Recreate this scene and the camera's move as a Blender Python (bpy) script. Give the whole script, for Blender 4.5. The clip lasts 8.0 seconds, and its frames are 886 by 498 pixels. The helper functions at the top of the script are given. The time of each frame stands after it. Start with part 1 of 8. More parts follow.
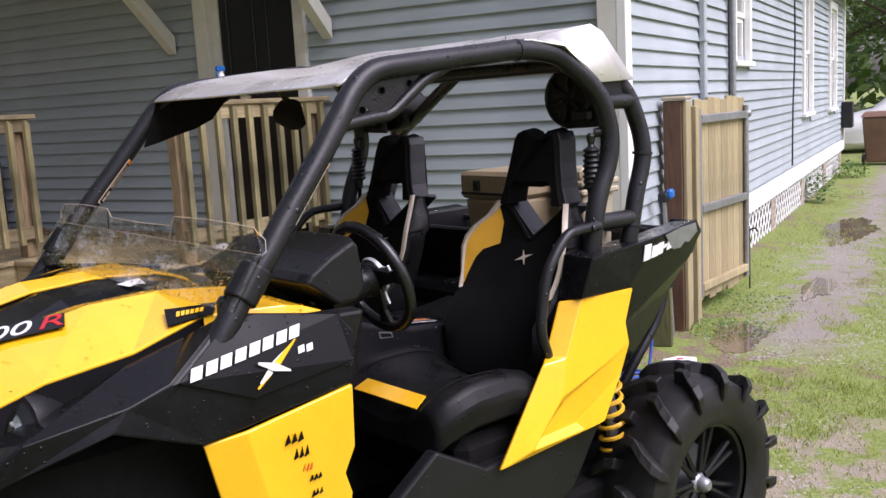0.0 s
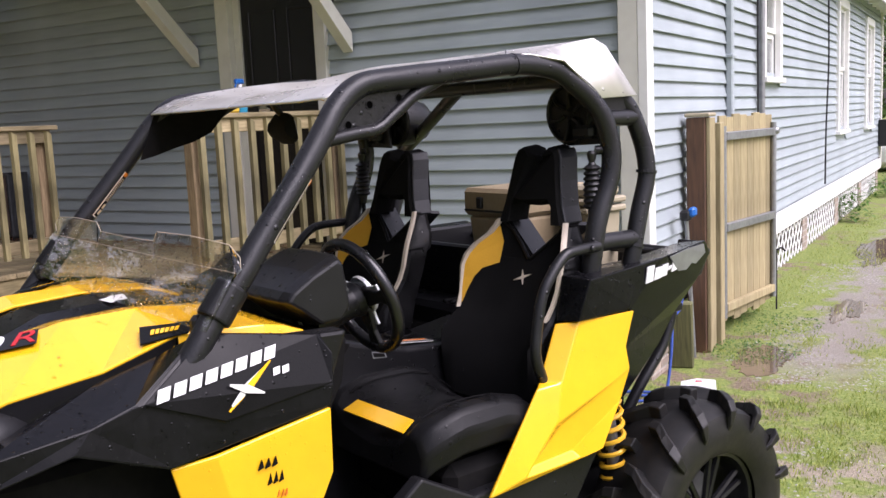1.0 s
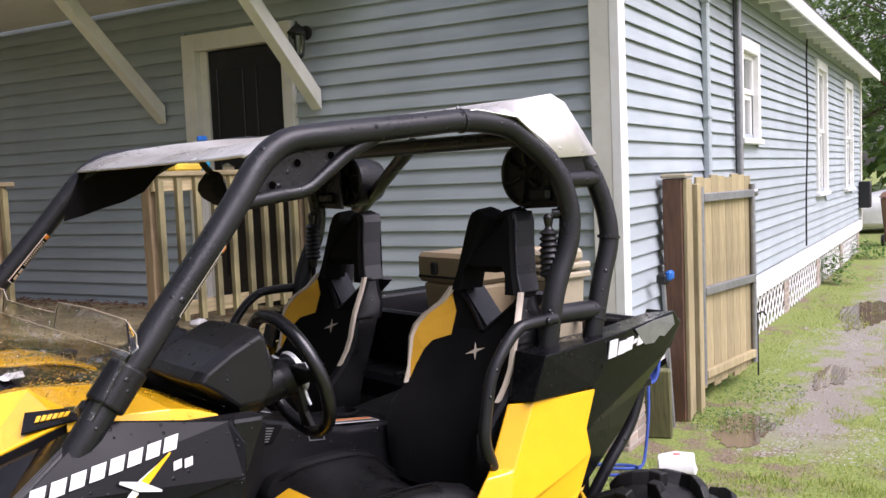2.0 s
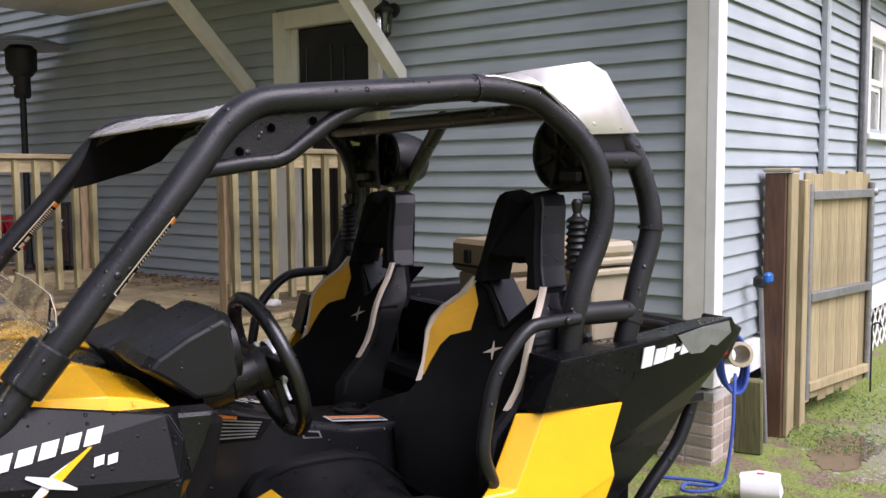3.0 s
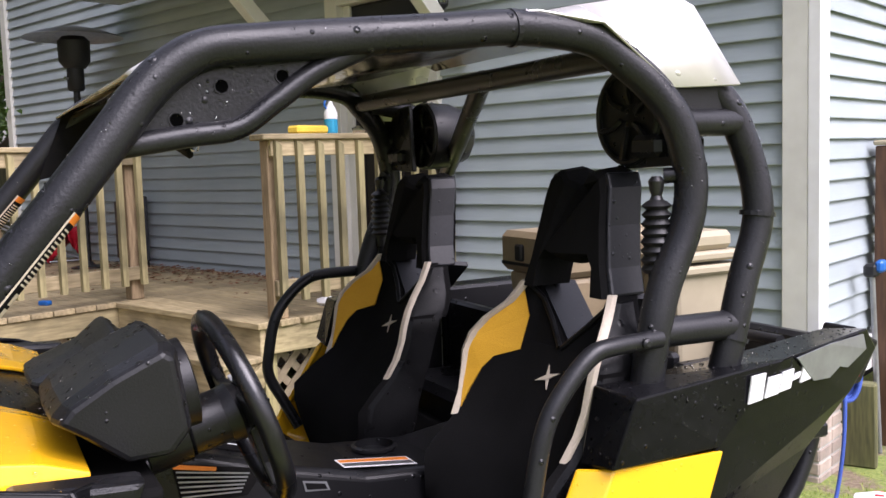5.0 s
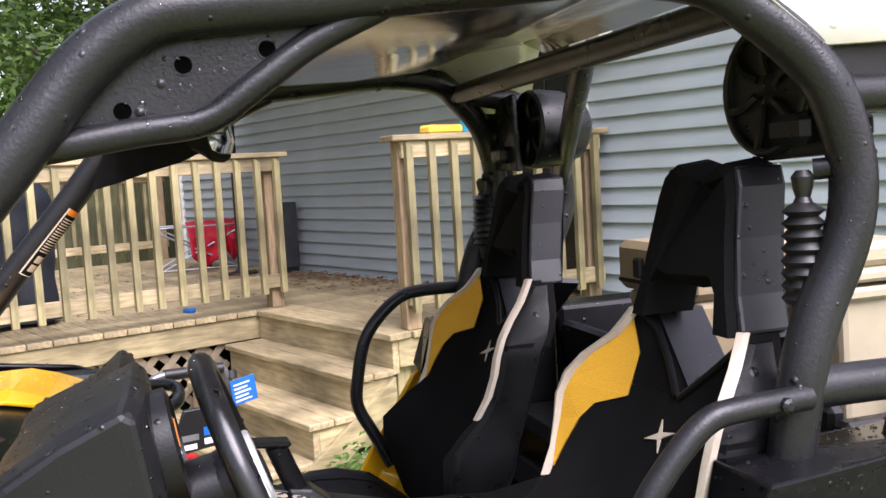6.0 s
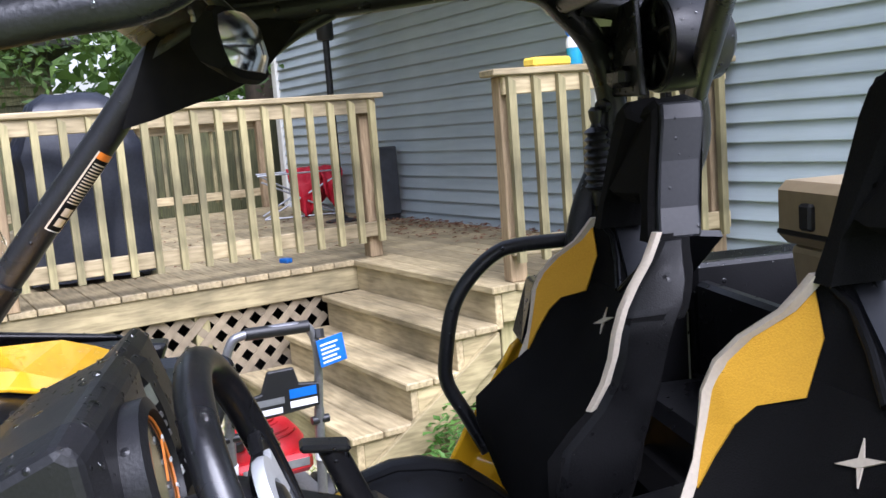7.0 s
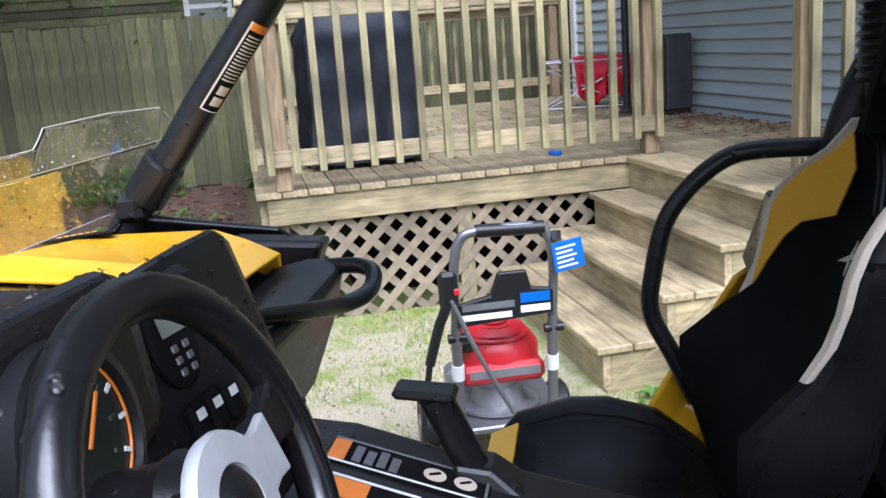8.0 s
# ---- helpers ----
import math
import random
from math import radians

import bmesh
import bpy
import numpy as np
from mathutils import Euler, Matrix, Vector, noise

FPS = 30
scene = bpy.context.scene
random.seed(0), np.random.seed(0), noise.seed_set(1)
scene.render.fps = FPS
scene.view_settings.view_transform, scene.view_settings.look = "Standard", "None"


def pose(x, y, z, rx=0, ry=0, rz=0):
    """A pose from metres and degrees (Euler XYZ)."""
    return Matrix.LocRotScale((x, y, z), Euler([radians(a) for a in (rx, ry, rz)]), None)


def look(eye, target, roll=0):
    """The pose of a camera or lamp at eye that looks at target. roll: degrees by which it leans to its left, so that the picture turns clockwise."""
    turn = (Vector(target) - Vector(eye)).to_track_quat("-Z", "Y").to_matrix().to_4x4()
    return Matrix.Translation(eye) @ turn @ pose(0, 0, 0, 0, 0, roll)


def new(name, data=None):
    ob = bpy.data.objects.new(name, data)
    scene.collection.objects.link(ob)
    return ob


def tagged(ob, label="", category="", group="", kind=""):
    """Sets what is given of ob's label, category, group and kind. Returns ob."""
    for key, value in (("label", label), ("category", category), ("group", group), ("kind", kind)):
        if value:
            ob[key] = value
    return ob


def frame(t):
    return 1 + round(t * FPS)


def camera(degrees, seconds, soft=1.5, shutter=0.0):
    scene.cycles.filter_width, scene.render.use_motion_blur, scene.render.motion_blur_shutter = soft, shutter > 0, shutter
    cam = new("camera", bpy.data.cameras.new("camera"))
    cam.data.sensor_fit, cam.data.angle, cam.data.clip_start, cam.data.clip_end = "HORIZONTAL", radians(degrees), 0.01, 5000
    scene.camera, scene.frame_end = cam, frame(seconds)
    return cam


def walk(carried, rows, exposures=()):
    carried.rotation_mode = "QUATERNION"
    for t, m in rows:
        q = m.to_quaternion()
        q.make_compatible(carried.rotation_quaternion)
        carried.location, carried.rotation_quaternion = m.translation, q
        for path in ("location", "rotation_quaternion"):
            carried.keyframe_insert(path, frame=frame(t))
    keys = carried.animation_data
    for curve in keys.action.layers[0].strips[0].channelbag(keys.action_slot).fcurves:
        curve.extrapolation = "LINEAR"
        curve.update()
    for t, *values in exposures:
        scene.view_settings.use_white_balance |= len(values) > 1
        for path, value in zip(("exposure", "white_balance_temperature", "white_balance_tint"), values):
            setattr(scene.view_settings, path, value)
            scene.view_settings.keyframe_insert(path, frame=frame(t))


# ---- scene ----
cam = camera(51.1, 8.0)
PATH = [
    (0, (-0.099, -0.011, 1.7), (-1.049, 1.723, 1.395), -3.2),
    (0.5, (-0.053, 0.061, 1.689), (-1.05, 1.77, 1.399), -2.9),
    (1, (-0.037, 0.109, 1.698), (-1.05, 1.811, 1.426), -2.7),
    (1.5, (-0.051, 0.217, 1.701), (-1.021, 1.957, 1.525), -2.1),
    (1.7, (-0.056, 0.269, 1.704), (-1.029, 2.01, 1.547), -2.0),
    (2.8, (-0.017, 0.657, 1.659), (-1.143, 2.303, 1.51), -2.1),
    (3, (0.019, 0.732, 1.657), (-1.184, 2.322, 1.494), -0.4),
    (3.5, (0.023, 0.889, 1.65), (-1.262, 2.41, 1.463), 1.3),
    (4, (-0.047, 0.992, 1.64), (-1.372, 2.478, 1.452), 0.0),
    (4.2, (-0.073, 1.031, 1.637), (-1.409, 2.51, 1.467), 0.3),
    (5.3, (-0.289, 1.302, 1.624), (-1.646, 2.759, 1.441), -3.3),
    (5.5, (-0.311, 1.385, 1.616), (-1.726, 2.789, 1.448), -3.4),
    (6, (-0.392, 1.574, 1.621), (-1.971, 2.79, 1.452), -3.3),
    (6.5, (-0.558, 1.707, 1.608), (-2.197, 2.837, 1.423), -2.3),
    (7, (-0.693, 1.815, 1.59), (-2.397, 2.826, 1.319), -4.5),
    (7.5, (-0.8, 1.997, 1.57), (-2.638, 2.701, 1.212), -3.6),
    (8, (-0.892, 2.115, 1.545), (-2.801, 2.503, 1.095), -4.3),
]
walk(cam, [(t, look(eye, target, roll)) for t, eye, target, roll in PATH],
     exposures=[(0, 0.49, 5950, 30), (1.5, 0.67, 6050, 29), (3.0, 0.49, 6000, 28), (4.2, 0.58, 6000, 27), (5.5, 1.18, 6000, 27), (6.0, 1.37, 6000, 26), (6.5, 1.45, 5800, 24), (7.0, 1.37, 5450, 22), (8.0, 1.12, 5250, 20)])

# ---- light ----
world = bpy.data.worlds.new("overcast")
scene.world = world
world.use_nodes = True
wn = world.node_tree
wn.nodes.clear()
sky = wn.nodes.new("ShaderNodeTexSky")
sky.sky_type = "NISHITA"
sky.sun_disc = False
sky.sun_elevation = radians(50)
sky.sun_rotation = radians(80)
sky.air_density, sky.dust_density, sky.ozone_density = 1.6, 4.0, 1.0
grey = wn.nodes.new("ShaderNodeHueSaturation")
grey.inputs["Saturation"].default_value = 0.35
back = wn.nodes.new("ShaderNodeBackground")
back.inputs["Strength"].default_value = 0.135
wout = wn.nodes.new("ShaderNodeOutputWorld")
wn.links.new(sky.outputs[0], grey.inputs["Color"])
wn.links.new(grey.outputs[0], back.inputs["Color"])
wn.links.new(back.outputs[0], wout.inputs["Surface"])

sun_data = bpy.data.lights.new("sun", "SUN")
sun_data.energy = 2.5
sun_data.angle = radians(45)
sun_data.color = (1.0, 0.97, 0.92)
sun = new("sun", sun_data)
sun.matrix_world = look((7.2, -1.2, 8.8), (0, 0, 0))

# ---- materials ----
def shade(name, base, second=None, rough=0.5, metal=0.0, grain=30.0, amount=0.5, bump=0.0, bump_scale=None,
          stretch=(1, 1, 1), big=2.0, big_amount=0.25, vary=0.0, spec=0.5, rough_var=0.0, coat=0.0):
    """A surface with grain and larger stains; vary: how far pieces differ in brightness."""
    m = bpy.data.materials.new(name)
    m.use_nodes = True
    nt = m.node_tree
    b = nt.nodes["Principled BSDF"]
    tc = nt.nodes.new("ShaderNodeTexCoord")
    mp = nt.nodes.new("ShaderNodeMapping")
    mp.inputs["Scale"].default_value = stretch
    nt.links.new(tc.outputs["Object"], mp.inputs["Vector"])
    n1 = nt.nodes.new("ShaderNodeTexNoise")
    n1.inputs["Scale"].default_value = grain
    n1.inputs["Detail"].default_value = 6
    nt.links.new(mp.outputs[0], n1.inputs["Vector"])
    n2 = nt.nodes.new("ShaderNodeTexNoise")
    n2.inputs["Scale"].default_value = big
    n2.inputs["Detail"].default_value = 4
    nt.links.new(tc.outputs["Object"], n2.inputs["Vector"])
    second = second or tuple(c * 0.7 for c in base)
    r1 = nt.nodes.new("ShaderNodeMapRange")
    r1.inputs["From Min"].default_value, r1.inputs["From Max"].default_value = 0.35, 0.68
    r1.inputs["To Max"].default_value = amount
    nt.links.new(n1.outputs["Fac"], r1.inputs["Value"])
    mx = nt.nodes.new("ShaderNodeMix")
    mx.data_type = "RGBA"
    mx.inputs[6].default_value = (*base, 1)
    mx.inputs[7].default_value = (*second, 1)
    nt.links.new(r1.outputs[0], mx.inputs[0])
    r2 = nt.nodes.new("ShaderNodeMapRange")
    r2.inputs["From Min"].default_value, r2.inputs["From Max"].default_value = 0.3, 0.7
    r2.inputs["To Min"].default_value, r2.inputs["To Max"].default_value = 1 - big_amount, 1 + big_amount * 0.6
    nt.links.new(n2.outputs["Fac"], r2.inputs["Value"])
    value = r2.outputs[0]
    if vary:
        info = nt.nodes.new("ShaderNodeObjectInfo")
        r3 = nt.nodes.new("ShaderNodeMapRange")
        r3.inputs["To Min"].default_value, r3.inputs["To Max"].default_value = 1 - vary, 1 + vary
        nt.links.new(info.outputs["Random"], r3.inputs["Value"])
        mm = nt.nodes.new("ShaderNodeMath")
        mm.operation = "MULTIPLY"
        nt.links.new(value, mm.inputs[0])
        nt.links.new(r3.outputs[0], mm.inputs[1])
        value = mm.outputs[0]
    hs = nt.nodes.new("ShaderNodeHueSaturation")
    nt.links.new(value, hs.inputs["Value"])
    nt.links.new(mx.outputs[2], hs.inputs["Color"])
    nt.links.new(hs.outputs[0], b.inputs["Base Color"])
    b.inputs["Metallic"].default_value = metal
    b.inputs["Specular IOR Level"].default_value = spec
    b.inputs["Coat Weight"].default_value = coat
    b.inputs["Coat Roughness"].default_value = 0.08
    if rough_var:
        r4 = nt.nodes.new("ShaderNodeMapRange")
        r4.inputs["From Min"].default_value, r4.inputs["From Max"].default_value = 0.3, 0.7
        r4.inputs["To Min"].default_value, r4.inputs["To Max"].default_value = max(0.03, rough - rough_var), min(1, rough + rough_var)
        nt.links.new(n2.outputs["Fac"], r4.inputs["Value"])
        nt.links.new(r4.outputs[0], b.inputs["Roughness"])
    else:
        b.inputs["Roughness"].default_value = rough
    if bump:
        n3 = n1
        if bump_scale:
            n3 = nt.nodes.new("ShaderNodeTexNoise")
            n3.inputs["Scale"].default_value = bump_scale
            n3.inputs["Detail"].default_value = 5
            nt.links.new(mp.outputs[0], n3.inputs["Vector"])
        bp = nt.nodes.new("ShaderNodeBump")
        bp.inputs["Strength"].default_value = bump
        bp.inputs["Distance"].default_value = 0.004
        nt.links.new(n3.outputs["Fac"], bp.inputs["Height"])
        nt.links.new(bp.outputs[0], b.inputs["Normal"])
    return m


def wet(m, scale=55.0, strength=0.6, keep=0.10):
    """Rain drops standing on a surface: small domes in the relief of m, glossier than the rest."""
    nt = m.node_tree
    b = nt.nodes["Principled BSDF"]
    tc = nt.nodes.new("ShaderNodeTexCoord")
    v = nt.nodes.new("ShaderNodeTexVoronoi")
    v.inputs["Scale"].default_value = scale
    v.inputs["Randomness"].default_value = 1.0
    nt.links.new(tc.outputs["Object"], v.inputs["Vector"])
    pick = nt.nodes.new("ShaderNodeSeparateColor")
    nt.links.new(v.outputs["Color"], pick.inputs[0])
    size = nt.nodes.new("ShaderNodeMapRange")
    size.inputs["From Min"].default_value, size.inputs["From Max"].default_value = 0.45, 1.0
    size.inputs["To Min"].default_value, size.inputs["To Max"].default_value = 0.0, 0.30
    nt.links.new(pick.outputs[0], size.inputs["Value"])
    dome = nt.nodes.new("ShaderNodeMath")
    dome.operation = "SUBTRACT"
    nt.links.new(size.outputs[0], dome.inputs[0])
    nt.links.new(v.outputs["Distance"], dome.inputs[1])
    top = nt.nodes.new("ShaderNodeMapRange")
    top.inputs["From Min"].default_value, top.inputs["From Max"].default_value = 0.0, 0.16
    nt.links.new(dome.outputs[0], top.inputs["Value"])
    bp = nt.nodes.new("ShaderNodeBump")
    bp.inputs["Strength"].default_value = strength
    bp.inputs["Distance"].default_value = 0.006
    nt.links.new(top.outputs[0], bp.inputs["Height"])
    old = b.inputs["Normal"].links
    if old:
        nt.links.new(old[0].from_socket, bp.inputs["Normal"])
    nt.links.new(bp.outputs[0], b.inputs["Normal"])
    mx = nt.nodes.new("ShaderNodeMix")
    mx.inputs[3].default_value = keep
    if b.inputs["Roughness"].links:
        nt.links.new(b.inputs["Roughness"].links[0].from_socket, mx.inputs[2])
    else:
        mx.inputs[2].default_value = b.inputs["Roughness"].default_value
    nt.links.new(top.outputs[0], mx.inputs[0])
    nt.links.new(mx.outputs[0], b.inputs["Roughness"])
    return m


def clear(name, tint=(1, 1, 1), rough=0.0):
    m = bpy.data.materials.new(name)
    m.use_nodes = True
    b = m.node_tree.nodes["Principled BSDF"]
    b.inputs["Base Color"].default_value = (*tint, 1)
    b.inputs["Transmission Weight"].default_value = 1.0
    b.inputs["Roughness"].default_value = rough
    b.inputs["IOR"].default_value = 1.45
    return m


M_TUBE = wet(shade("black_powder_coat", (0.0115, 0.0116, 0.013), (0.0185, 0.0188, 0.021), 0.33, grain=220, amount=0.6, bump=0.16, big=6, rough_var=0.12, spec=0.32), 42, 0.5)
M_PLASTIC = wet(shade("black_moulded_plastic", (0.0078, 0.0078, 0.0086), (0.0135, 0.0135, 0.0148), 0.34, grain=300, amount=0.6, bump=0.10, big=4, rough_var=0.1, spec=0.3), 50, 0.4)
M_GLOSS = wet(shade("black_gloss_panel", (0.0045, 0.0045, 0.0052), (0.0085, 0.0085, 0.0095), 0.20, grain=60, amount=0.6, big=5, rough_var=0.12, spec=0.15), 65, 0.5)
M_INSET = wet(shade("matt_black_panel", (0.0045, 0.0045, 0.005), (0.008, 0.008, 0.0085), 0.35, grain=200, amount=0.6, bump=0.08, big=5, rough_var=0.08, spec=0.12), 65, 0.3)
# underbody black, also the colour of the shade blocks under house and deck
M_DARK = shade("dark_underbody_and_shade", (0.0055, 0.0053, 0.0055), (0.010, 0.0095, 0.009), 0.8, grain=40, amount=0.6, spec=0.08)
M_HOLE = shade("hole_shadow", (0.002, 0.002, 0.002), rough=1.0, spec=0.0)
M_YELLOW = wet(shade("yellow_plastic", (0.90, 0.49, 0.005), (0.85, 0.45, 0.005), 0.20, grain=25, amount=0.5, big=3, big_amount=0.1, rough_var=0.08, spec=0.5, coat=0.5), 80, 0.25)
M_ORANGE = shade("orange_decal", (0.75, 0.22, 0.02), rough=0.4, big_amount=0.05)
M_FABRIC = shade("black_seat_fabric", (0.0072, 0.0070, 0.0072), (0.0122, 0.012, 0.0122), 0.9, grain=500, amount=0.8, bump=0.3, big=5, spec=0.05)
M_VINYL = wet(shade("black_seat_vinyl", (0.006, 0.006, 0.0065), (0.012, 0.012, 0.0125), 0.40, grain=350, amount=0.6, bump=0.15, big=11, rough_var=0.2, spec=0.19), 34, 0.2)
M_GRIP = shade("smooth_black_rubber", (0.006, 0.006, 0.007), (0.010, 0.010, 0.011), 0.26, grain=120, amount=0.5, bump=0.05, big=7, rough_var=0.1, spec=0.5)
M_SEATYEL = shade("yellow_seat_fabric", (0.72, 0.38, 0.014), (0.60, 0.30, 0.011), 0.75, grain=420, amount=0.6, bump=0.3, big=6, big_amount=0.08)
M_CREAM = shade("cream_piping", (0.62, 0.54, 0.43), (0.50, 0.43, 0.34), 0.7, grain=200, amount=0.5, big_amount=0.12)
M_SHELL = wet(shade("dark_grey_seat_shell", (0.012, 0.0125, 0.015), (0.019, 0.020, 0.023), 0.42, grain=150, amount=0.5, big=6, rough_var=0.06, spec=0.3), 55, 0.3)
M_RUBBER = shade("tyre_rubber", (0.007, 0.007, 0.007), (0.018, 0.016, 0.014), 0.5, grain=30, amount=0.6, bump=0.2, big=6, rough_var=0.15, spec=0.4)
M_BOOT = shade("bellows_rubber", (0.007, 0.007, 0.0075), (0.012, 0.012, 0.0125), 0.42, grain=80, amount=0.5)
M_RIM = shade("black_wheel_alloy", (0.012, 0.012, 0.014), (0.02, 0.02, 0.02), 0.22, metal=0.3, grain=60, amount=0.4)
M_CHROME = shade("chrome", (0.75, 0.75, 0.76), (0.6, 0.6, 0.62), 0.12, metal=1.0, grain=20, amount=0.4)
M_ALU = shade("bare_aluminium_sheet", (0.62, 0.61, 0.58), (0.36, 0.34, 0.30), 0.16, metal=1.0, grain=6, amount=0.6, bump=0.5, bump_scale=9, big=2.5, big_amount=0.3, rough_var=0.1)
M_ROOF = wet(shade("dull_aluminium_roof_sheet", (0.82, 0.81, 0.78), (0.50, 0.47, 0.41), 0.32, metal=0.52, grain=5, amount=0.7, big=2.2, big_amount=0.18, rough_var=0.12), 45, 0.25)
M_DIAL = shade("gauge_lens", (0.030, 0.032, 0.026), (0.022, 0.024, 0.020), 0.12, grain=60, amount=0.4, spec=0.6)
M_SPRING = shade("yellow_spring", (0.75, 0.42, 0.02), (0.55, 0.3, 0.02), 0.35, grain=60, amount=0.5)
M_WHITE = shade("white_decal", (0.78, 0.78, 0.77), (0.66, 0.66, 0.65), 0.35, grain=90, amount=0.4, big_amount=0.05)
M_RED = shade("red_plastic", (0.52, 0.015, 0.02), (0.4, 0.01, 0.015), 0.35, grain=60, amount=0.4, big_amount=0.1)
M_BLUE = shade("blue_card", (0.008, 0.11, 0.42), (0.015, 0.15, 0.5), 0.4, grain=50, amount=0.3, big_amount=0.08)
M_GREY = shade("grey_metal", (0.22, 0.22, 0.23), (0.15, 0.15, 0.155), 0.38, metal=0.6, grain=90, amount=0.5, big_amount=0.15)
M_SILVER = shade("brushed_silver", (0.60, 0.62, 0.63), (0.48, 0.50, 0.51), 0.4, metal=0.5, grain=60, amount=0.5, big_amount=0.1)
M_STEEL = shade("galvanised_steel", (0.36, 0.37, 0.38), (0.26, 0.26, 0.27), 0.45, metal=0.7, grain=25, amount=0.7, big_amount=0.2)
M_LCD = shade("lcd_glass", (0.20, 0.22, 0.18), rough=0.15, big_amount=0.05)
M_TAN = shade("tan_plastic", (0.32, 0.25, 0.15), (0.26, 0.2, 0.12), 0.45, grain=60, amount=0.5, bump=0.1, big_amount=0.1)
M_BEIGE = shade("beige_plastic", (0.38, 0.33, 0.225), (0.31, 0.27, 0.18), 0.45, grain=30, amount=0.4, big_amount=0.12)
M_ACRYL = clear("clear_acrylic", (0.97, 0.97, 0.95), 0.02)
M_DROP = clear("rain_water", (1, 1, 1), 0.0)
M_DROP.node_tree.nodes["Principled BSDF"].inputs["IOR"].default_value = 1.33
M_GLASS = clear("window_glass", (0.9, 0.93, 0.93), 0.0)

M_SIDING = shade("blue_grey_siding_paint", (0.375, 0.425, 0.440), (0.30, 0.345, 0.36), 0.55, grain=7, amount=0.6, bump=0.15, bump_scale=60, stretch=(0.25, 0.25, 3), big=1.2, big_amount=0.14, vary=0.06)
M_TRIM = shade("cream_white_trim_paint", (0.70, 0.69, 0.62), (0.58, 0.56, 0.49), 0.5, grain=12, amount=0.4, bump=0.1, big=2, big_amount=0.1)
M_WHITEWOOD = shade("white_painted_wood", (0.80, 0.80, 0.78), (0.66, 0.65, 0.6), 0.5, grain=10, amount=0.4, bump=0.1, big=1.5, big_amount=0.1)
M_DECK = shade("treated_pine", (0.31, 0.255, 0.135), (0.145, 0.115, 0.055), 0.55, grain=7, amount=0.85, bump=0.35, stretch=(7, 0.9, 7), big=2.6, big_amount=0.5, vary=0.24)
M_DECKX = shade("treated_pine_lengthwise", (0.38, 0.305, 0.175), (0.185, 0.145, 0.07), 0.55, grain=7, amount=0.85, bump=0.35, stretch=(0.9, 7, 7), big=2.6, big_amount=0.5, vary=0.22)
M_DECKZ = shade("treated_pine_upright", (0.30, 0.255, 0.125), (0.155, 0.135, 0.06), 0.65, grain=7, amount=0.85, bump=0.3, stretch=(7, 7, 0.9), big=2.6, big_amount=0.45, vary=0.24)
M_LATTICE = shade("grey_pine_lattice", (0.225, 0.18, 0.115), (0.15, 0.118, 0.072), 0.7, grain=20, amount=0.7, bump=0.2, big=3, big_amount=0.3, vary=0.15)
M_POST = shade("rough_sawn_post", (0.31, 0.225, 0.125), (0.17, 0.115, 0.058), 0.75, grain=8, amount=0.85, bump=0.4, stretch=(8, 8, 1), big=2, big_amount=0.3, vary=0.15)
M_BROWNPOST = shade("dark_brown_post", (0.12, 0.06, 0.03), (0.06, 0.03, 0.018), 0.7, grain=8, amount=0.8, bump=0.4, stretch=(8, 8, 1), big=2, big_amount=0.3)
M_FENCE = shade("weathered_fence_board", (0.40, 0.335, 0.185), (0.26, 0.205, 0.10), 0.75, grain=7, amount=0.8, bump=0.3, stretch=(8, 8, 0.8), big=1.5, big_amount=0.3, vary=0.18)
M_OLDFENCE = shade("grey_green_fence_board", (0.142, 0.137, 0.056), (0.064, 0.068, 0.030), 0.8, grain=7, amount=0.9, bump=0.35, stretch=(8, 8, 0.8), big=1.2, big_amount=0.45, vary=0.35)
M_DOOR = shade("dark_door_paint", (0.012, 0.011, 0.012), (0.02, 0.018, 0.018), 0.25, grain=30, amount=0.4, big_amount=0.1)
M_LANTERN = shade("dark_iron", (0.02, 0.02, 0.022), (0.03, 0.03, 0.03), 0.5, metal=0.4, grain=80, amount=0.5)
M_BRICK = shade("old_brick", (0.40, 0.32, 0.26), (0.30, 0.27, 0.22), 0.85, grain=40, amount=0.7, bump=0.4, big=6, big_amount=0.3, vary=0.2)
M_MORTAR = shade("pale_mortar", (0.42, 0.41, 0.37), (0.33, 0.32, 0.28), 0.9, grain=60, amount=0.6, bump=0.4)
M_COVER = shade("dark_blue_grill_cover", (0.008, 0.0095, 0.015), (0.020, 0.023, 0.034), 0.42, grain=60, amount=0.5, bump=1.0, bump_scale=7, big=4, big_amount=0.3, spec=0.4)
M_CLOTH = shade("red_chair_cloth", (0.55, 0.012, 0.03), (0.36, 0.008, 0.02), 0.7, grain=200, amount=0.5, bump=0.2, big_amount=0.2)
M_SHINGLE = shade("grey_roof_shingle", (0.10, 0.10, 0.10), (0.16, 0.155, 0.15), 0.9, grain=40, amount=0.7, bump=0.4)
M_ROPE = shade("blue_rope", (0.03, 0.07, 0.32), (0.06, 0.12, 0.45), 0.7, grain=300, amount=0.7, bump=0.4)
M_BARK = shade("bark", (0.10, 0.075, 0.05), (0.05, 0.04, 0.03), 0.9, grain=20, amount=0.8, bump=0.6, stretch=(3, 3, 0.6))
M_BROWNBIN = shade("brown_bin_plastic", (0.20, 0.11, 0.07), (0.15, 0.085, 0.055), 0.5, grain=20, amount=0.4)
M_SPONGE = shade("yellow_sponge", (0.75, 0.52, 0.05), (0.6, 0.4, 0.04), 0.9, grain=150, amount=0.6, bump=0.5)
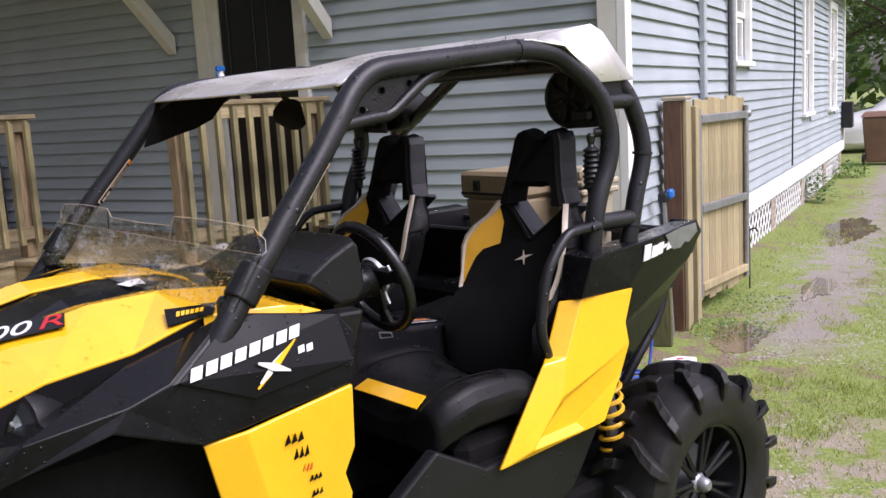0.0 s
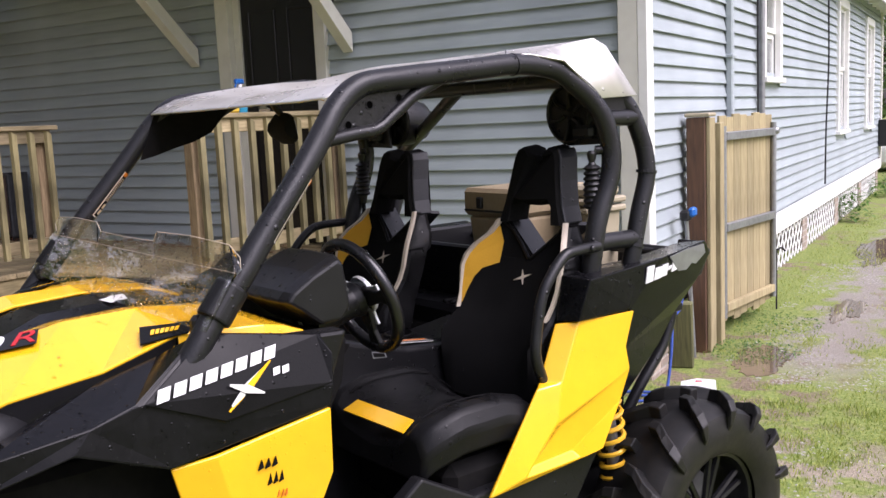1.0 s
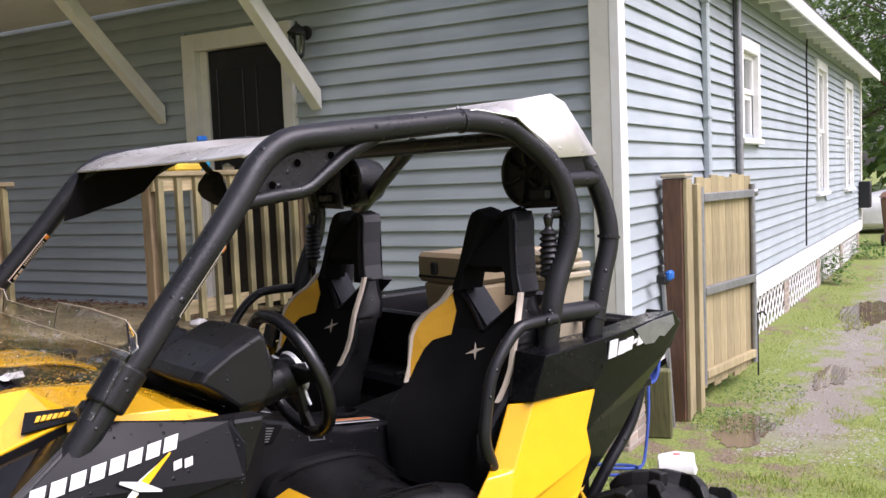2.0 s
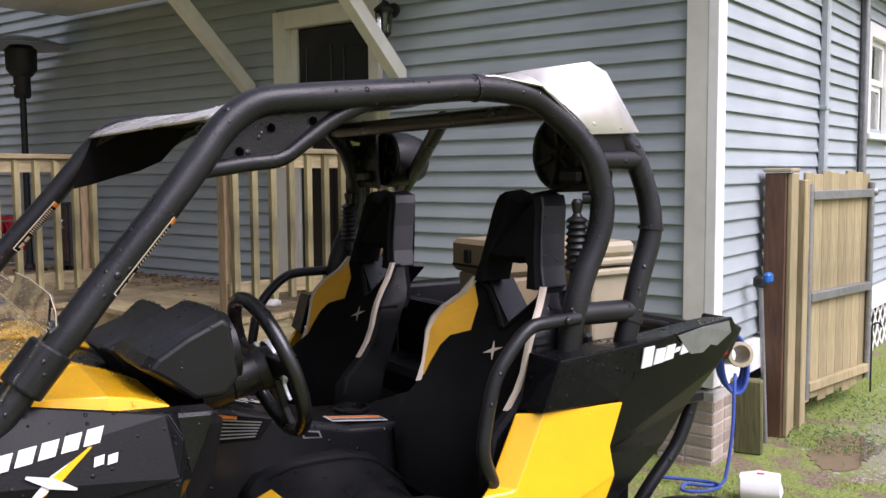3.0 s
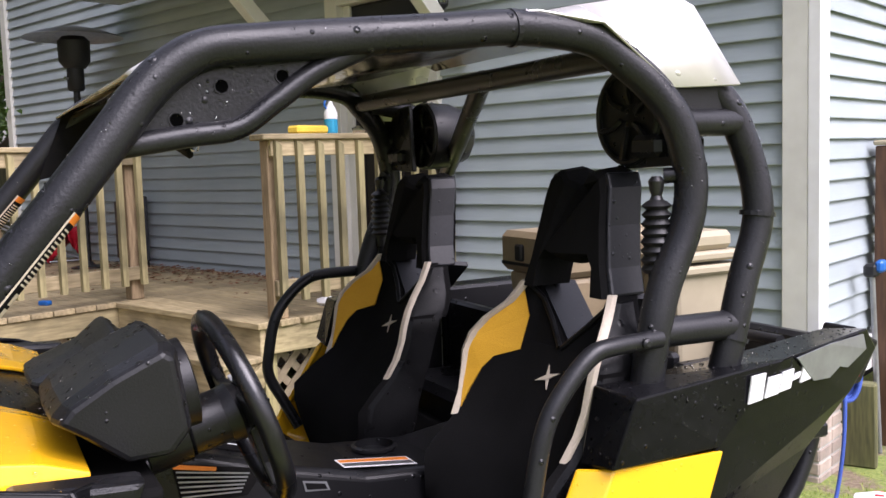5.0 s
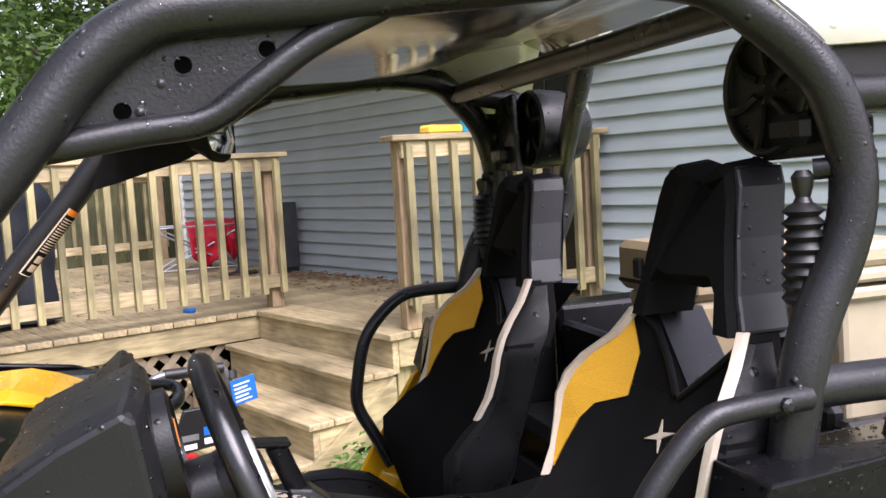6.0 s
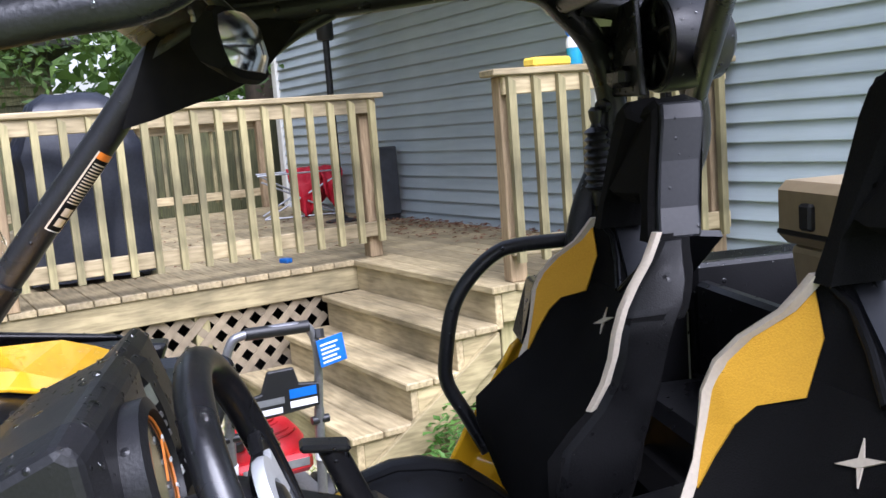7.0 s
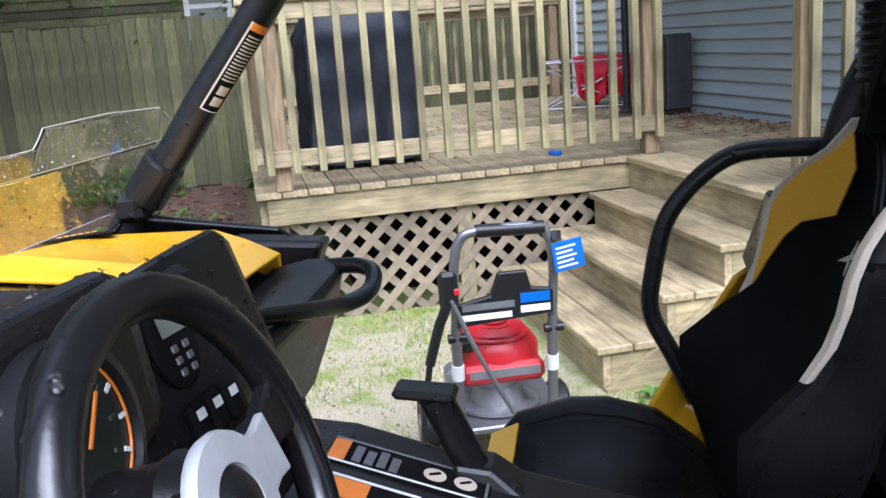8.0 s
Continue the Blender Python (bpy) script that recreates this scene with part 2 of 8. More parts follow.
M_LITTER = shade("dead_leaf", (0.20, 0.09, 0.045), (0.12, 0.055, 0.03), 0.85, grain=30, amount=0.5, vary=0.2)
M_SMOKER = shade("weathered_dark_steel", (0.060, 0.064, 0.072), (0.035, 0.034, 0.036), 0.5, metal=0.3, grain=20, amount=0.6, big=5, big_amount=0.3)
M_RUST = shade("rust_stained_steel", (0.075, 0.045, 0.032), (0.030, 0.022, 0.020), 0.6, grain=14, amount=0.8, bump=0.2, big=5, big_amount=0.4)
M_LIQUID = shade("blue_cleaner", (0.03, 0.30, 0.50), rough=0.2, big_amount=0.03)
M_LENS = shade("red_lamp_lens", (0.35, 0.01, 0.012), rough=0.12, big_amount=0.03)


def leaf_mat(name, a, b):
    m = bpy.data.materials.new(name)
    m.use_nodes = True
    nt = m.node_tree
    p = nt.nodes["Principled BSDF"]
    geo = nt.nodes.new("ShaderNodeNewGeometry")
    mx = nt.nodes.new("ShaderNodeMix")
    mx.data_type = "RGBA"
    mx.inputs[6].default_value, mx.inputs[7].default_value = (*a, 1), (*b, 1)
    nt.links.new(geo.outputs["Random Per Island"], mx.inputs[0])
    nt.links.new(mx.outputs[2], p.inputs["Base Color"])
    p.inputs["Roughness"].default_value = 0.5
    tr = nt.nodes.new("ShaderNodeBsdfTranslucent")
    nt.links.new(mx.outputs[2], tr.inputs["Color"])
    ms = nt.nodes.new("ShaderNodeMixShader")
    ms.inputs[0].default_value = 0.35
    nt.links.new(p.outputs[0], ms.inputs[1])
    nt.links.new(tr.outputs[0], ms.inputs[2])
    nt.links.new(ms.outputs[0], nt.nodes["Material Output"].inputs["Surface"])
    return m


M_LEAF = leaf_mat("tree_leaves", (0.035, 0.075, 0.012), (0.10, 0.17, 0.03))
M_WEED = leaf_mat("weed_leaves", (0.05, 0.13, 0.018), (0.13, 0.26, 0.05))
M_BLADE = leaf_mat("grass_blades", (0.15, 0.24, 0.03), (0.44, 0.48, 0.11))


def ground_mat():
    m = bpy.data.materials.new("lawn_soil_and_gravel")
    m.use_nodes = True
    nt = m.node_tree
    b = nt.nodes["Principled BSDF"]
    tc = nt.nodes.new("ShaderNodeTexCoord")

    def noise_at(scale, detail=6):
        n = nt.nodes.new("ShaderNodeTexNoise")
        n.inputs["Scale"].default_value, n.inputs["Detail"].default_value = scale, detail
        nt.links.new(tc.outputs["Object"], n.inputs["Vector"])
        return n.outputs["Fac"]

    def ramp(v, a, c, lo=0.0, hi=1.0):
        r = nt.nodes.new("ShaderNodeMapRange")
        r.inputs["From Min"].default_value, r.inputs["From Max"].default_value = a, c
        r.inputs["To Min"].default_value, r.inputs["To Max"].default_value = lo, hi
        nt.links.new(v, r.inputs["Value"])
        return r.outputs[0]

    def math2(op, a, c):
        k = nt.nodes.new("ShaderNodeMath")
        k.operation = op
        for i, v in enumerate((a, c)):
            if isinstance(v, (int, float)):
                k.inputs[i].default_value = v
            else:
                nt.links.new(v, k.inputs[i])
        return k.outputs[0]

    def mix(f, a, c):
        k = nt.nodes.new("ShaderNodeMix")
        k.data_type = "RGBA"
        for i, v in ((6, a), (7, c)):
            if isinstance(v, tuple):
                k.inputs[i].default_value = (*v, 1)
            else:
                nt.links.new(v, k.inputs[i])
        nt.links.new(f, k.inputs[0])
        return k.outputs[2]

    fine, mid, broad, grit = noise_at(45), noise_at(5), noise_at(0.8, 3), noise_at(160, 2)
    grass = mix(ramp(fine, 0.35, 0.7), (0.135, 0.20, 0.034), (0.29, 0.32, 0.085))
    soil = mix(ramp(fine, 0.35, 0.7), (0.14, 0.10, 0.062), (0.27, 0.21, 0.14))
    gravel = mix(ramp(grit, 0.35, 0.65), (0.15, 0.13, 0.105), (0.36, 0.325, 0.275))
    sep = nt.nodes.new("ShaderNodeSeparateXYZ")
    nt.links.new(tc.outputs["Object"], sep.inputs[0])
    # the wheel track along the house, and the worn ground before the steps
    wob = math2("MULTIPLY", math2("SUBTRACT", mid, 0.5), 1.3)
    track = math2("ADD", math2("ABSOLUTE", math2("SUBTRACT", sep.outputs[0], -0.95), 0), wob)
    on_track = math2("MULTIPLY", ramp(track, 0.34, 0.12), ramp(sep.outputs[1], 5.9, 6.6))
    px, py = math2("ADD", sep.outputs[0], wob), math2("ADD", sep.outputs[1], math2("MULTIPLY", math2("SUBTRACT", broad, 0.5), 2.0))
    worn_x = math2("MULTIPLY", ramp(px, -6.1, -5.6), ramp(px, -2.0, -2.8))
    worn_y = math2("MULTIPLY", ramp(py, 0.2, 1.2), ramp(py, 3.8, 3.2))
    worn = math2("MULTIPLY", math2("MULTIPLY", worn_x, worn_y), ramp(mid, 0.34, 0.48))
    edge = math2("MULTIPLY", math2("MULTIPLY", ramp(sep.outputs[1], 4.4, 5.4), ramp(sep.outputs[1], 7.0, 6.5)), ramp(sep.outputs[0], -0.5, -1.0))
    bare = math2("MAXIMUM", math2("MULTIPLY", ramp(broad, 0.50, 0.60), ramp(mid, 0.48, 0.60)), math2("MULTIPLY", edge, ramp(mid, 0.47, 0.58)))
    patch_x = math2("MULTIPLY", ramp(px, -1.4, -0.9), ramp(px, 0.7, 0.2))
    patch_y = math2("MULTIPLY", ramp(py, 3.0, 3.5), ramp(py, 5.3, 4.7))
    patch = math2("MULTIPLY", math2("MULTIPLY", patch_x, patch_y), ramp(mid, 0.44, 0.54))
    yard = math2("MULTIPLY", ramp(sep.outputs[0], -6.4, -7.0), ramp(sep.outputs[1], 2.4, 2.0))
    c = mix(bare, grass, soil)
    c = mix(yard, c, mix(ramp(fine, 0.4, 0.62), (0.06, 0.036, 0.022), (0.14, 0.08, 0.05)))
    c = mix(on_track, c, gravel)
    pale = mix(ramp(grit, 0.35, 0.65), (0.27, 0.228, 0.138), (0.48, 0.42, 0.29))
    c = mix(worn, c, pale)
    c = mix(patch, c, mix(ramp(grit, 0.35, 0.65), (0.20, 0.165, 0.115), (0.42, 0.36, 0.27)))
    nt.links.new(c, b.inputs["Base Color"])
    damp = math2("MAXIMUM", on_track, bare)
    nt.links.new(ramp(damp, 0, 1, 0.9, 0.72), b.inputs["Roughness"])
    bp = nt.nodes.new("ShaderNodeBump")
    bp.inputs["Strength"].default_value, bp.inputs["Distance"].default_value = 0.6, 0.02
    nt.links.new(math2("ADD", fine, grit), bp.inputs["Height"])
    nt.links.new(bp.outputs[0], b.inputs["Normal"])
    return m


M_GROUND = ground_mat()
M_WATER = shade("muddy_puddle", (0.16, 0.12, 0.08), (0.12, 0.09, 0.06), 0.04, grain=3, amount=0.5, bump=0.02, big_amount=0.1)

# ---- mesh tools ----
def part(name, bm, material, parent=None, label="", smooth=False, bevel=0.0, solid=0.0):
    me = bpy.data.meshes.new(name)
    bmesh.ops.recalc_face_normals(bm, faces=bm.faces[:])
    bm.to_mesh(me)
    bm.free()
    if material:
        me.materials.append(material)
    ob = new(name, me)
    if smooth:
        me.shade_smooth()
        me.set_sharp_from_angle(angle=radians(38))
    if solid:
        s = ob.modifiers.new("thickness", "SOLIDIFY")
        s.thickness, s.offset = solid, -1
    if bevel:
        b = ob.modifiers.new("worn edge", "BEVEL")
        b.width, b.segments, b.limit_method, b.angle_limit = bevel, 2, "ANGLE", radians(35)
        b.harden_normals = False
    if parent:
        ob.parent = parent
    if label:
        ob["label"] = label
    return ob


def thing(name, label, category, at=None, group="", kind=""):
    ob = tagged(new(name), label, category, group, kind)
    ob.empty_display_size = 0.1
    if at is not None:
        ob.matrix_world = at
    return ob


def piece(name, mesh, parent, m):
    ob = new(name, mesh)
    ob.parent = parent
    ob.matrix_local = m
    return ob


def to_mesh(name, bm, material):
    bmesh.ops.recalc_face_normals(bm, faces=bm.faces[:])
    me = bpy.data.meshes.new(name)
    bm.to_mesh(me)
    bm.free()
    me.materials.append(material)
    return me


def block(lo, hi, chamfer=0.0, bm=None, m=None):
    """A box between two corners, with chamfered edges."""
    bm = bm or bmesh.new()
    own = bmesh.new()
    c = [(a + b) / 2 for a, b in zip(lo, hi)]
    s = [max(1e-4, b - a) for a, b in zip(lo, hi)]
    bmesh.ops.create_cube(own, size=1, matrix=Matrix.Translation(c) @ Matrix.Diagonal((*s, 1)))
    if chamfer:
        bmesh.ops.bevel(own, geom=own.edges[:], offset=min(chamfer, min(s) * 0.4), segments=1, affect="EDGES", profile=0.5)
    if m is not None:
        bmesh.ops.transform(own, matrix=m, verts=own.verts)
    join(bm, own)
    return bm


def join(bm, other):
    vs = {v: bm.verts.new(v.co) for v in other.verts}
    for f in other.faces:
        try:
            bm.faces.new([vs[v] for v in f.verts])
        except ValueError:
            pass
    other.free()
    return bm


def prism(outline, axis, a, b, bm=None, m=None):
    """A polygon in the plane across axis, from depth a to depth b. Outline points: the other two coordinates in order."""
    bm = bm or bmesh.new()

    def at(p, d):
        v = list(p)
        v.insert("xyz".index(axis), d)
        v = Vector(v)
        return m @ v if m is not None else v
    lo = [bm.verts.new(at(p, a)) for p in outline]
    hi = [bm.verts.new(at(p, b)) for p in outline]
    bm.faces.new(lo[::-1])
    bm.faces.new(hi)
    n = len(outline)
    for i in range(n):
        bm.faces.new((lo[i], lo[(i + 1) % n], hi[(i + 1) % n], hi[i]))
    return bm


def smooth_path(points, steps=6):
    """Catmull-Rom through the points."""
    ps = [Vector(p) for p in points]
    if len(ps) < 3:
        return ps
    out = []
    for i in range(len(ps) - 1):
        p0, p1, p2, p3 = ps[max(0, i - 1)], ps[i], ps[i + 1], ps[min(len(ps) - 1, i + 2)]
        for k in range(steps):
            t = k / steps
            out.append(0.5 * ((2 * p1) + (p2 - p0) * t + (2 * p0 - 5 * p1 + 4 * p2 - p3) * t * t + (3 * p1 - p0 - 3 * p2 + p3) * t ** 3))
    out.append(ps[-1])
    return out


def tube(points, r, sides=14, bm=None, steps=6, closed=False, radii=None):
    """A round bar along a path."""
    bm = bm or bmesh.new()
    ps = smooth_path(points, steps) if steps > 1 else [Vector(p) for p in points]
    n = len(ps)
    rings = []
    up = None
    for i, p in enumerate(ps):
        if closed:
            d = (ps[(i + 1) % n] - ps[i - 1]).normalized()
        else:
            d = (ps[min(n - 1, i + 1)] - ps[max(0, i - 1)]).normalized()
        if up is None:
            up = d.orthogonal().normalized()
        up = (up - d * up.dot(d)).normalized()
        side = d.cross(up)
        rr = r if radii is None else radii[min(len(radii) - 1, round(i * (len(radii) - 1) / max(1, n - 1)))]
        rings.append([bm.verts.new(p + rr * (math.cos(2 * math.pi * k / sides) * up + math.sin(2 * math.pi * k / sides) * side)) for k in range(sides)])
    for i in range(n if closed else n - 1):
        a, b = rings[i], rings[(i + 1) % n]
        for k in range(sides):
            bm.faces.new((a[k], a[(k + 1) % sides], b[(k + 1) % sides], b[k]))
    if not closed:
        bm.faces.new(rings[0][::-1])
        bm.faces.new(rings[-1])
    return bm


def lathe(profile, sides=32, bm=None, m=None, caps=True):
    """A profile of (radius, height) turned round z."""
    bm = bm or bmesh.new()
    rings = []
    for r, h in profile:
        ring = []
        for k in range(sides):
            a = 2 * math.pi * k / sides
            v = Vector((r * math.cos(a), r * math.sin(a), h))
            ring.append(bm.verts.new(m @ v if m is not None else v))
        rings.append(ring)
    for a, b in zip(rings, rings[1:]):
        for k in range(sides):
            bm.faces.new((a[k], a[(k + 1) % sides], b[(k + 1) % sides], b[k]))
    if caps:
        bm.faces.new(rings[0][::-1])
        bm.faces.new(rings[-1])
    return bm


def loft(sections, bm=None, caps=True):
    """Closed rings of points, one after the other, skinned together."""
    bm = bm or bmesh.new()
    rings = [[bm.verts.new(p) for p in s] for s in sections]
    n = len(rings[0])
    for a, b in zip(rings, rings[1:]):
        for k in range(n):
            bm.faces.new((a[k], a[(k + 1) % n], b[(k + 1) % n], b[k]))
    if caps:
        bm.faces.new(rings[0][::-1])
        bm.faces.new(rings[-1])
    return bm


def sheet(verts, faces, bm=None):
    bm = bm or bmesh.new()
    vs = [bm.verts.new(v) for v in verts]
    for f in faces:
        bm.faces.new([vs[i] for i in f])
    return bm


def mirrored(points):
    return [(x, -y, z) for x, y, z in points]


# ---- ground ----
def hill(x, y):
    """Gentle unevenness of the yard, flat where the house and deck stand."""
    z = 0.025 * (noise.noise((x * 0.35, y * 0.35, 1.7)) + 0.5 * noise.noise((x * 1.1, y * 1.1, 4.2)))
    return z


def build_ground():
    bm = bmesh.new()
    xs = [-400, -120, -50, -30, -22, -18, -15] + [-13 + 0.4 * i for i in range(56)] + [10, 12, 15, 20, 30, 60, 150, 400]
    ys = [-400, -120, -50, -25, -14, -9, -6] + [-4 + 0.4 * i for i in range(70)] + [25, 27, 30, 34, 40, 60, 150, 400]
    grid = [[bm.verts.new((x, y, hill(x, y))) for x in xs] for y in ys]
    for a, b in zip(grid, grid[1:]):
        for i in range(len(xs) - 1):
            bm.faces.new((a[i], a[i + 1], b[i + 1], b[i]))
    g = part("ground", bm, M_GROUND, smooth=True)
    return tagged(g, "patchy damp lawn with bare soil and a gravel wheel track", "ground", kind="structure")


build_ground()


def puddle(cx, cy, rx, ry, seed, label):
    bm = bmesh.new()
    rnd = random.Random(seed)
    ps = []
    for k in range(72):
        a = 2 * math.pi * k / 72
        r = 0.9 + 0.5 * noise.noise((math.cos(a) * 1.3 + seed, math.sin(a) * 1.3, seed)) + 0.25 * noise.noise((math.cos(a) * 5 + seed, math.sin(a) * 5, seed)) + rnd.uniform(-0.04, 0.04)
        ps.append((cx + rx * r * math.cos(a), cy + ry * r * math.sin(a)))
    prism(ps, "z", -0.05, hill(cx, cy) + 0.004, bm=bm)
    return tagged(part("water", bm, M_WATER), label, "puddle", kind="structure")


puddle(-1.32, 6.45, 0.20, 0.42, 3, "shallow muddy rain puddle beside the gate post")
puddle(-1.02, 8.3, 0.13, 0.5, 9, "narrow rain puddle in the gravel wheel track")
puddle(-1.1, 11.6, 0.30, 1.0, 5, "long rain puddle in the gravel wheel track")

# ---- house ----
FRONT_Y, SIDE_X, LEFT_X, END_Y = 5.75, -1.89, -10.75, 19.9
ROW, ROW_AT, LOW_Z, TOP_Z = 0.1042, 2.502, 0.42, 3.42
DOOR_L, DOOR_R, DOOR_TOP = -5.385, -4.31, 2.89

front = tagged(part("wall_south", block((LEFT_X, FRONT_Y + 0.03, LOW_Z), (DOOR_L + 0.05, FRONT_Y + 0.16, TOP_Z)), M_SIDING),
               "house front clad in blue-grey lap siding", "wall", kind="structure")
front_b = tagged(part("wall_south", block((DOOR_R - 0.05, FRONT_Y + 0.03, LOW_Z), (SIDE_X - 0.03, FRONT_Y + 0.16, TOP_Z)), M_SIDING),
                 "house front clad in blue-grey lap siding", "wall", kind="structure")
front_c = tagged(part("wall_south", block((DOOR_L + 0.05, FRONT_Y + 0.03, DOOR_TOP - 0.05), (DOOR_R - 0.05, FRONT_Y + 0.16, TOP_Z)), M_SIDING),
                 "siding wall above the front door", "wall", kind="structure")
WINDOWS = [(9.12, 9.99, 1.97, 2.90), (14.0, 15.02, 1.31, 3.14), (17.27, 18.40, 1.28, 3.10)]


def side_walls():
    made, y = [], FRONT_Y + 0.03
    for a, b, lo, hi in WINDOWS:
        made.append(((y, LOW_Z), (a + 0.05, TOP_Z)))
        made.append(((a + 0.05, LOW_Z), (b - 0.05, lo + 0.05)))
        made.append(((a + 0.05, hi - 0.05), (b - 0.05, TOP_Z)))
        y = b - 0.05
    made.append(((y, LOW_Z), (END_Y, TOP_Z)))
    return [tagged(part("wall_east", block((SIDE_X - 0.16, p[0], p[1]), (SIDE_X - 0.03, q[0], q[1])), M_SIDING),
                   "long house side clad in blue-grey lap siding", "wall", kind="structure") for p, q in made]


side = side_walls()
for name, lo, hi in (("wall_west", (LEFT_X, FRONT_Y + 0.16, LOW_Z), (LEFT_X + 0.13, END_Y, TOP_Z + 1.0)),
                     ("wall_north", (LEFT_X, END_Y, LOW_Z), (SIDE_X - 0.03, END_Y + 0.13, TOP_Z))):
    tagged(part(name, block(lo, hi), M_SIDING), "house wall clad in blue-grey siding", "wall", kind="structure")
tagged(part("floor", block((LEFT_X + 0.02, FRONT_Y + 0.05, 0.5), (SIDE_X - 0.06, END_Y - 0.02, 0.72)), M_DARK), "dark floor inside the house", "floor", kind="structure")
tagged(part("ceiling", block((LEFT_X + 0.2, FRONT_Y + 0.17, TOP_Z), (SIDE_X + 0.28, END_Y + 0.45, TOP_Z + 0.04)), M_WHITEWOOD),
       "white boarded eaves over the siding", "ceiling", kind="structure")


def house_roof():
    bm = bmesh.new()
    x0, x1, y0, y1 = LEFT_X - 0.36, SIDE_X + 0.31, FRONT_Y - 0.42, END_Y + 0.5
    mx = (x0 + x1) / 2
    z0, z1, zl = TOP_Z + 0.02, TOP_Z + 2.1, TOP_Z + 1.1
    v = [(x0, y0, zl), (x1, y0, z0), (x1, y1, z0), (x0, y1, zl), (mx, y0, z1), (mx, y1, z1)]
    sheet(v, [(1, 2, 5, 4), (3, 0, 4, 5)], bm)
    r = part("roof", bm, M_SHINGLE, solid=0.06)
    tagged(r, "gabled grey shingle roof with white eaves", "roof", kind="structure")
    part("fascia", block((x1 - 0.02, y0, z0 - 0.17), (x1 + 0.005, y1, z0 - 0.03), 0.004), M_WHITEWOOD, r, "white fascia board")
    part("fascia", sheet([(x1, y0, z0 - 0.15), (mx, y0, z1 - 0.15), (mx, y0, z1), (x1, y0, z0)], [(0, 1, 2, 3)]), M_WHITEWOOD, r, "white rake board", solid=0.025)
    part("gable", prism([(LEFT_X, TOP_Z), (SIDE_X - 0.03, TOP_Z), (mx, z1 - 0.1), (LEFT_X, zl - 0.05)], "y", FRONT_Y + 0.03, FRONT_Y + 0.16), M_SIDING, r, "gable wall clad in blue-grey siding")
    tail = to_mesh("rafter_tail", block((-0.24, -0.022, -0.13), (0.0, 0.022, 0.0), 0.004), M_WHITEWOOD)
    y = y0 + 0.3
    while y < y1 - 0.2:
        piece("rafter_tail", tail, r, Matrix.Translation((x1 - 0.03, y, TOP_Z - 0.003)))
        y += 0.61


house_roof()


def corner(name, lo, hi, label):
    return tagged(part(name, block(lo, hi, 0.004), M_TRIM), label, "trim", kind="structure")


corner("trim", (-2.05, FRONT_Y - 0.028, 0.44), (SIDE_X - 0.034, FRONT_Y + 0.03, TOP_Z - 0.003), "cream corner board at the house corner")
tagged(part("trim", block((SIDE_X - 0.033, FRONT_Y - 0.031, 0.44), (SIDE_X + 0.028, FRONT_Y + 0.09, TOP_Z - 0.003), 0.004), M_WHITEWOOD),
       "white corner board at the house corner", "trim", kind="structure")
corner("trim", (LEFT_X - 0.02, FRONT_Y - 0.026, 0.44), (LEFT_X + 0.1, FRONT_Y + 0.03, TOP_Z + 1.0), "cream corner board at the far house corner")
corner("trim", (SIDE_X - 0.02, END_Y - 0.12, 0.46), (SIDE_X + 0.026, END_Y + 0.01, TOP_Z - 0.003), "cream corner board at the back corner")
tagged(part("trim", block((SIDE_X - 0.03, FRONT_Y + 0.1, 0.425), (SIDE_X + 0.03, END_Y - 0.12, 0.615), 0.004), M_WHITEWOOD),
       "white skirt board along the foot of the side wall", "trim", kind="structure")


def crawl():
    # near-black block: the shade under the house is put into its colour
    tagged(part("backdrop", block((LEFT_X + 0.4, FRONT_Y + 0.45, 0.0), (SIDE_X - 0.5, END_Y - 0.3, 0.46)), M_DARK), "dark block standing for the shade in the crawl space", "crawl space", kind="structure")


crawl()


def pier(x, y, w, label):
    t = thing("brick_pier", label, "pier", pose(x, y, 0), group="brick piers under the house")
    part("mortar", block((-w / 2 + 0.006, -w / 2 + 0.006, -0.05), (w / 2 - 0.006, w / 2 - 0.006, 0.418)), M_MORTAR, t)
    whole = to_mesh("brick", block((0, 0, 0), (w / 2 - 0.008, 0.09, 0.058), 0.005), M_BRICK)
    z, k = -0.03, 0
    while z < 0.35:
        for q in range(4):
            turn = Matrix.Rotation(q * math.pi / 2, 4, "Z")
            for half in range(2):
                off = -w / 2 + half * (w / 2) + 0.004
                piece("brick", whole, t, turn @ Matrix.Translation((off, -w / 2, z)))
        z += 0.068
        k += 1
    return t


pier(-2.02, FRONT_Y + 0.12, 0.34, "weathered brick pier under the house corner")
for py in (9.0, 11.6, 14.2, 16.9, 19.5):
    pier(SIDE_X - 0.16, py, 0.3, "weathered brick pier under the side wall")
pier(-6.4, FRONT_Y + 0.2, 0.34, "brick pier behind the deck")


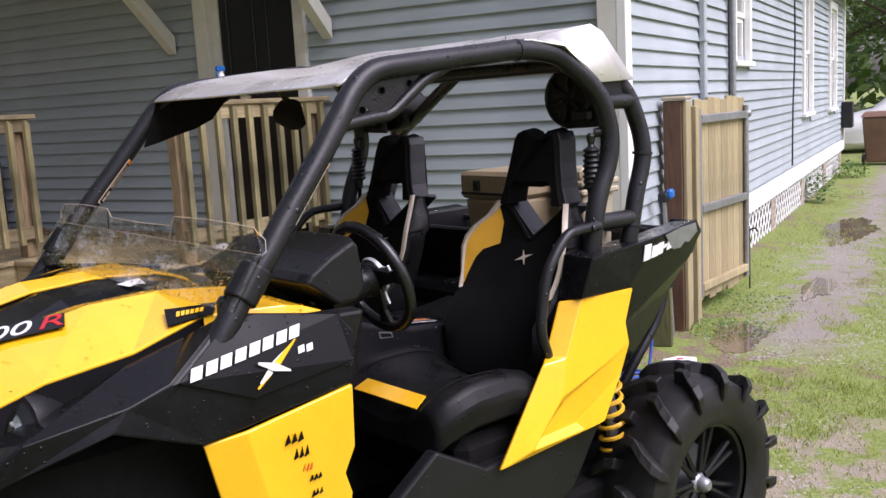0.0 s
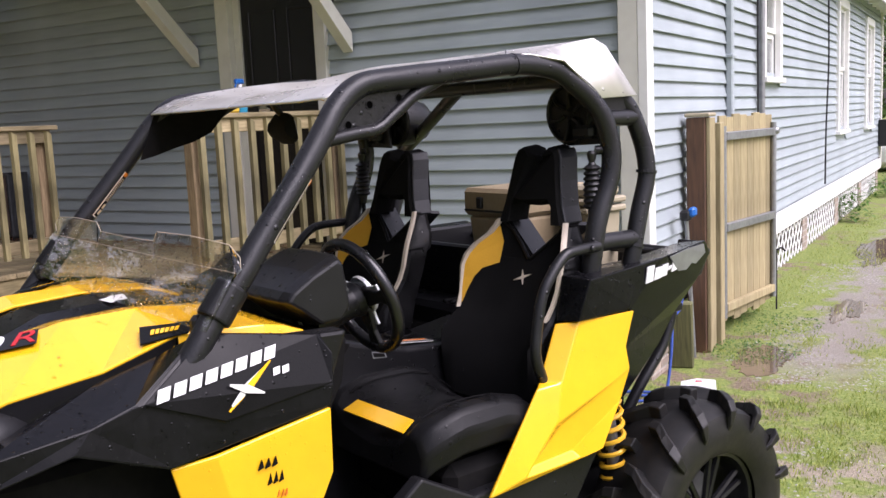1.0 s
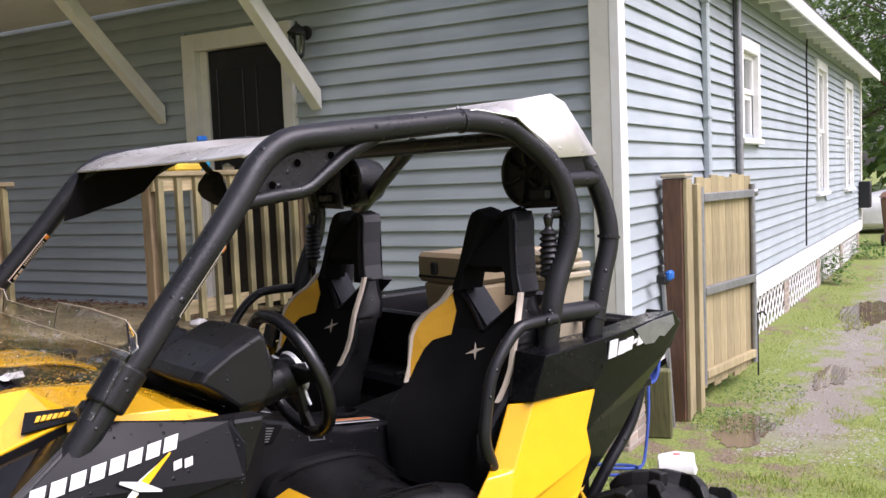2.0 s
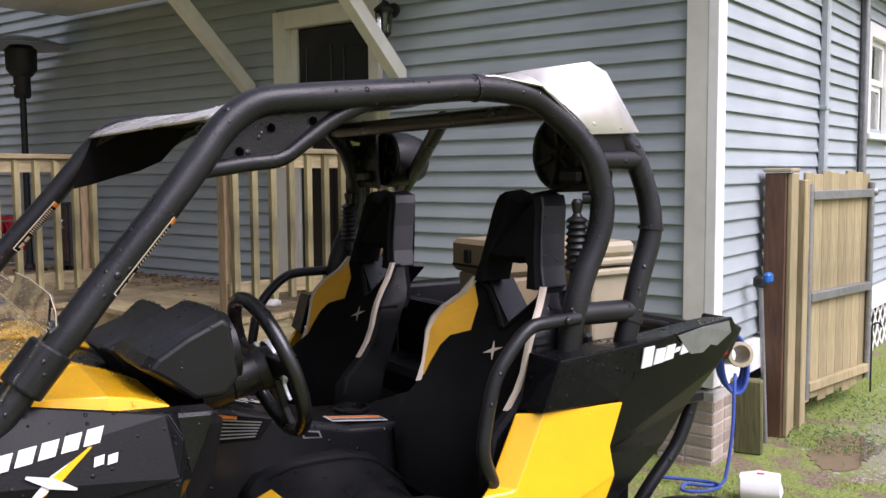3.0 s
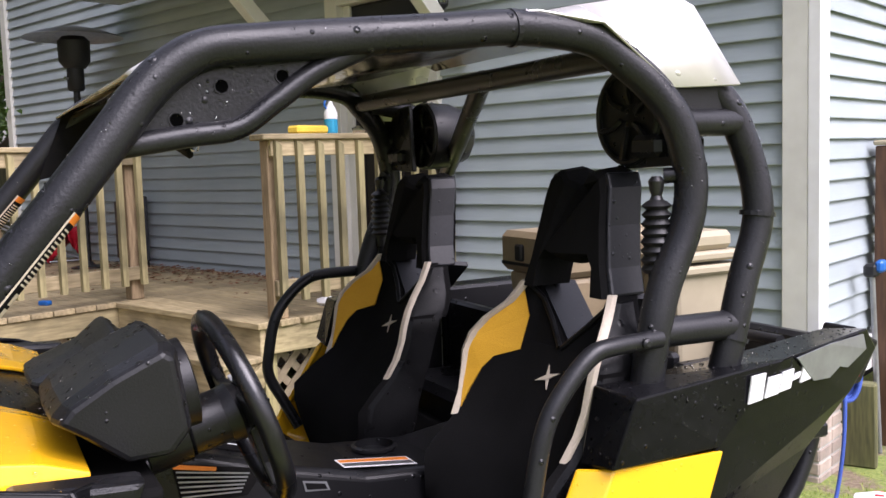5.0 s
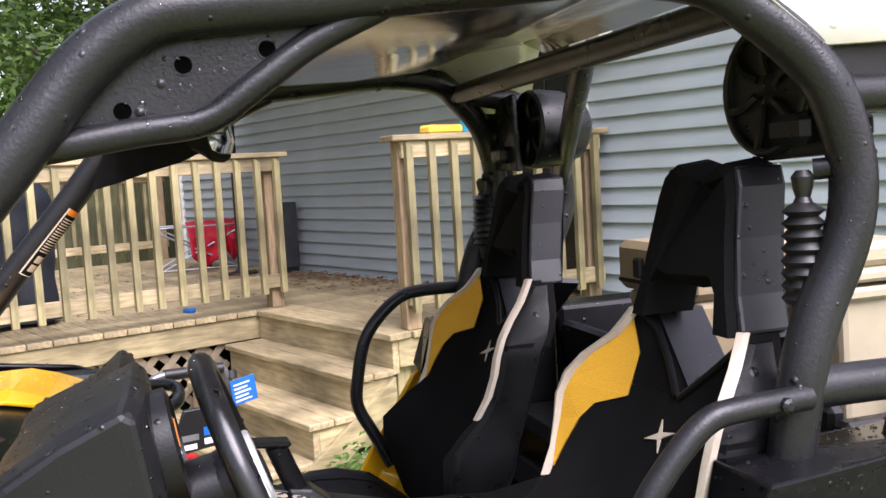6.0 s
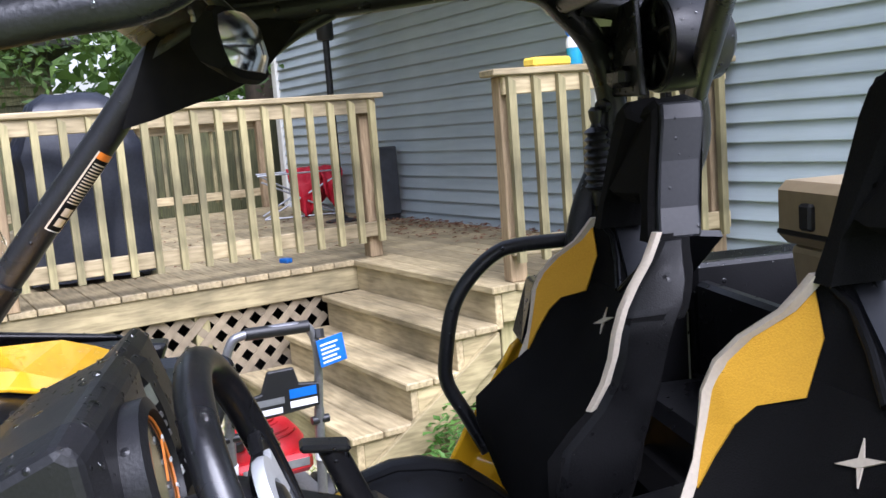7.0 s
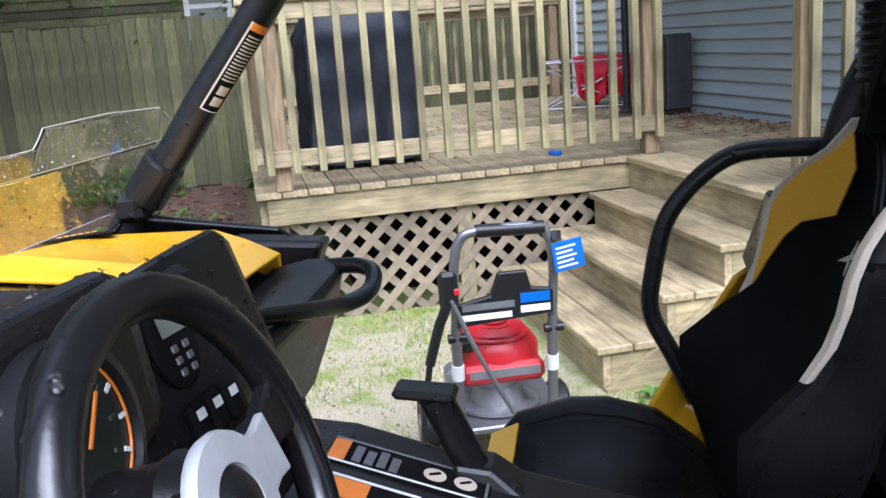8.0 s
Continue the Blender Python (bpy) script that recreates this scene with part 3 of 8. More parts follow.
def lattice(name, label, at, width, height, pitch=0.115, strip=0.036):
    """Diagonal lattice panel in the plane x, z of its pose, cut to width by height."""
    t = thing(name, label, "lattice", at, group="lattice skirts")
    for sgn, depth in ((1, 0.0), (-1, 0.008)):
        c = -height
        while c < width + height:
            ends = []
            a, b = (c, c + height) if sgn > 0 else (c + height, c)
            x0, x1, z0, z1 = a, b, 0.0, height
            t0, t1 = 0.0, 1.0
            dx = x1 - x0
            lo, hi = sorted(((0 - x0) / dx, (width - x0) / dx))
            t0, t1 = max(t0, lo), min(t1, hi)
            if t1 - t0 > 0.05:
                p = Vector((x0 + dx * t0, 0, height * t0))
                q = Vector((x0 + dx * t1, 0, height * t1))
                d = (q - p).normalized() * 0.5 * strip
                n = Vector((-d.z, 0, d.x))
                bm = prism([((p - d + n).x, (p - d + n).z), ((q + d + n).x, (q + d + n).z), ((q + d - n).x, (q + d - n).z), ((p - d - n).x, (p - d - n).z)], "y", depth, depth + 0.007)
                part("lattice_strip", bm, M_LATTICE if name != "skirt_lattice" else M_WHITEWOOD, t)
            c += pitch
    return t


for ly in (9.2, 11.8, 14.4, 17.1):
    lattice("skirt_lattice", "white diagonal lattice closing the crawl space", pose(SIDE_X - 0.02, ly, 0.02, 0, 0, 90), 2.25, 0.40, 0.2, 0.03)


def window(name, a, b, lo, hi):
    w = tagged(new(name), "white framed sash window in the side wall", "window", kind="structure")
    w.matrix_world = Matrix.Translation((SIDE_X, (a + b) / 2, lo))
    h, s = hi - lo, (b - a) / 2
    for p, q in (((-0.03, -s, 0), (0.03, -s + 0.10, h)), ((-0.03, s - 0.10, 0), (0.03, s, h)), ((-0.03, -s + 0.1, h - 0.12), (0.03, s - 0.1, h))):
        part("window_frame", block(p, q, 0.004), M_WHITEWOOD, w)
    part("window_sill", block((-0.03, -s - 0.02, -0.05), (0.06, s + 0.02, 0.0), 0.006), M_WHITEWOOD, w)
    for z0, z1, d in ((0.0, h * 0.46, -0.05), (h * 0.46, h - 0.12, -0.03)):
        sash = bmesh.new()
        for p, q in (((d - 0.02, -s + 0.1, z0), (d + 0.01, -s + 0.15, z1)), ((d - 0.02, s - 0.15, z0), (d + 0.01, s - 0.1, z1)),
                     ((d - 0.02, -s + 0.15, z0), (d + 0.01, s - 0.15, z0 + 0.05)), ((d - 0.02, -s + 0.15, z1 - 0.05), (d + 0.01, s - 0.15, z1))):
            block(p, q, 0.003, sash)
        part("sash", sash, M_WHITEWOOD, w)
        g = part("pane", block((d - 0.008, -s + 0.15, z0 + 0.05), (d - 0.004, s - 0.15, z1 - 0.05)), M_GLASS, w)
        g.visible_shadow = False
    part("curtain", block((-0.13, -s + 0.06, 0.01), (-0.12, s - 0.06, h - 0.05)), M_TRIM, w, "pale drawn blind")


for i, wd in enumerate(WINDOWS):
    window(f"window_{i + 1}", *wd)


def front_door():
    d = tagged(new("door_1"), "dark panelled front door in a cream frame", "door", kind="structure")
    d.matrix_world = Matrix.Translation((0, FRONT_Y, 0))
    l, r = DOOR_L, DOOR_R
    part("door_frame", block((l, -0.03, 0.79), (l + 0.13, 0.05, DOOR_TOP), 0.004), M_TRIM, d)
    part("door_frame", block((r - 0.10, -0.03, 0.79), (r, 0.05, DOOR_TOP), 0.004), M_TRIM, d)
    part("door_frame", block((l + 0.13, -0.03, 2.76), (r - 0.1, 0.05, DOOR_TOP), 0.004), M_TRIM, d)
    part("door_stop", block((l + 0.13, 0.03, 0.79), (l + 0.2, 0.09, 2.76), 0.004), M_TRIM, d)
    leaf = part("door_leaf", block((l + 0.2, 0.05, 0.80), (r - 0.1, 0.09, 2.755), 0.004), M_DOOR, d, "dark glossy door leaf")
    w0, w1 = l + 0.2, r - 0.1
    for i in range(2):
        a = w0 + 0.07 + i * (w1 - w0) / 2
        for z0, z1 in ((1.0, 1.72), (1.85, 2.62)):
            bm = bmesh.new()
            b = a + (w1 - w0) / 2 - 0.11
            for p, q in (((a, 0.04, z0), (a + 0.02, 0.052, z1)), ((b - 0.02, 0.04, z0), (b, 0.052, z1)), ((a + 0.02, 0.04, z0), (b - 0.02, 0.052, z0 + 0.02)), ((a + 0.02, 0.04, z1 - 0.02), (b - 0.02, 0.052, z1))):
                block(p, q, 0.003, bm)
            part("panel_moulding", bm, M_DOOR, leaf)
    part("door_knob", lathe([(0.012, 0), (0.012, 0.03), (0.028, 0.04), (0.03, 0.055), (0.018, 0.068)], 20, m=pose(w0 + 0.06, 0.05, 1.78, 90, 0, 0)), M_STEEL, leaf, smooth=True)
    part("threshold", block((l, -0.04, 0.755), (r, 0.1, 0.795), 0.004), M_DECKX, d)


front_door()


def door_hood():
    t = thing("door_hood", "cream timber porch hood on braces over the front door, stretched left to shade the wall", "porch roof", pose(0, 0, 0))
    # roof out of view, carried on left past the braces to shade the wall
    part("hood_roof", block((-8.2, 4.40, 3.16), (-3.55, FRONT_Y - 0.03, 3.22), 0.005), M_TRIM, t)
    for x in (-5.64, -4.105):
        w = 0.045
        bm = bmesh.new()
        prism([(FRONT_Y - 0.025, 2.23), (FRONT_Y - 0.025, 2.37), (4.86, 3.16), (4.72, 3.16)], "x", x - w, x + w, bm)
        part("brace", bm, M_TRIM, t, bevel=0.004)


door_hood()


def lantern():
    t = thing("wall_lantern", "dark iron lantern with clear glass beside the door", "lamp", pose(-4.17, FRONT_Y - 0.02, 2.56))
    part("wall_plate", lathe([(0.05, 0), (0.05, 0.015), (0.03, 0.025)], 20, m=pose(0, 0, 0.22, 90, 0, 0)), M_LANTERN, t, smooth=True)
    part("arm", tube([(0, 0, 0.22), (0, -0.05, 0.25), (0, -0.10, 0.27), (0, -0.11, 0.25)], 0.008, 8), M_LANTERN, t, smooth=True)
    part("cap", lathe([(0.075, 0.20), (0.07, 0.215), (0.03, 0.25), (0.012, 0.265), (0.008, 0.29)], 6, m=pose(0, -0.11, 0)), M_LANTERN, t)
    part("glass", lathe([(0.045, 0.06), (0.062, 0.2)], 6, m=pose(0, -0.11, 0)), M_GLASS, t).visible_shadow = False
    part("base", lathe([(0.01, 0.0), (0.03, 0.03), (0.05, 0.05), (0.05, 0.062)], 6, m=pose(0, -0.11, 0)), M_LANTERN, t)
    for k in range(6):
        a = math.pi / 3 * k
        part("glazing_bar", tube([(0.046 * math.cos(a), -0.11 + 0.046 * math.sin(a), 0.06), (0.063 * math.cos(a), -0.11 + 0.063 * math.sin(a), 0.2)], 0.004, 6, steps=1), M_LANTERN, t)


lantern()


def wall_lines():
    t = thing("downspout", "painted downspout on the side wall", "pipe", pose(SIDE_X, 7.84, 0))
    part("pipe", block((-0.01, -0.035, 0.72), (0.05, 0.035, 3.3), 0.012), M_SIDING, t)
    for z in (1.2, 2.1, 3.0):
        part("strap", block((-0.01, -0.055, z), (0.056, 0.055, z + 0.025), 0.003), M_SIDING, t)
    t = thing("conduit", "grey electrical conduit on the side wall", "pipe", pose(SIDE_X, 8.95, 0))
    part("pipe", tube([(0.04, 0, 0.9), (0.04, 0, 3.38)], 0.03, 12, steps=1), M_STEEL, t, smooth=True)
    part("cable", tube([(0.02, -0.07, 0.9), (0.022, -0.075, 1.7), (0.018, -0.07, 2.5), (0.02, -0.08, 3.4)], 0.009, 8), M_LANTERN, t, smooth=True)
    t = thing("wall_cable", "thin black cable hanging down the side wall", "cable", pose(SIDE_X, 12.95, 0))
    part("cable", tube([(0.03, 0.15, 3.4), (0.034, 0.0, 3.0), (0.036, 0.03, 2.2), (0.034, -0.12, 1.4), (0.034, -0.16, 0.68)], 0.011, 8), M_LANTERN, t, smooth=True)
    t = thing("electric_meter", "dark electric meter box at the back corner", "meter", pose(SIDE_X + 0.1, 19.65, 1.0))
    part("box", block((-0.1, -0.14, -0.15), (0.1, 0.14, 0.35), 0.015), M_LANTERN, t)


wall_lines()

# ---- deck ----
SKEW = 0.172  # the landing widens towards the house
DECK_Z, DECK_X, LAND_X, LAND_Y, DECK_FRONT, DECK_BACK = 0.775, -5.97, -4.42, 4.30, 2.19, -11.0


def deck():
    d = thing("deck", "treated pine deck with damp boards before the house", "deck", pose(0, 0, 0), kind="structure")
    # joists as near-black slabs: the shade under the boards is in their colour
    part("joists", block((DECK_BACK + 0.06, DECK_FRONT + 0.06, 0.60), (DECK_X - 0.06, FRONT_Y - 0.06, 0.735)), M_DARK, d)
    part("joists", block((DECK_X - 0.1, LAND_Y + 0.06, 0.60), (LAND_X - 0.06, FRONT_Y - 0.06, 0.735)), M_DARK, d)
    # faces of the deck
    part("fascia", block((DECK_X - 0.04, DECK_FRONT, 0.585), (DECK_X, LAND_Y + 0.02, 0.735), 0.004), M_DECK, d, "pale pine fascia board")
    part("fascia", block((DECK_BACK, DECK_FRONT - 0.04, 0.585), (DECK_X - 0.042, DECK_FRONT, 0.735), 0.004), M_DECKX, d)
    part("fascia", block((DECK_X + 0.002, LAND_Y - 0.0, 0.553), (LAND_X, LAND_Y + 0.04, 0.735), 0.004), M_DECKX, d)
    part("fascia", prism([(LAND_X - 0.04, LAND_Y + 0.042), (LAND_X, LAND_Y + 0.042), (LAND_X + SKEW * 1.39, FRONT_Y - 0.06), (LAND_X - 0.04 + SKEW * 1.39, FRONT_Y - 0.06)], "z", 0.585, 0.735), M_DECK, d, bevel=0.004)
    for x, y in ((DECK_X - 0.09, DECK_FRONT + 0.06), (DECK_X - 0.09, 3.3), (LAND_X - 0.09, LAND_Y + 0.1), (LAND_X - 0.09, FRONT_Y - 0.2), (-8.5, DECK_FRONT + 0.06), (-10.9, DECK_FRONT + 0.06)):
        part("support_post", block((x - 0.045, y - 0.045, -0.1), (x + 0.045, y + 0.045, 0.6), 0.004), M_DECKZ, d)
    # all the boards run along x
    long = to_mesh("deck_board", block((DECK_BACK, 0, 0), (DECK_X + 0.02, 0.138, 0.038), 0.005), M_DECKX)
    y = DECK_FRONT - 0.055
    while y < FRONT_Y - 0.15:
        piece("deck_board", long, d, Matrix.Translation((0, y, 0.737)))
        y += 0.1435
    y = LAND_Y - 0.025
    while y < FRONT_Y - 0.15:
        end = LAND_X + 0.025 + SKEW * max(0.0, y - LAND_Y)
        piece("deck_board", to_mesh("deck_board", block((DECK_X + 0.024, 0, 0), (end, 0.138, 0.038), 0.005), M_DECKX), d, Matrix.Translation((0, y, 0.737)))
        y += 0.1435
    return d


deck()


def railing(name, label, a, b, posts, top=1.80, cap=True, step=0.1385, start=0.09, group="deck railings"):
    """A deck rail from a to b (x, y): posts at fractions, top and bottom rails, a cap and balusters on the outer face."""
    a, b = Vector((*a, 0)), Vector((*b, 0))
    along = (b - a).normalized()
    length = (b - a).length
    ang = math.degrees(math.atan2(along.y, along.x))
    t = thing(name, label, "railing", pose(a.x, a.y, DECK_Z, 0, 0, ang), group)
    h = top - DECK_Z
    for s in posts:
        part("post", block((s * length - 0.045, -0.045, 0.0), (s * length + 0.045, 0.045, h - 0.03), 0.005), M_POST, t, "reddish rough pine post")
    part("top_rail", block((0, -0.085, h - 0.12), (length, -0.047, h - 0.03), 0.004), M_DECKX, t)
    part("bottom_rail", block((0, -0.085, 0.135), (length, -0.047, 0.225), 0.004), M_DECKX, t)
    if cap:
        part("cap_rail", block((-0.06, -0.11, h - 0.03), (length + 0.05, 0.06, h + 0.004), 0.006), M_DECKX, t)
    slat = to_mesh("baluster", prism([(-0.019, 0.105), (0.019, 0.105), (0.019, h - 0.06), (-0.019, h - 0.035)], "y", -0.121, -0.085), M_DECKZ)
    s = start
    while s < length - 0.02:
        piece("baluster", slat, t, Matrix.Translation((s, 0, 0)))
        s += step
    return t


railing("deck_railing", "pine deck railing with square balusters beside the steps", (-5.99, 2.25), (-5.99, 4.50), (0.02, 0.975), step=0.1392, start=-0.018)
railing("deck_railing", "pine deck railing between the steps and the door", (-4.46, 4.42), (-4.24, 5.70), (0.03, 0.965), top=1.815, step=0.1345, start=0.03)
railing("deck_railing", "pine deck railing along the front of the deck", (-10.95, 2.25), (-6.12, 2.25), (0.01, 0.34, 0.67), step=0.1385)
railing("deck_railing", "pine deck railing at the far end of the deck", (-10.95, 5.68), (-10.95, 2.32), (0.03, 0.5), step=0.1385)


def steps():
    t = thing("steps", "four damp pine steps up to the deck", "steps", pose(0, 0, 0))
    x0, x1 = -5.94, LAND_X
    for i, (z, y) in enumerate(((0.587, 4.03), (0.397, 3.76), (0.207, 3.46))):
        back_y = (LAND_Y, 4.066, 3.796)[i]
        part("riser", block((x0 + 0.01, y + 0.03, z - 0.225 if i < 2 else 0.0), (x1 - 0.002, y + 0.065, z - 0.037), 0.002), M_DECKX, t)
        half = (back_y - y + 0.0) / 2
        for k in range(2):
            part("tread", block((x0, y + k * half, z - 0.036), (x1 + 0.02, y + (k + 1) * half - 0.006, z), 0.006), M_DECKX, t)
        part("side_board", block((x1 - 0.04, y + 0.066, z - 0.19 if i < 2 else 0.0), (x1 - 0.002, LAND_Y if i < 2 else LAND_Y, z - 0.038), 0.004), M_DECK, t)
        part("side_board", block((x0 + 0.002, y + 0.066, z - 0.19 if i < 2 else 0.0), (x0 + 0.04, LAND_Y, z - 0.038), 0.004), M_DECK, t)
    bm = prism([(3.49, -0.02), (3.49, 0.02), (LAND_Y - 0.01, 0.55), (LAND_Y - 0.01, 0.42), (3.72, -0.02)], "x", x1 + 0.0, x1 + 0.035)
    part("stringer", bm, M_DECK, t, bevel=0.003)


steps()
lattice("deck_lattice", "pine lattice skirt under the deck", pose(DECK_X - 0.035, DECK_FRONT + 0.12, 0.01, 0, 0, 90), 1.75, 0.57, 0.145, 0.046)
lattice("deck_lattice", "pine lattice skirt beside the steps", pose(LAND_X - 0.06, 4.33, 0.01, 0, 0, 90), 1.28, 0.56, 0.145, 0.046)
# near-black block behind the lattice, coloured as the shade under the deck
tagged(part("backdrop", block((DECK_BACK + 0.3, DECK_FRONT + 0.5, 0.0), (DECK_X - 0.5, FRONT_Y - 0.2, 0.58)), M_DARK), "dark block coloured as the deep shade under the deck", "deck underside", kind="structure")

# ---- siding boards ----
def clapboards():
    def board(length):
        # wedge profile, thick at the foot, lying along x and facing -y
        return to_mesh("siding_board", prism([(0.0, 0.020), (-0.010, 0.018), (-0.022, 0.003), (-0.0305, 0.0), (-0.0315, 0.005), (-0.005, ROW + 0.014), (0.0, ROW + 0.014)], "x", 0, length), M_SIDING)
    left_l = DOOR_L - (LEFT_X + 0.1)
    right_l = -2.05 - DOOR_R
    full_l = -2.05 - (LEFT_X + 0.1)
    m_left, m_right, m_full = board(left_l), board(right_l), board(full_l)
    k0 = math.ceil((0.5 - ROW_AT) / ROW)
    k = k0
    while ROW_AT + k * ROW < TOP_Z - 0.1:
        z = ROW_AT + k * ROW
        y = FRONT_Y + 0.03
        if z < DOOR_TOP - 0.05:
            piece("siding_board", m_left, front, Matrix.Translation((LEFT_X + 0.1, y, z)))
            piece("siding_board", m_right, front_b, Matrix.Translation((DOOR_R, y, z)))
        else:
            piece("siding_board", m_full, front_c, Matrix.Translation((LEFT_X + 0.1, y, z)))
        k += 1
    while ROW_AT + k * ROW < TOP_Z + 0.95:
        z = ROW_AT + k * ROW
        piece("siding_board", board(full_l - max(0.0, z + 0.15 - TOP_Z) / 0.42), front_c, Matrix.Translation((LEFT_X + 0.1, FRONT_Y + 0.03, z)))
        k += 1
    turn = Matrix.Rotation(math.pi / 2, 4, "Z")
    cache = {}
    k = math.ceil((0.62 - ROW_AT - 0.02) / ROW)
    while ROW_AT + 0.018 + k * ROW < TOP_Z - 0.1:
        z = ROW_AT + 0.018 + k * ROW
        y = FRONT_Y + 0.092
        spans = []
        for a, b, lo, hi in WINDOWS:
            if z + ROW > lo - 0.05 and z < hi:
                spans.append((y, a))
                y = b
        spans.append((y, END_Y - 0.12))
        for a, b in spans:
            key = round(b - a, 3)
            cache[key] = cache[key] if key in cache else board(key)
            piece("siding_board", cache[key], side[0], Matrix.Translation((SIDE_X - 0.03, a, z)) @ turn)
        k += 1


clapboards()

# ---- the off-road buggy; its own axes: x ahead, y to its left, z up ----
def skin(name, verts, faces, material, parent, label="", thick=0.012, bevel=0.004, both=True, smooth=False):
    """A moulded panel and its twin on the other side."""
    made = [part(name, sheet(verts, faces), material, parent, label, smooth=smooth, solid=thick, bevel=bevel)]
    if both:
        made.append(part(name, sheet(mirrored(verts), faces), material, parent, label, smooth=smooth, solid=thick, bevel=bevel))
    return made


def pair(name, points, r, material, parent, label="", sides=14, steps=6):
    for ps in (points, mirrored(points)):
        part(name, tube(ps, r, sides, steps=steps), material, parent, label, smooth=True)


def letters(name, text, size, material, parent, m):
    """Flat raised characters in the built-in font, as a mesh."""
    curve = bpy.data.curves.new(name, "FONT")
    curve.body, curve.size, curve.extrude, curve.shear = text, size * 1.35, 0.0006, 0.2
    temp = bpy.data.objects.new(name, curve)
    me = bpy.data.meshes.new_from_object(temp)
    bpy.data.objects.remove(temp)
    me.transform(m)
    me.materials.clear()
    me.materials.append(material)
    ob = new(name, me)
    ob.parent = parent
    return ob


CAR = pose(-1.6070, 2.7583, 0.0080, 0, 0, -110.75)
buggy = thing("utility_vehicle", "wet yellow and black two-seat off-road buggy on the lawn", "vehicle", CAR)
RAIL = [(1.20, 0.602, 1.185), (1.15, 0.600, 1.248), (1.099, 0.594, 1.311), (1.038, 0.591, 1.378), (0.978, 0.582, 1.451), (0.869, 0.570, 1.578), (0.790, 0.559, 1.675), (0.752, 0.552, 1.723), (0.710, 0.548, 1.762),
        (0.660, 0.548, 1.787), (0.584, 0.548, 1.797), (0.489, 0.548, 1.806), (0.309, 0.548, 1.822), (0.16, 0.550, 1.834), (0.03, 0.562, 1.820), (-0.03, 0.582, 1.778), (-0.078, 0.600, 1.730),
        (-0.108, 0.615, 1.680), (-0.129, 0.622, 1.600), (-0.127, 0.625, 1.540), (-0.110, 0.625, 1.485), (-0.068, 0.625, 1.400), (-0.040, 0.625, 1.300), (0.0, 0.62, 1.05)]


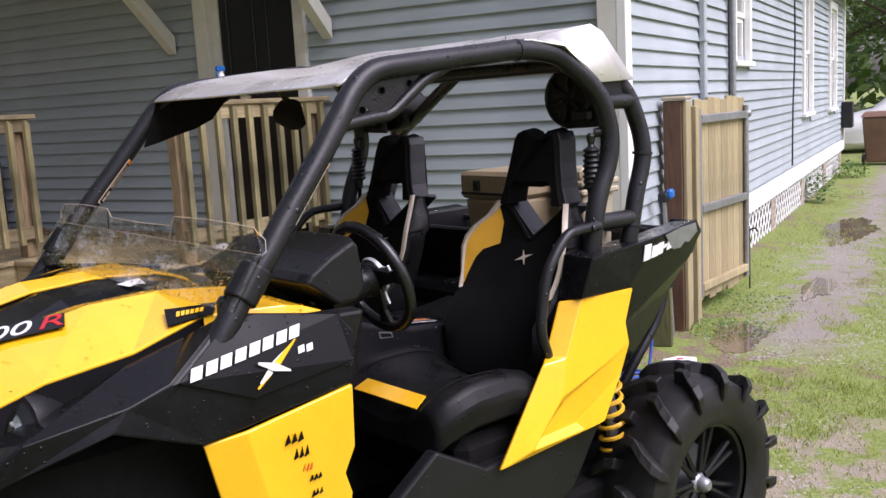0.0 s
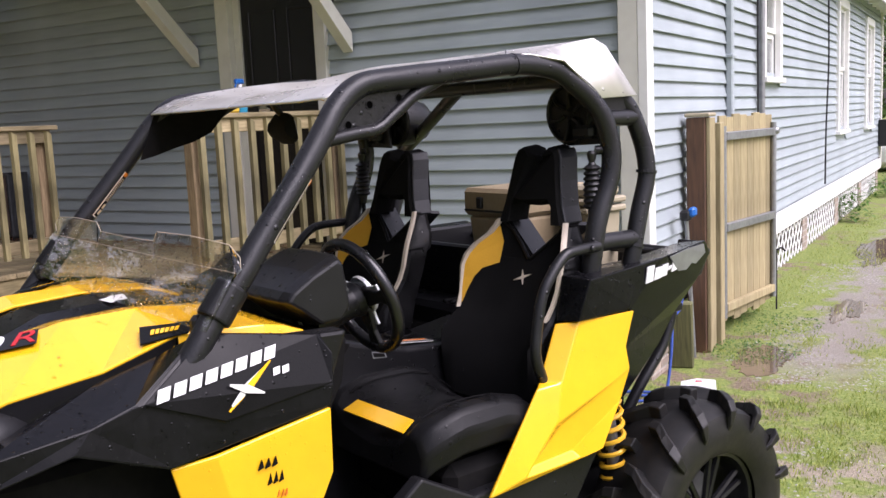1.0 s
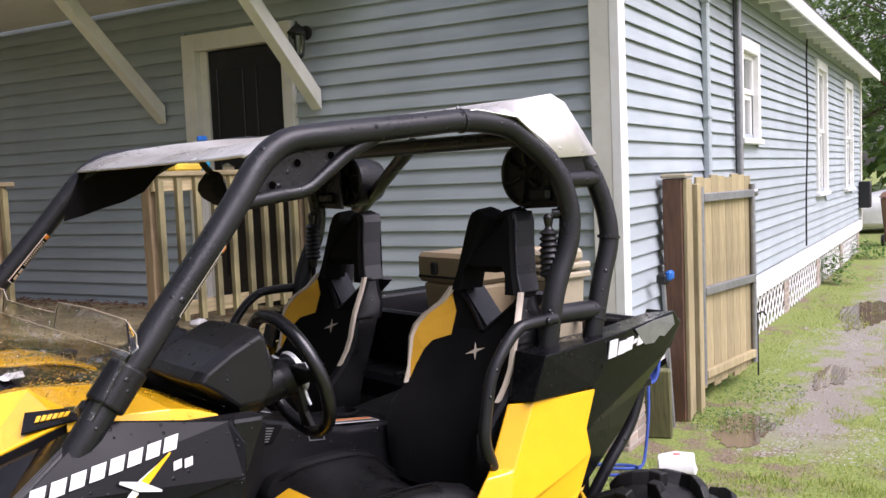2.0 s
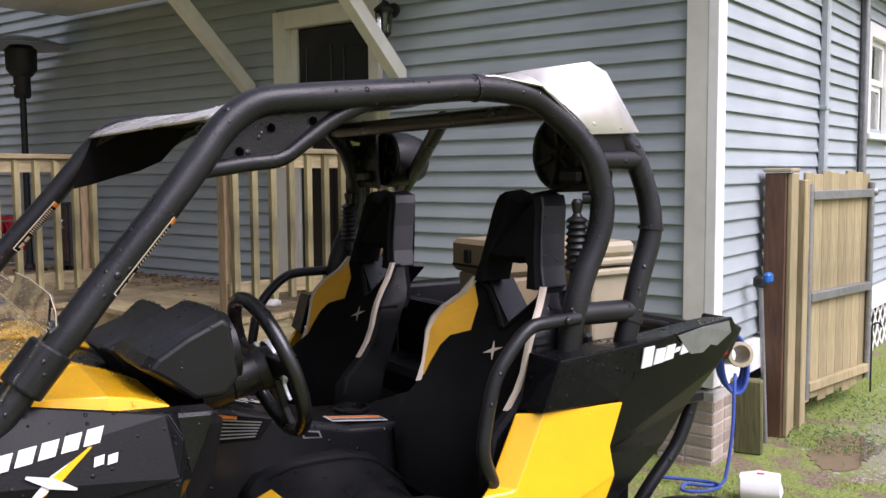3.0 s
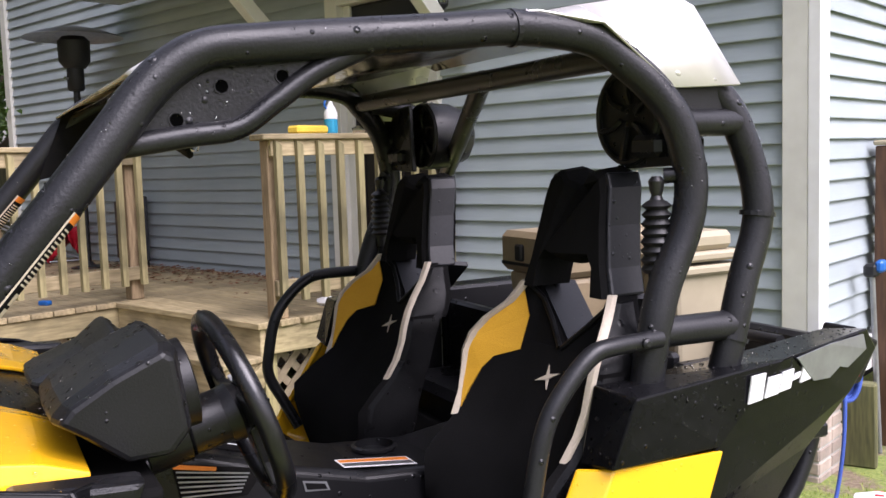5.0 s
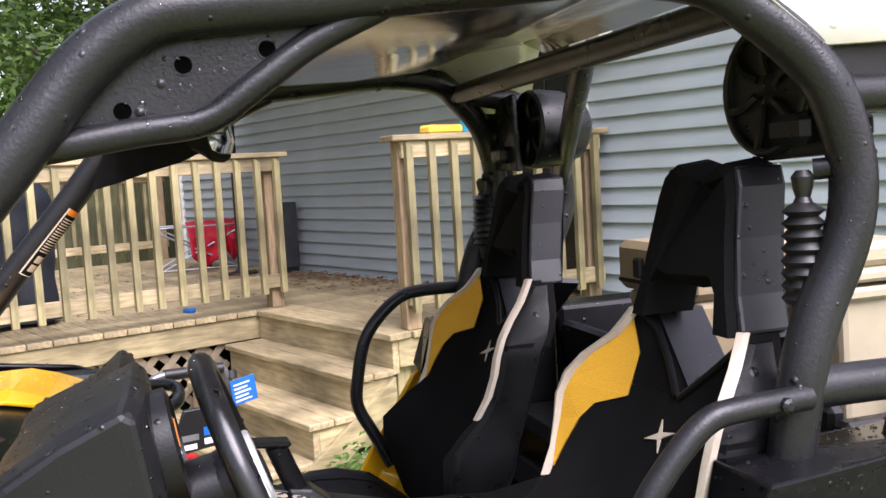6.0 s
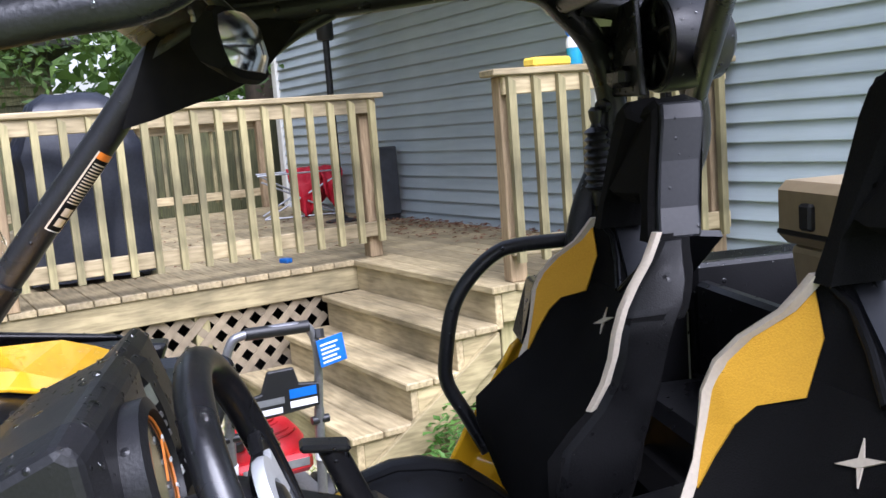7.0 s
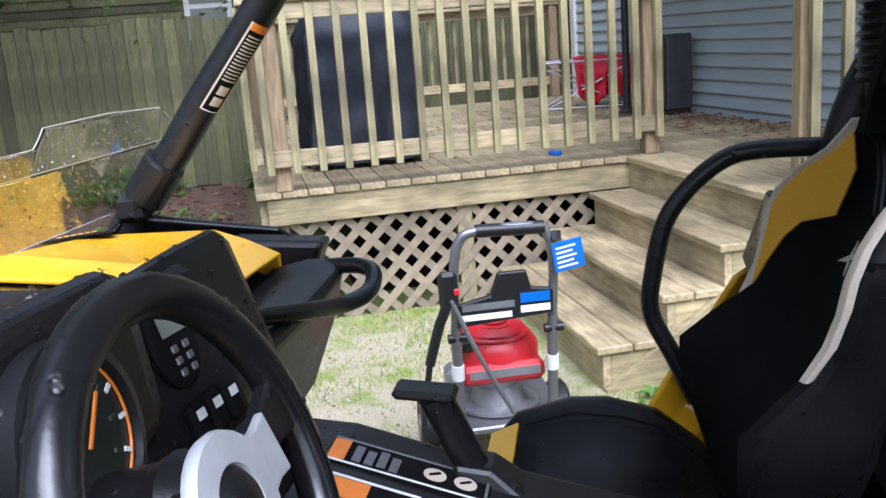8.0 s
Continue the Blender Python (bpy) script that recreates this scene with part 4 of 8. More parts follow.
def roll_cage():
    pair("cage_hoop", RAIL, 0.029, M_TUBE, buggy, "wet black cage tube")
    stay = [(-0.05, 0.56, 1.79), (-0.17, 0.575, 1.765), (-0.235, 0.60, 1.708), (-0.272, 0.617, 1.612), (-0.281, 0.628, 1.535), (-0.273, 0.630, 1.48), (-0.243, 0.630, 1.40), (-0.209, 0.630, 1.285), (-0.18, 0.62, 1.17)]
    part("rear_stay", tube(stay, 0.027, 14), M_TUBE, buggy, smooth=True)
    lean = [0.0, 0.008, 0.018, 0.030, 0.036, 0.036, 0.030, 0.020, 0.0]
    part("rear_stay", tube([(x - k, -y, z) for (x, y, z), k in zip(stay, lean)], 0.027, 14), M_TUBE, buggy, smooth=True)
    part("diagonal_brace", tube([(-0.055, 0.06, 1.800), (-0.300, -0.605, 1.580)], 0.022, 14, steps=1), M_TUBE, buggy, "black tube slanting across behind the seats", smooth=True)
    pair("cage_link", [(-0.112, 0.616, 1.677), (-0.255, 0.608, 1.677)], 0.024, M_TUBE, buggy, steps=1)
    pair("cage_link", [(-0.05, 0.625, 1.325), (-0.225, 0.630, 1.323)], 0.026, M_TUBE, buggy, steps=1)
    pair("gusset_tube", [(0.785, 0.545, 1.656), (0.692, 0.540, 1.670), (0.622, 0.540, 1.680), (0.567, 0.540, 1.716), (0.503, 0.540, 1.760), (0.425, 0.545, 1.797)], 0.016, M_TUBE, buggy)
    for y0 in (0.534, -0.538):
        plate = prism([(0.785, 1.660), (0.69, 1.669), (0.62, 1.682), (0.565, 1.718), (0.45, 1.790), (0.66, 1.783), (0.735, 1.735)], "y", y0, y0 + 0.004)
        part("gusset_plate", plate, M_TUBE, buggy, "black steel gusset with three holes")
        for hx, hz in ((0.705, 1.692), (0.641, 1.738), (0.553, 1.753)):
            ring = lathe([(0.0093, -0.004), (0.0110, -0.004), (0.0110, 0.0035), (0.0093, 0.0035)], 20, m=pose(hx, y0 + (0.002), hz, 90, 0, 0), caps=False)
            part("hole_rim", ring, M_TUBE, buggy)
            # the hole is a near-black disc; its shade is in the colour
            part("hole", lathe([(0.0094, -0.0030), (0.0094, 0.0030)], 20, m=pose(hx, y0 + 0.002, hz, 90, 0, 0)), M_HOLE, buggy)
    corner = prism([(0.810, 1.612), (0.755, 1.625), (0.688, 1.646), (0.625, 1.662), (0.561, 1.690), (0.482, 1.776), (0.60, 1.800), (0.70, 1.785), (0.752, 1.758)], "y", -0.526, -0.522)
    part("corner_plate", corner, M_DARK, buggy, "black plate in the corner of the cage")
    for x, z in ((-0.02, 1.79),):
        part("cross_tube", tube([(x, -0.55, z), (x, 0.55, z)], 0.022, 14, steps=1), M_TUBE, buggy, smooth=True)
    for s in (1, -1):
        for p, q, r in (((1.112, 0.596, 1.297), (1.058, 0.592, 1.363), 0.040),):
            part("pillar_clamp", tube([(p[0], s * p[1], p[2]), (q[0], s * q[1], q[2])], r, 10, steps=1), M_PLASTIC, buggy, "black windscreen clamp", bevel=0.006)
        part("clamp_foot", block((1.100, s * 0.572 - 0.016, 1.262), (1.150, s * 0.572 + 0.016, 1.310), 0.010), M_PLASTIC, buggy)
    # weld rings on the tubes
    for s in (1, -1):
        for c, d in (((-0.279, 0.629, 1.515), (0.012, 0, -0.09)), ((0.174, 0.55, 1.833), (0.1, 0.0, -0.008)), ((-0.213, 0.63, 1.30), (0.03, 0, -0.09))):
            c, d = Vector((c[0], s * c[1], c[2])), Vector((d[0], s * d[1], d[2])).normalized()
            part("tube_collar", tube([c - d * 0.004, c + d * 0.004], 0.031, 16, steps=1), M_TUBE, buggy)


roll_cage()


def pillar_label(s):
    """Long warning label on the driver-facing side of an A-pillar: a backing, an orange head and text lines as bars."""
    a, b = Vector((0.973, s * 0.5815, 1.457)), Vector((0.862, s * 0.569, 1.586))
    d = (b - a).normalized()
    out = Vector((-0.55, 0.55 if s < 0 else 0.25, -0.5))
    out = (out - d * out.dot(d)).normalized()
    side_v = d.cross(out)
    length = (b - a).length

    def patch(l0, l1, w0, w1, r):
        bm = bmesh.new()
        rows = []
        for l in (l0, l1):
            rows.append([bm.verts.new(a + d * (l * length) + r * (math.cos(t) * out + math.sin(t) * side_v)) for t in [w0 + (w1 - w0) * k / 6 for k in range(7)]])
        for k in range(6):
            bm.faces.new((rows[0][k], rows[0][k + 1], rows[1][k + 1], rows[1][k]))
        return bm
    lab = part("warning_label", patch(0, 1, -0.62, 0.62, 0.0296), M_DARK, buggy, "dark warning label with pale border")
    part("label_border", patch(0, 1, 0.55, 0.66, 0.0299), M_CREAM, lab)
    part("label_border", patch(0, 1, -0.66, -0.55, 0.0299), M_CREAM, lab)
    part("label_border", patch(0.0, 0.012, -0.62, 0.62, 0.0299), M_WHITE, lab)
    part("label_head", patch(0.92, 1.0, -0.62, 0.55, 0.0299), M_ORANGE, lab)
    for k in range(14):
        part("text_bar", patch(0.36 + k * 0.038, 0.375 + k * 0.038, -0.45, 0.42, 0.0299), M_CREAM, lab)
    for k in range(2):
        part("symbol", patch(0.07 + k * 0.13, 0.17 + k * 0.13, -0.3, 0.35, 0.0299), M_CREAM, lab)


pillar_label(1)
pillar_label(-1)


def roof():
    rows = [(0.766, 1.756), (0.758, 1.762), (0.735, 1.776), (0.68, 1.800), (0.6, 1.818), (0.45, 1.838), (0.3, 1.849), (0.15, 1.858), (0.03, 1.88), (-0.09, 1.900), (-0.17, 1.912), (-0.225, 1.890)]
    half = [0.515, 0.522, 0.528, 0.53, 0.53, 0.53, 0.53, 0.53, 0.53, 0.53, 0.53, 0.53]
    SAG = [(0.77, 0.0), (0.735, 0.004), (0.68, 0.012), (0.6, 0.022), (0.45, 0.036), (0.3, 0.042), (0.15, 0.034), (0.03, 0.008), (-0.3, 0.0)]

    def sag(x):
        for a, b in zip(SAG, SAG[1:]):
            if a[0] >= x >= b[0]:
                return a[1] + (b[1] - a[1]) * (a[0] - x) / (a[0] - b[0])
        return 0.0

    bm = bmesh.new()
    grid = []
    for (x, z), h in zip(rows, half):
        grid.append([bm.verts.new((x, h * k / 5, z - sag(x) * (1 - (k / 5) ** 4) + 0.003 * noise.noise((x * 5, k * 0.6, 8)))) for k in range(-5, 6)])
    for a, b in zip(grid, grid[1:]):
        for k in range(10):
            bm.faces.new((a[k], a[k + 1], b[k + 1], b[k]))
    # the down-turned side flaps at the back, and a narrow lip ahead of them
    for s, k in ((1, 10), (-1, 0)):
        low = []
        for i, ((x, z), h) in enumerate(zip(rows, half)):
            if i < 7:
                p = (x - 0.003, s * (h + 0.012), z - 0.003)
            else:
                p = {7: (0.13, s * 0.565, 1.862), 8: (0.025, s * 0.598, 1.842), 9: (-0.094, s * 0.626, 1.736), 10: (-0.16, s * 0.633, 1.738), 11: (-0.230, s * 0.638, 1.741)}[i]
            low.append(bm.verts.new(p))
        for i in range(len(rows) - 1):
            bm.faces.new((grid[i][k], low[i], low[i + 1], grid[i + 1][k]))
    part("roof", bm, M_ROOF, buggy, "pale dented sheet metal roof with turned-down rear corners", smooth=True, solid=0.004)
    bm = bmesh.new()
    under = []
    for (x, z), h in zip(rows[2:], half[2:]):
        under.append([bm.verts.new((x - 0.006, (h - 0.02) * k / 5, z - 0.010 - sag(x) * (1 - (k / 5) ** 4) + 0.002 * noise.noise((x * 6, k * 0.7, 3)))) for k in range(-5, 6)])
    for a, b in zip(under, under[1:]):
        for k in range(10):
            bm.faces.new((a[k], a[k + 1], b[k + 1], b[k]))
    part("roof_lining", bm, M_ALU, buggy, "bare aluminium underside of the roof", smooth=True, solid=0.002)
    for x, y, z in ((0.70, -0.1, 1.766), (0.66, -0.38, 1.776), (0.45, 0.3, 1.79), (0.02, 0.36, 1.884), (0.60, 0.40, 1.79)):
        part("roof_bolt", lathe([(0.004, -0.004), (0.004, 0.004), (0.0015, 0.006)], 8, m=pose(x, y, z)), M_STEEL, buggy)


roof()


def mirror():
    m = pose(0.583, 0.02, 1.692) @ pose(0, 0, 0, 0, 10, -14)
    part("mirror_arm", tube([(0.62, 0.02, 1.765), (0.61, 0.02, 1.75), (0.588, 0.02, 1.725)], 0.009, 10), M_PLASTIC, buggy, smooth=True)
    # a bowed chrome strip in a dark shell
    rings = []
    for k in range(13):
        y = -0.088 + 0.176 * k / 12
        bow = 0.022 * (1 - (y / 0.088) ** 2)
        h = 0.036 * (1 - 0.35 * abs(y / 0.088) ** 4)
        rings.append([m @ Vector(p) for p in ((0.004, y, -h), (-bow * 0.7, y, -h), (-bow - 0.004, y, -h * 0.5), (-bow - 0.004, y, h * 0.5), (-bow * 0.7, y, h), (0.004, y, h))])
    body = part("mirror", loft(rings), M_CHROME, buggy, "chrome panoramic mirror", smooth=True)
    rings = []
    for k in range(9):
        y = -0.096 + 0.192 * k / 8
        h = 0.043 * (1 - 0.3 * abs(y / 0.096) ** 4)
        rings.append([m @ Vector(p) for p in ((-0.004, y, -h), (0.004, y, -h - 0.003), (0.024, y, -h * 0.6), (0.030, y, 0), (0.024, y, h * 0.6), (0.004, y, h + 0.003), (-0.004, y, h))])
    part("mirror_shell", loft(rings), M_DARK, body, "black mirror shell", smooth=True)


mirror()


def windscreen():
    y = [-0.64, -0.595, -0.245, -0.215, 0.165, 0.195, 0.59, 0.637]
    top = [1.405, 1.452, 1.455, 1.430, 1.430, 1.455, 1.452, 1.405]
    bm = bmesh.new()
    rows = [[bm.verts.new((x, v, z if z else t)) for v, t in zip(y, top)] for x, z in ((1.058, None), (1.073, 1.395), (1.150, 1.285))]
    for a, b in zip(rows, rows[1:]):
        for k in range(7):
            bm.faces.new((a[k], a[k + 1], b[k + 1], b[k]))
    g = part("half_windscreen", bm, wet(M_ACRYL, 70, 0.9, 0.0), buggy, "clear low windscreen spotted with rain", solid=0.005)
    g.visible_shadow = False
    edge = [(1.058, a, t) for a, t in zip(y, top)]
    part("windscreen_edge", tube(edge, 0.0008, 6, steps=2), M_CREAM, buggy, "pale cut edge of the windscreen")
    # cream line painted along the fold, standing for the light it catches
    part("windscreen_edge", tube([(1.072, -0.64, 1.397), (1.072, 0.637, 1.397)], 0.0005, 6, steps=1), M_CREAM, buggy)


windscreen()


def bonnet():
    xs = [0.84, 0.90, 0.957, 1.147, 1.318, 1.505, 1.70, 1.90]
    za = [1.215, 1.240, 1.258, 1.276, 1.268, 1.230, 1.165, 1.045]
    zb = [1.219, 1.244, 1.264, 1.285, 1.282, 1.243, 1.178, 1.055]
    zc = [1.214, 1.238, 1.252, 1.258, 1.212, 1.190, 1.130, 1.020]
    ya = [0.22, 0.20, 0.180, 0.165, 0.155, 0.145, 0.15, 0.16]
    yc = [0.50, 0.51, 0.525, 0.49, 0.50, 0.50, 0.49, 0.46]
    n = len(xs)
    verts = []
    for i in range(n):
        verts += [(xs[i], ya[i], za[i]), (xs[i], 0.25, zb[i]), (xs[i], yc[i], zc[i]), (xs[i] + 0.005, yc[i] + 0.015, zc[i] - 0.05)]
    faces = []
    for i in range(n - 1):
        for k in range(3 if i < 3 else 2):
            a = i * 4 + k
            faces.append((a, a + 1, a + 5, a + 4))
    lamp_side = []
    for i in range(3, n):
        lamp_side += [(xs[i], yc[i] - 0.004, zc[i] - 0.006), (xs[i] + 0.03, yc[i] - 0.03, zc[i] - 0.20)]
    skin("lamp_surround", lamp_side, [(2 * i, 2 * i + 1, 2 * i + 3, 2 * i + 2) for i in range(n - 4)], M_PLASTIC, buggy, "dark surround of the headlight", 0.006, 0.002)
    skin("bonnet_panel", verts, faces, M_YELLOW, buggy, "glossy wet yellow bonnet", 0.008, 0.003)
    # dark middle of the bonnet with its raised scoop
    mid = bmesh.new()
    rows = []
    for i in range(n):
        rows.append([mid.verts.new((xs[i], y, za[i] - 0.012 + (0.018 if abs(y) < 0.08 and 1.0 < xs[i] < 1.4 else 0))) for y in (-ya[i] - 0.01, -0.075, 0.0, 0.075, ya[i] + 0.01)])
    for a, b in zip(rows, rows[1:]):
        for k in range(4):
            mid.faces.new((a[k], a[k + 1], b[k + 1], b[k]))
    part("bonnet_middle", mid, M_GLOSS, buggy, "black bonnet middle beaded with rain", solid=0.01)
    # dark pocket with bars of a maker's mark
    quad = [Vector(p) for p in ((1.198, 0.400, 1.270), (1.092, 0.455, 1.274), (1.128, 0.502, 1.262), (1.228, 0.480, 1.249))]
    skin("bonnet_pocket", [tuple(p) for p in quad], [(0, 1, 2, 3)], M_INSET, buggy, "dark recess in the bonnet with a yellow mark", thick=0.004, bevel=0.001)

    def in_pocket(u, v, s):
        p = (quad[0].lerp(quad[1], u)).lerp(quad[3].lerp(quad[2], u), v) + Vector((0, 0.001, 0.003))
        return (p.x, s * p.y, p.z)
    for s in (1, -1):
        bm = bmesh.new()
        for k in range(6):
            u = 0.20 + 0.095 * k
            sheet([in_pocket(u, 0.66, s), in_pocket(u + 0.07, 0.66, s), in_pocket(u + 0.085, 0.36, s), in_pocket(u + 0.015, 0.36, s)], [(0, 1, 2, 3)], bm)
        part("logo_bar", bm, M_YELLOW, buggy, solid=0.001)
    # model number on a dark plate on the near flank
    base, right, up = Vector((1.548, 0.258, 1.236)), Vector((-0.105, 0.041, 0.014)).normalized(), Vector((-0.03, -0.07, 0.017)).normalized()
    nrm = right.cross(up).normalized()
    up = nrm.cross(right)
    m = Matrix((right, up, nrm)).transposed().to_4x4()
    m.translation = base + nrm * 0.006
    plate = part("number_plate", block((-0.010, -0.010, -0.002), (0.168, 0.066, 0.0), m=m), M_GLOSS, buggy, "dark number decal")
    letters("number", "00", 0.070, M_WHITE, plate, m @ Matrix.Translation((0, 0, 0.0008)))
    letters("number", "R", 0.070, M_RED, plate, m @ Matrix.Translation((0.108, 0, 0.0008)))
    # sticker on the middle
    part("sticker", sheet([(1.17, 0.06, 1.285), (1.10, 0.04, 1.286), (1.11, 0.10, 1.283), (1.16, 0.11, 1.283)], [(0, 1, 2, 3)]), M_WHITE, buggy, solid=0.001)
    # nose, lamps and bumper
    skin("nose", [(1.90, 0.0, 1.04), (1.90, 0.46, 1.0), (1.97, 0.40, 0.82), (1.98, 0.0, 0.80), (1.85, 0.42, 0.62), (1.86, 0.0, 0.60)], [(0, 1, 2, 3), (3, 2, 4, 5)], M_PLASTIC, buggy)
    for s in (1, -1):
        h = part("headlight", lathe([(0.075, -0.06), (0.08, 0.0), (0.072, 0.02)], 24, m=pose(1.555, s * 0.465, 1.105, 0, 80, s * 30)), M_PLASTIC, buggy, smooth=True)
        part("lamp_glass", lathe([(0.066, 0.015), (0.05, 0.03), (0.02, 0.036)], 24, m=pose(1.555, s * 0.465, 1.105, 0, 80, s * 30)), M_GLASS, h, smooth=True)
        part("lamp_bezel", lathe([(0.04, 0.018), (0.02, 0.024), (0.018, 0.03)], 20, m=pose(1.555, s * 0.465, 1.105, 0, 80, s * 30)), M_CHROME, h, smooth=True)
    part("front_bumper", tube([(1.75, -0.42, 0.95), (2.02, -0.36, 0.92), (2.05, 0, 0.92), (2.02, 0.36, 0.92), (1.75, 0.42, 0.95)], 0.022, 12), M_TUBE, buggy, smooth=True)
    part("front_bumper", tube([(1.75, -0.36, 0.62), (1.98, -0.32, 0.60), (2.0, 0, 0.60), (1.98, 0.32, 0.60), (1.75, 0.36, 0.62)], 0.02, 12), M_TUBE, buggy, smooth=True)


bonnet()


def fenders():
    v = [(1.136, 0.585, 1.275), (0.876, 0.622, 1.232), (0.853, 0.650, 1.188), (0.866, 0.664, 1.118), (1.135, 0.664, 1.090), (1.309, 0.655, 1.168),
         (0.880, 0.668, 1.074), (1.257, 0.664, 1.026), (1.438, 0.664, 1.100), (1.398, 0.655, 1.145), (1.600, 0.655, 1.125), (1.203, 0.505, 1.222), (1.333, 0.505, 1.193), (1.479, 0.50, 1.135), (1.66, 0.50, 1.09), (0.83, 0.60, 1.10), (0.84, 0.58, 1.225),
         (1.78, 0.64, 1.02), (1.62, 0.655, 1.06)]
    skin("front_fender", v, [(0, 1, 2, 3, 4, 5), (4, 3, 6, 7), (5, 4, 7, 8, 9), (0, 5, 9, 12, 11), (12, 9, 10, 13), (9, 8, 18, 10), (13, 10, 14), (14, 10, 17), (10, 18, 17), (2, 1, 16, 15, 6, 3)], M_GLOSS, buggy, "wet black front fender")
    skin("fender_inset", [(1.126, 0.592, 1.271), (0.884, 0.628, 1.230), (0.862, 0.655, 1.188), (0.874, 0.668, 1.124), (1.133, 0.668, 1.097), (1.297, 0.660, 1.168)], [(0, 1, 2, 3, 4, 5)], M_INSET, buggy, "black fender inset with white lettering bars", thick=0.004, bevel=0.002)
    # letter bars and the crossed mark
    for s in (1, -1):
        bm = bmesh.new()
        for k in range(8):
            t = k / 7
            x, z = 1.262 - 0.250 * t, 1.180 + 0.034 * t
            y = 0.6665 - 0.024 * t
            w = 0.0135
            sheet([(x + w, s * (y + 0.005), z - 0.013), (x - w, s * (y + 0.003), z - 0.010), (x - w - 0.009, s * (y - 0.005), z + 0.016), (x + w - 0.009, s * (y - 0.003), z + 0.013)], [(0, 1, 2, 3)], bm)
        part("lettering_bar", bm, M_WHITE, buggy, solid=0.0014)
        for mt, p, q, w in ((M_YELLOW, (1.125, 0.672, 1.117), (1.015, 0.655, 1.202), 0.008), (M_WHITE, (1.118, 0.6735, 1.127), (1.030, 0.6565, 1.190), 0.010), (M_WHITE, (1.118, 0.669, 1.172), (1.042, 0.672, 1.140), 0.009)):
            p, q = Vector(p), Vector(q)
            d = (q - p).normalized()
            n = Vector((-d.z, 0, d.x)) * w
            ps = [p + n * 0.25, p - n * 0.25, (p + q) / 2 - n, q - n * 0.2, q + n * 0.2, (p + q) / 2 + n]
            part("cross_mark", sheet([(u.x, s * u.y, u.z) for u in ps], [(0, 1, 2, 3, 4, 5)]), mt, buggy, solid=0.0014)
        for k in range(2):
            x = 1.005 - 0.022 * k
            part("lettering_bar", sheet([(x + 0.008, s * 0.661, 1.168), (x - 0.008, s * 0.661, 1.171), (x - 0.011, s * 0.656, 1.186), (x + 0.005, s * 0.656, 1.183)], [(0, 1, 2, 3)]), M_WHITE, buggy, solid=0.0014)
    # yellow lower front panel
    v = [(1.252, 0.652, 1.020), (0.883, 0.6745, 1.070), (0.878, 0.6592, 0.915), (0.905, 0.6524, 0.855), (0.885, 0.646, 0.80), (0.90, 0.623, 0.60), (1.035, 0.623, 0.60), (1.160, 0.6715, 1.030), (1.135, 0.590, 0.60)]
    for panel in skin("lower_front_panel", v, [(0, 7, 6, 8), (7, 1, 2, 3, 4, 5, 6)], M_YELLOW, buggy, "yellow lower panel with sponsor decals", smooth=True):
        panel.modifiers["worn edge"].angle_limit = radians(8)
        panel.modifiers["worn edge"].harden_normals = True
    for s in (1, -1):
        for x, z, w, h, mt in ((1.045, 0.985, 0.05, 0.022, M_DARK), (1.025, 0.945, 0.042, 0.026, M_DARK), (1.01, 0.905, 0.026, 0.016, M_ORANGE), (0.99, 0.875, 0.034, 0.014, M_DARK), (0.985, 0.835, 0.034, 0.016, M_DARK)):
            y = 0.6735 - (1.03 - z) * 0.115
            bm = bmesh.new()
            for k in range(3):
                a = x + w / 2 - k * w / 3
                sheet([(a, s * y, z - h / 2), (a - w / 3.6, s * y, z - h / 2 + 0.004), (a - w / 5, s * (y + 0.001), z + h / 2)], [(0, 1, 2)], bm)
            part("decal_bar", bm, mt, buggy, solid=0.004)


fenders()


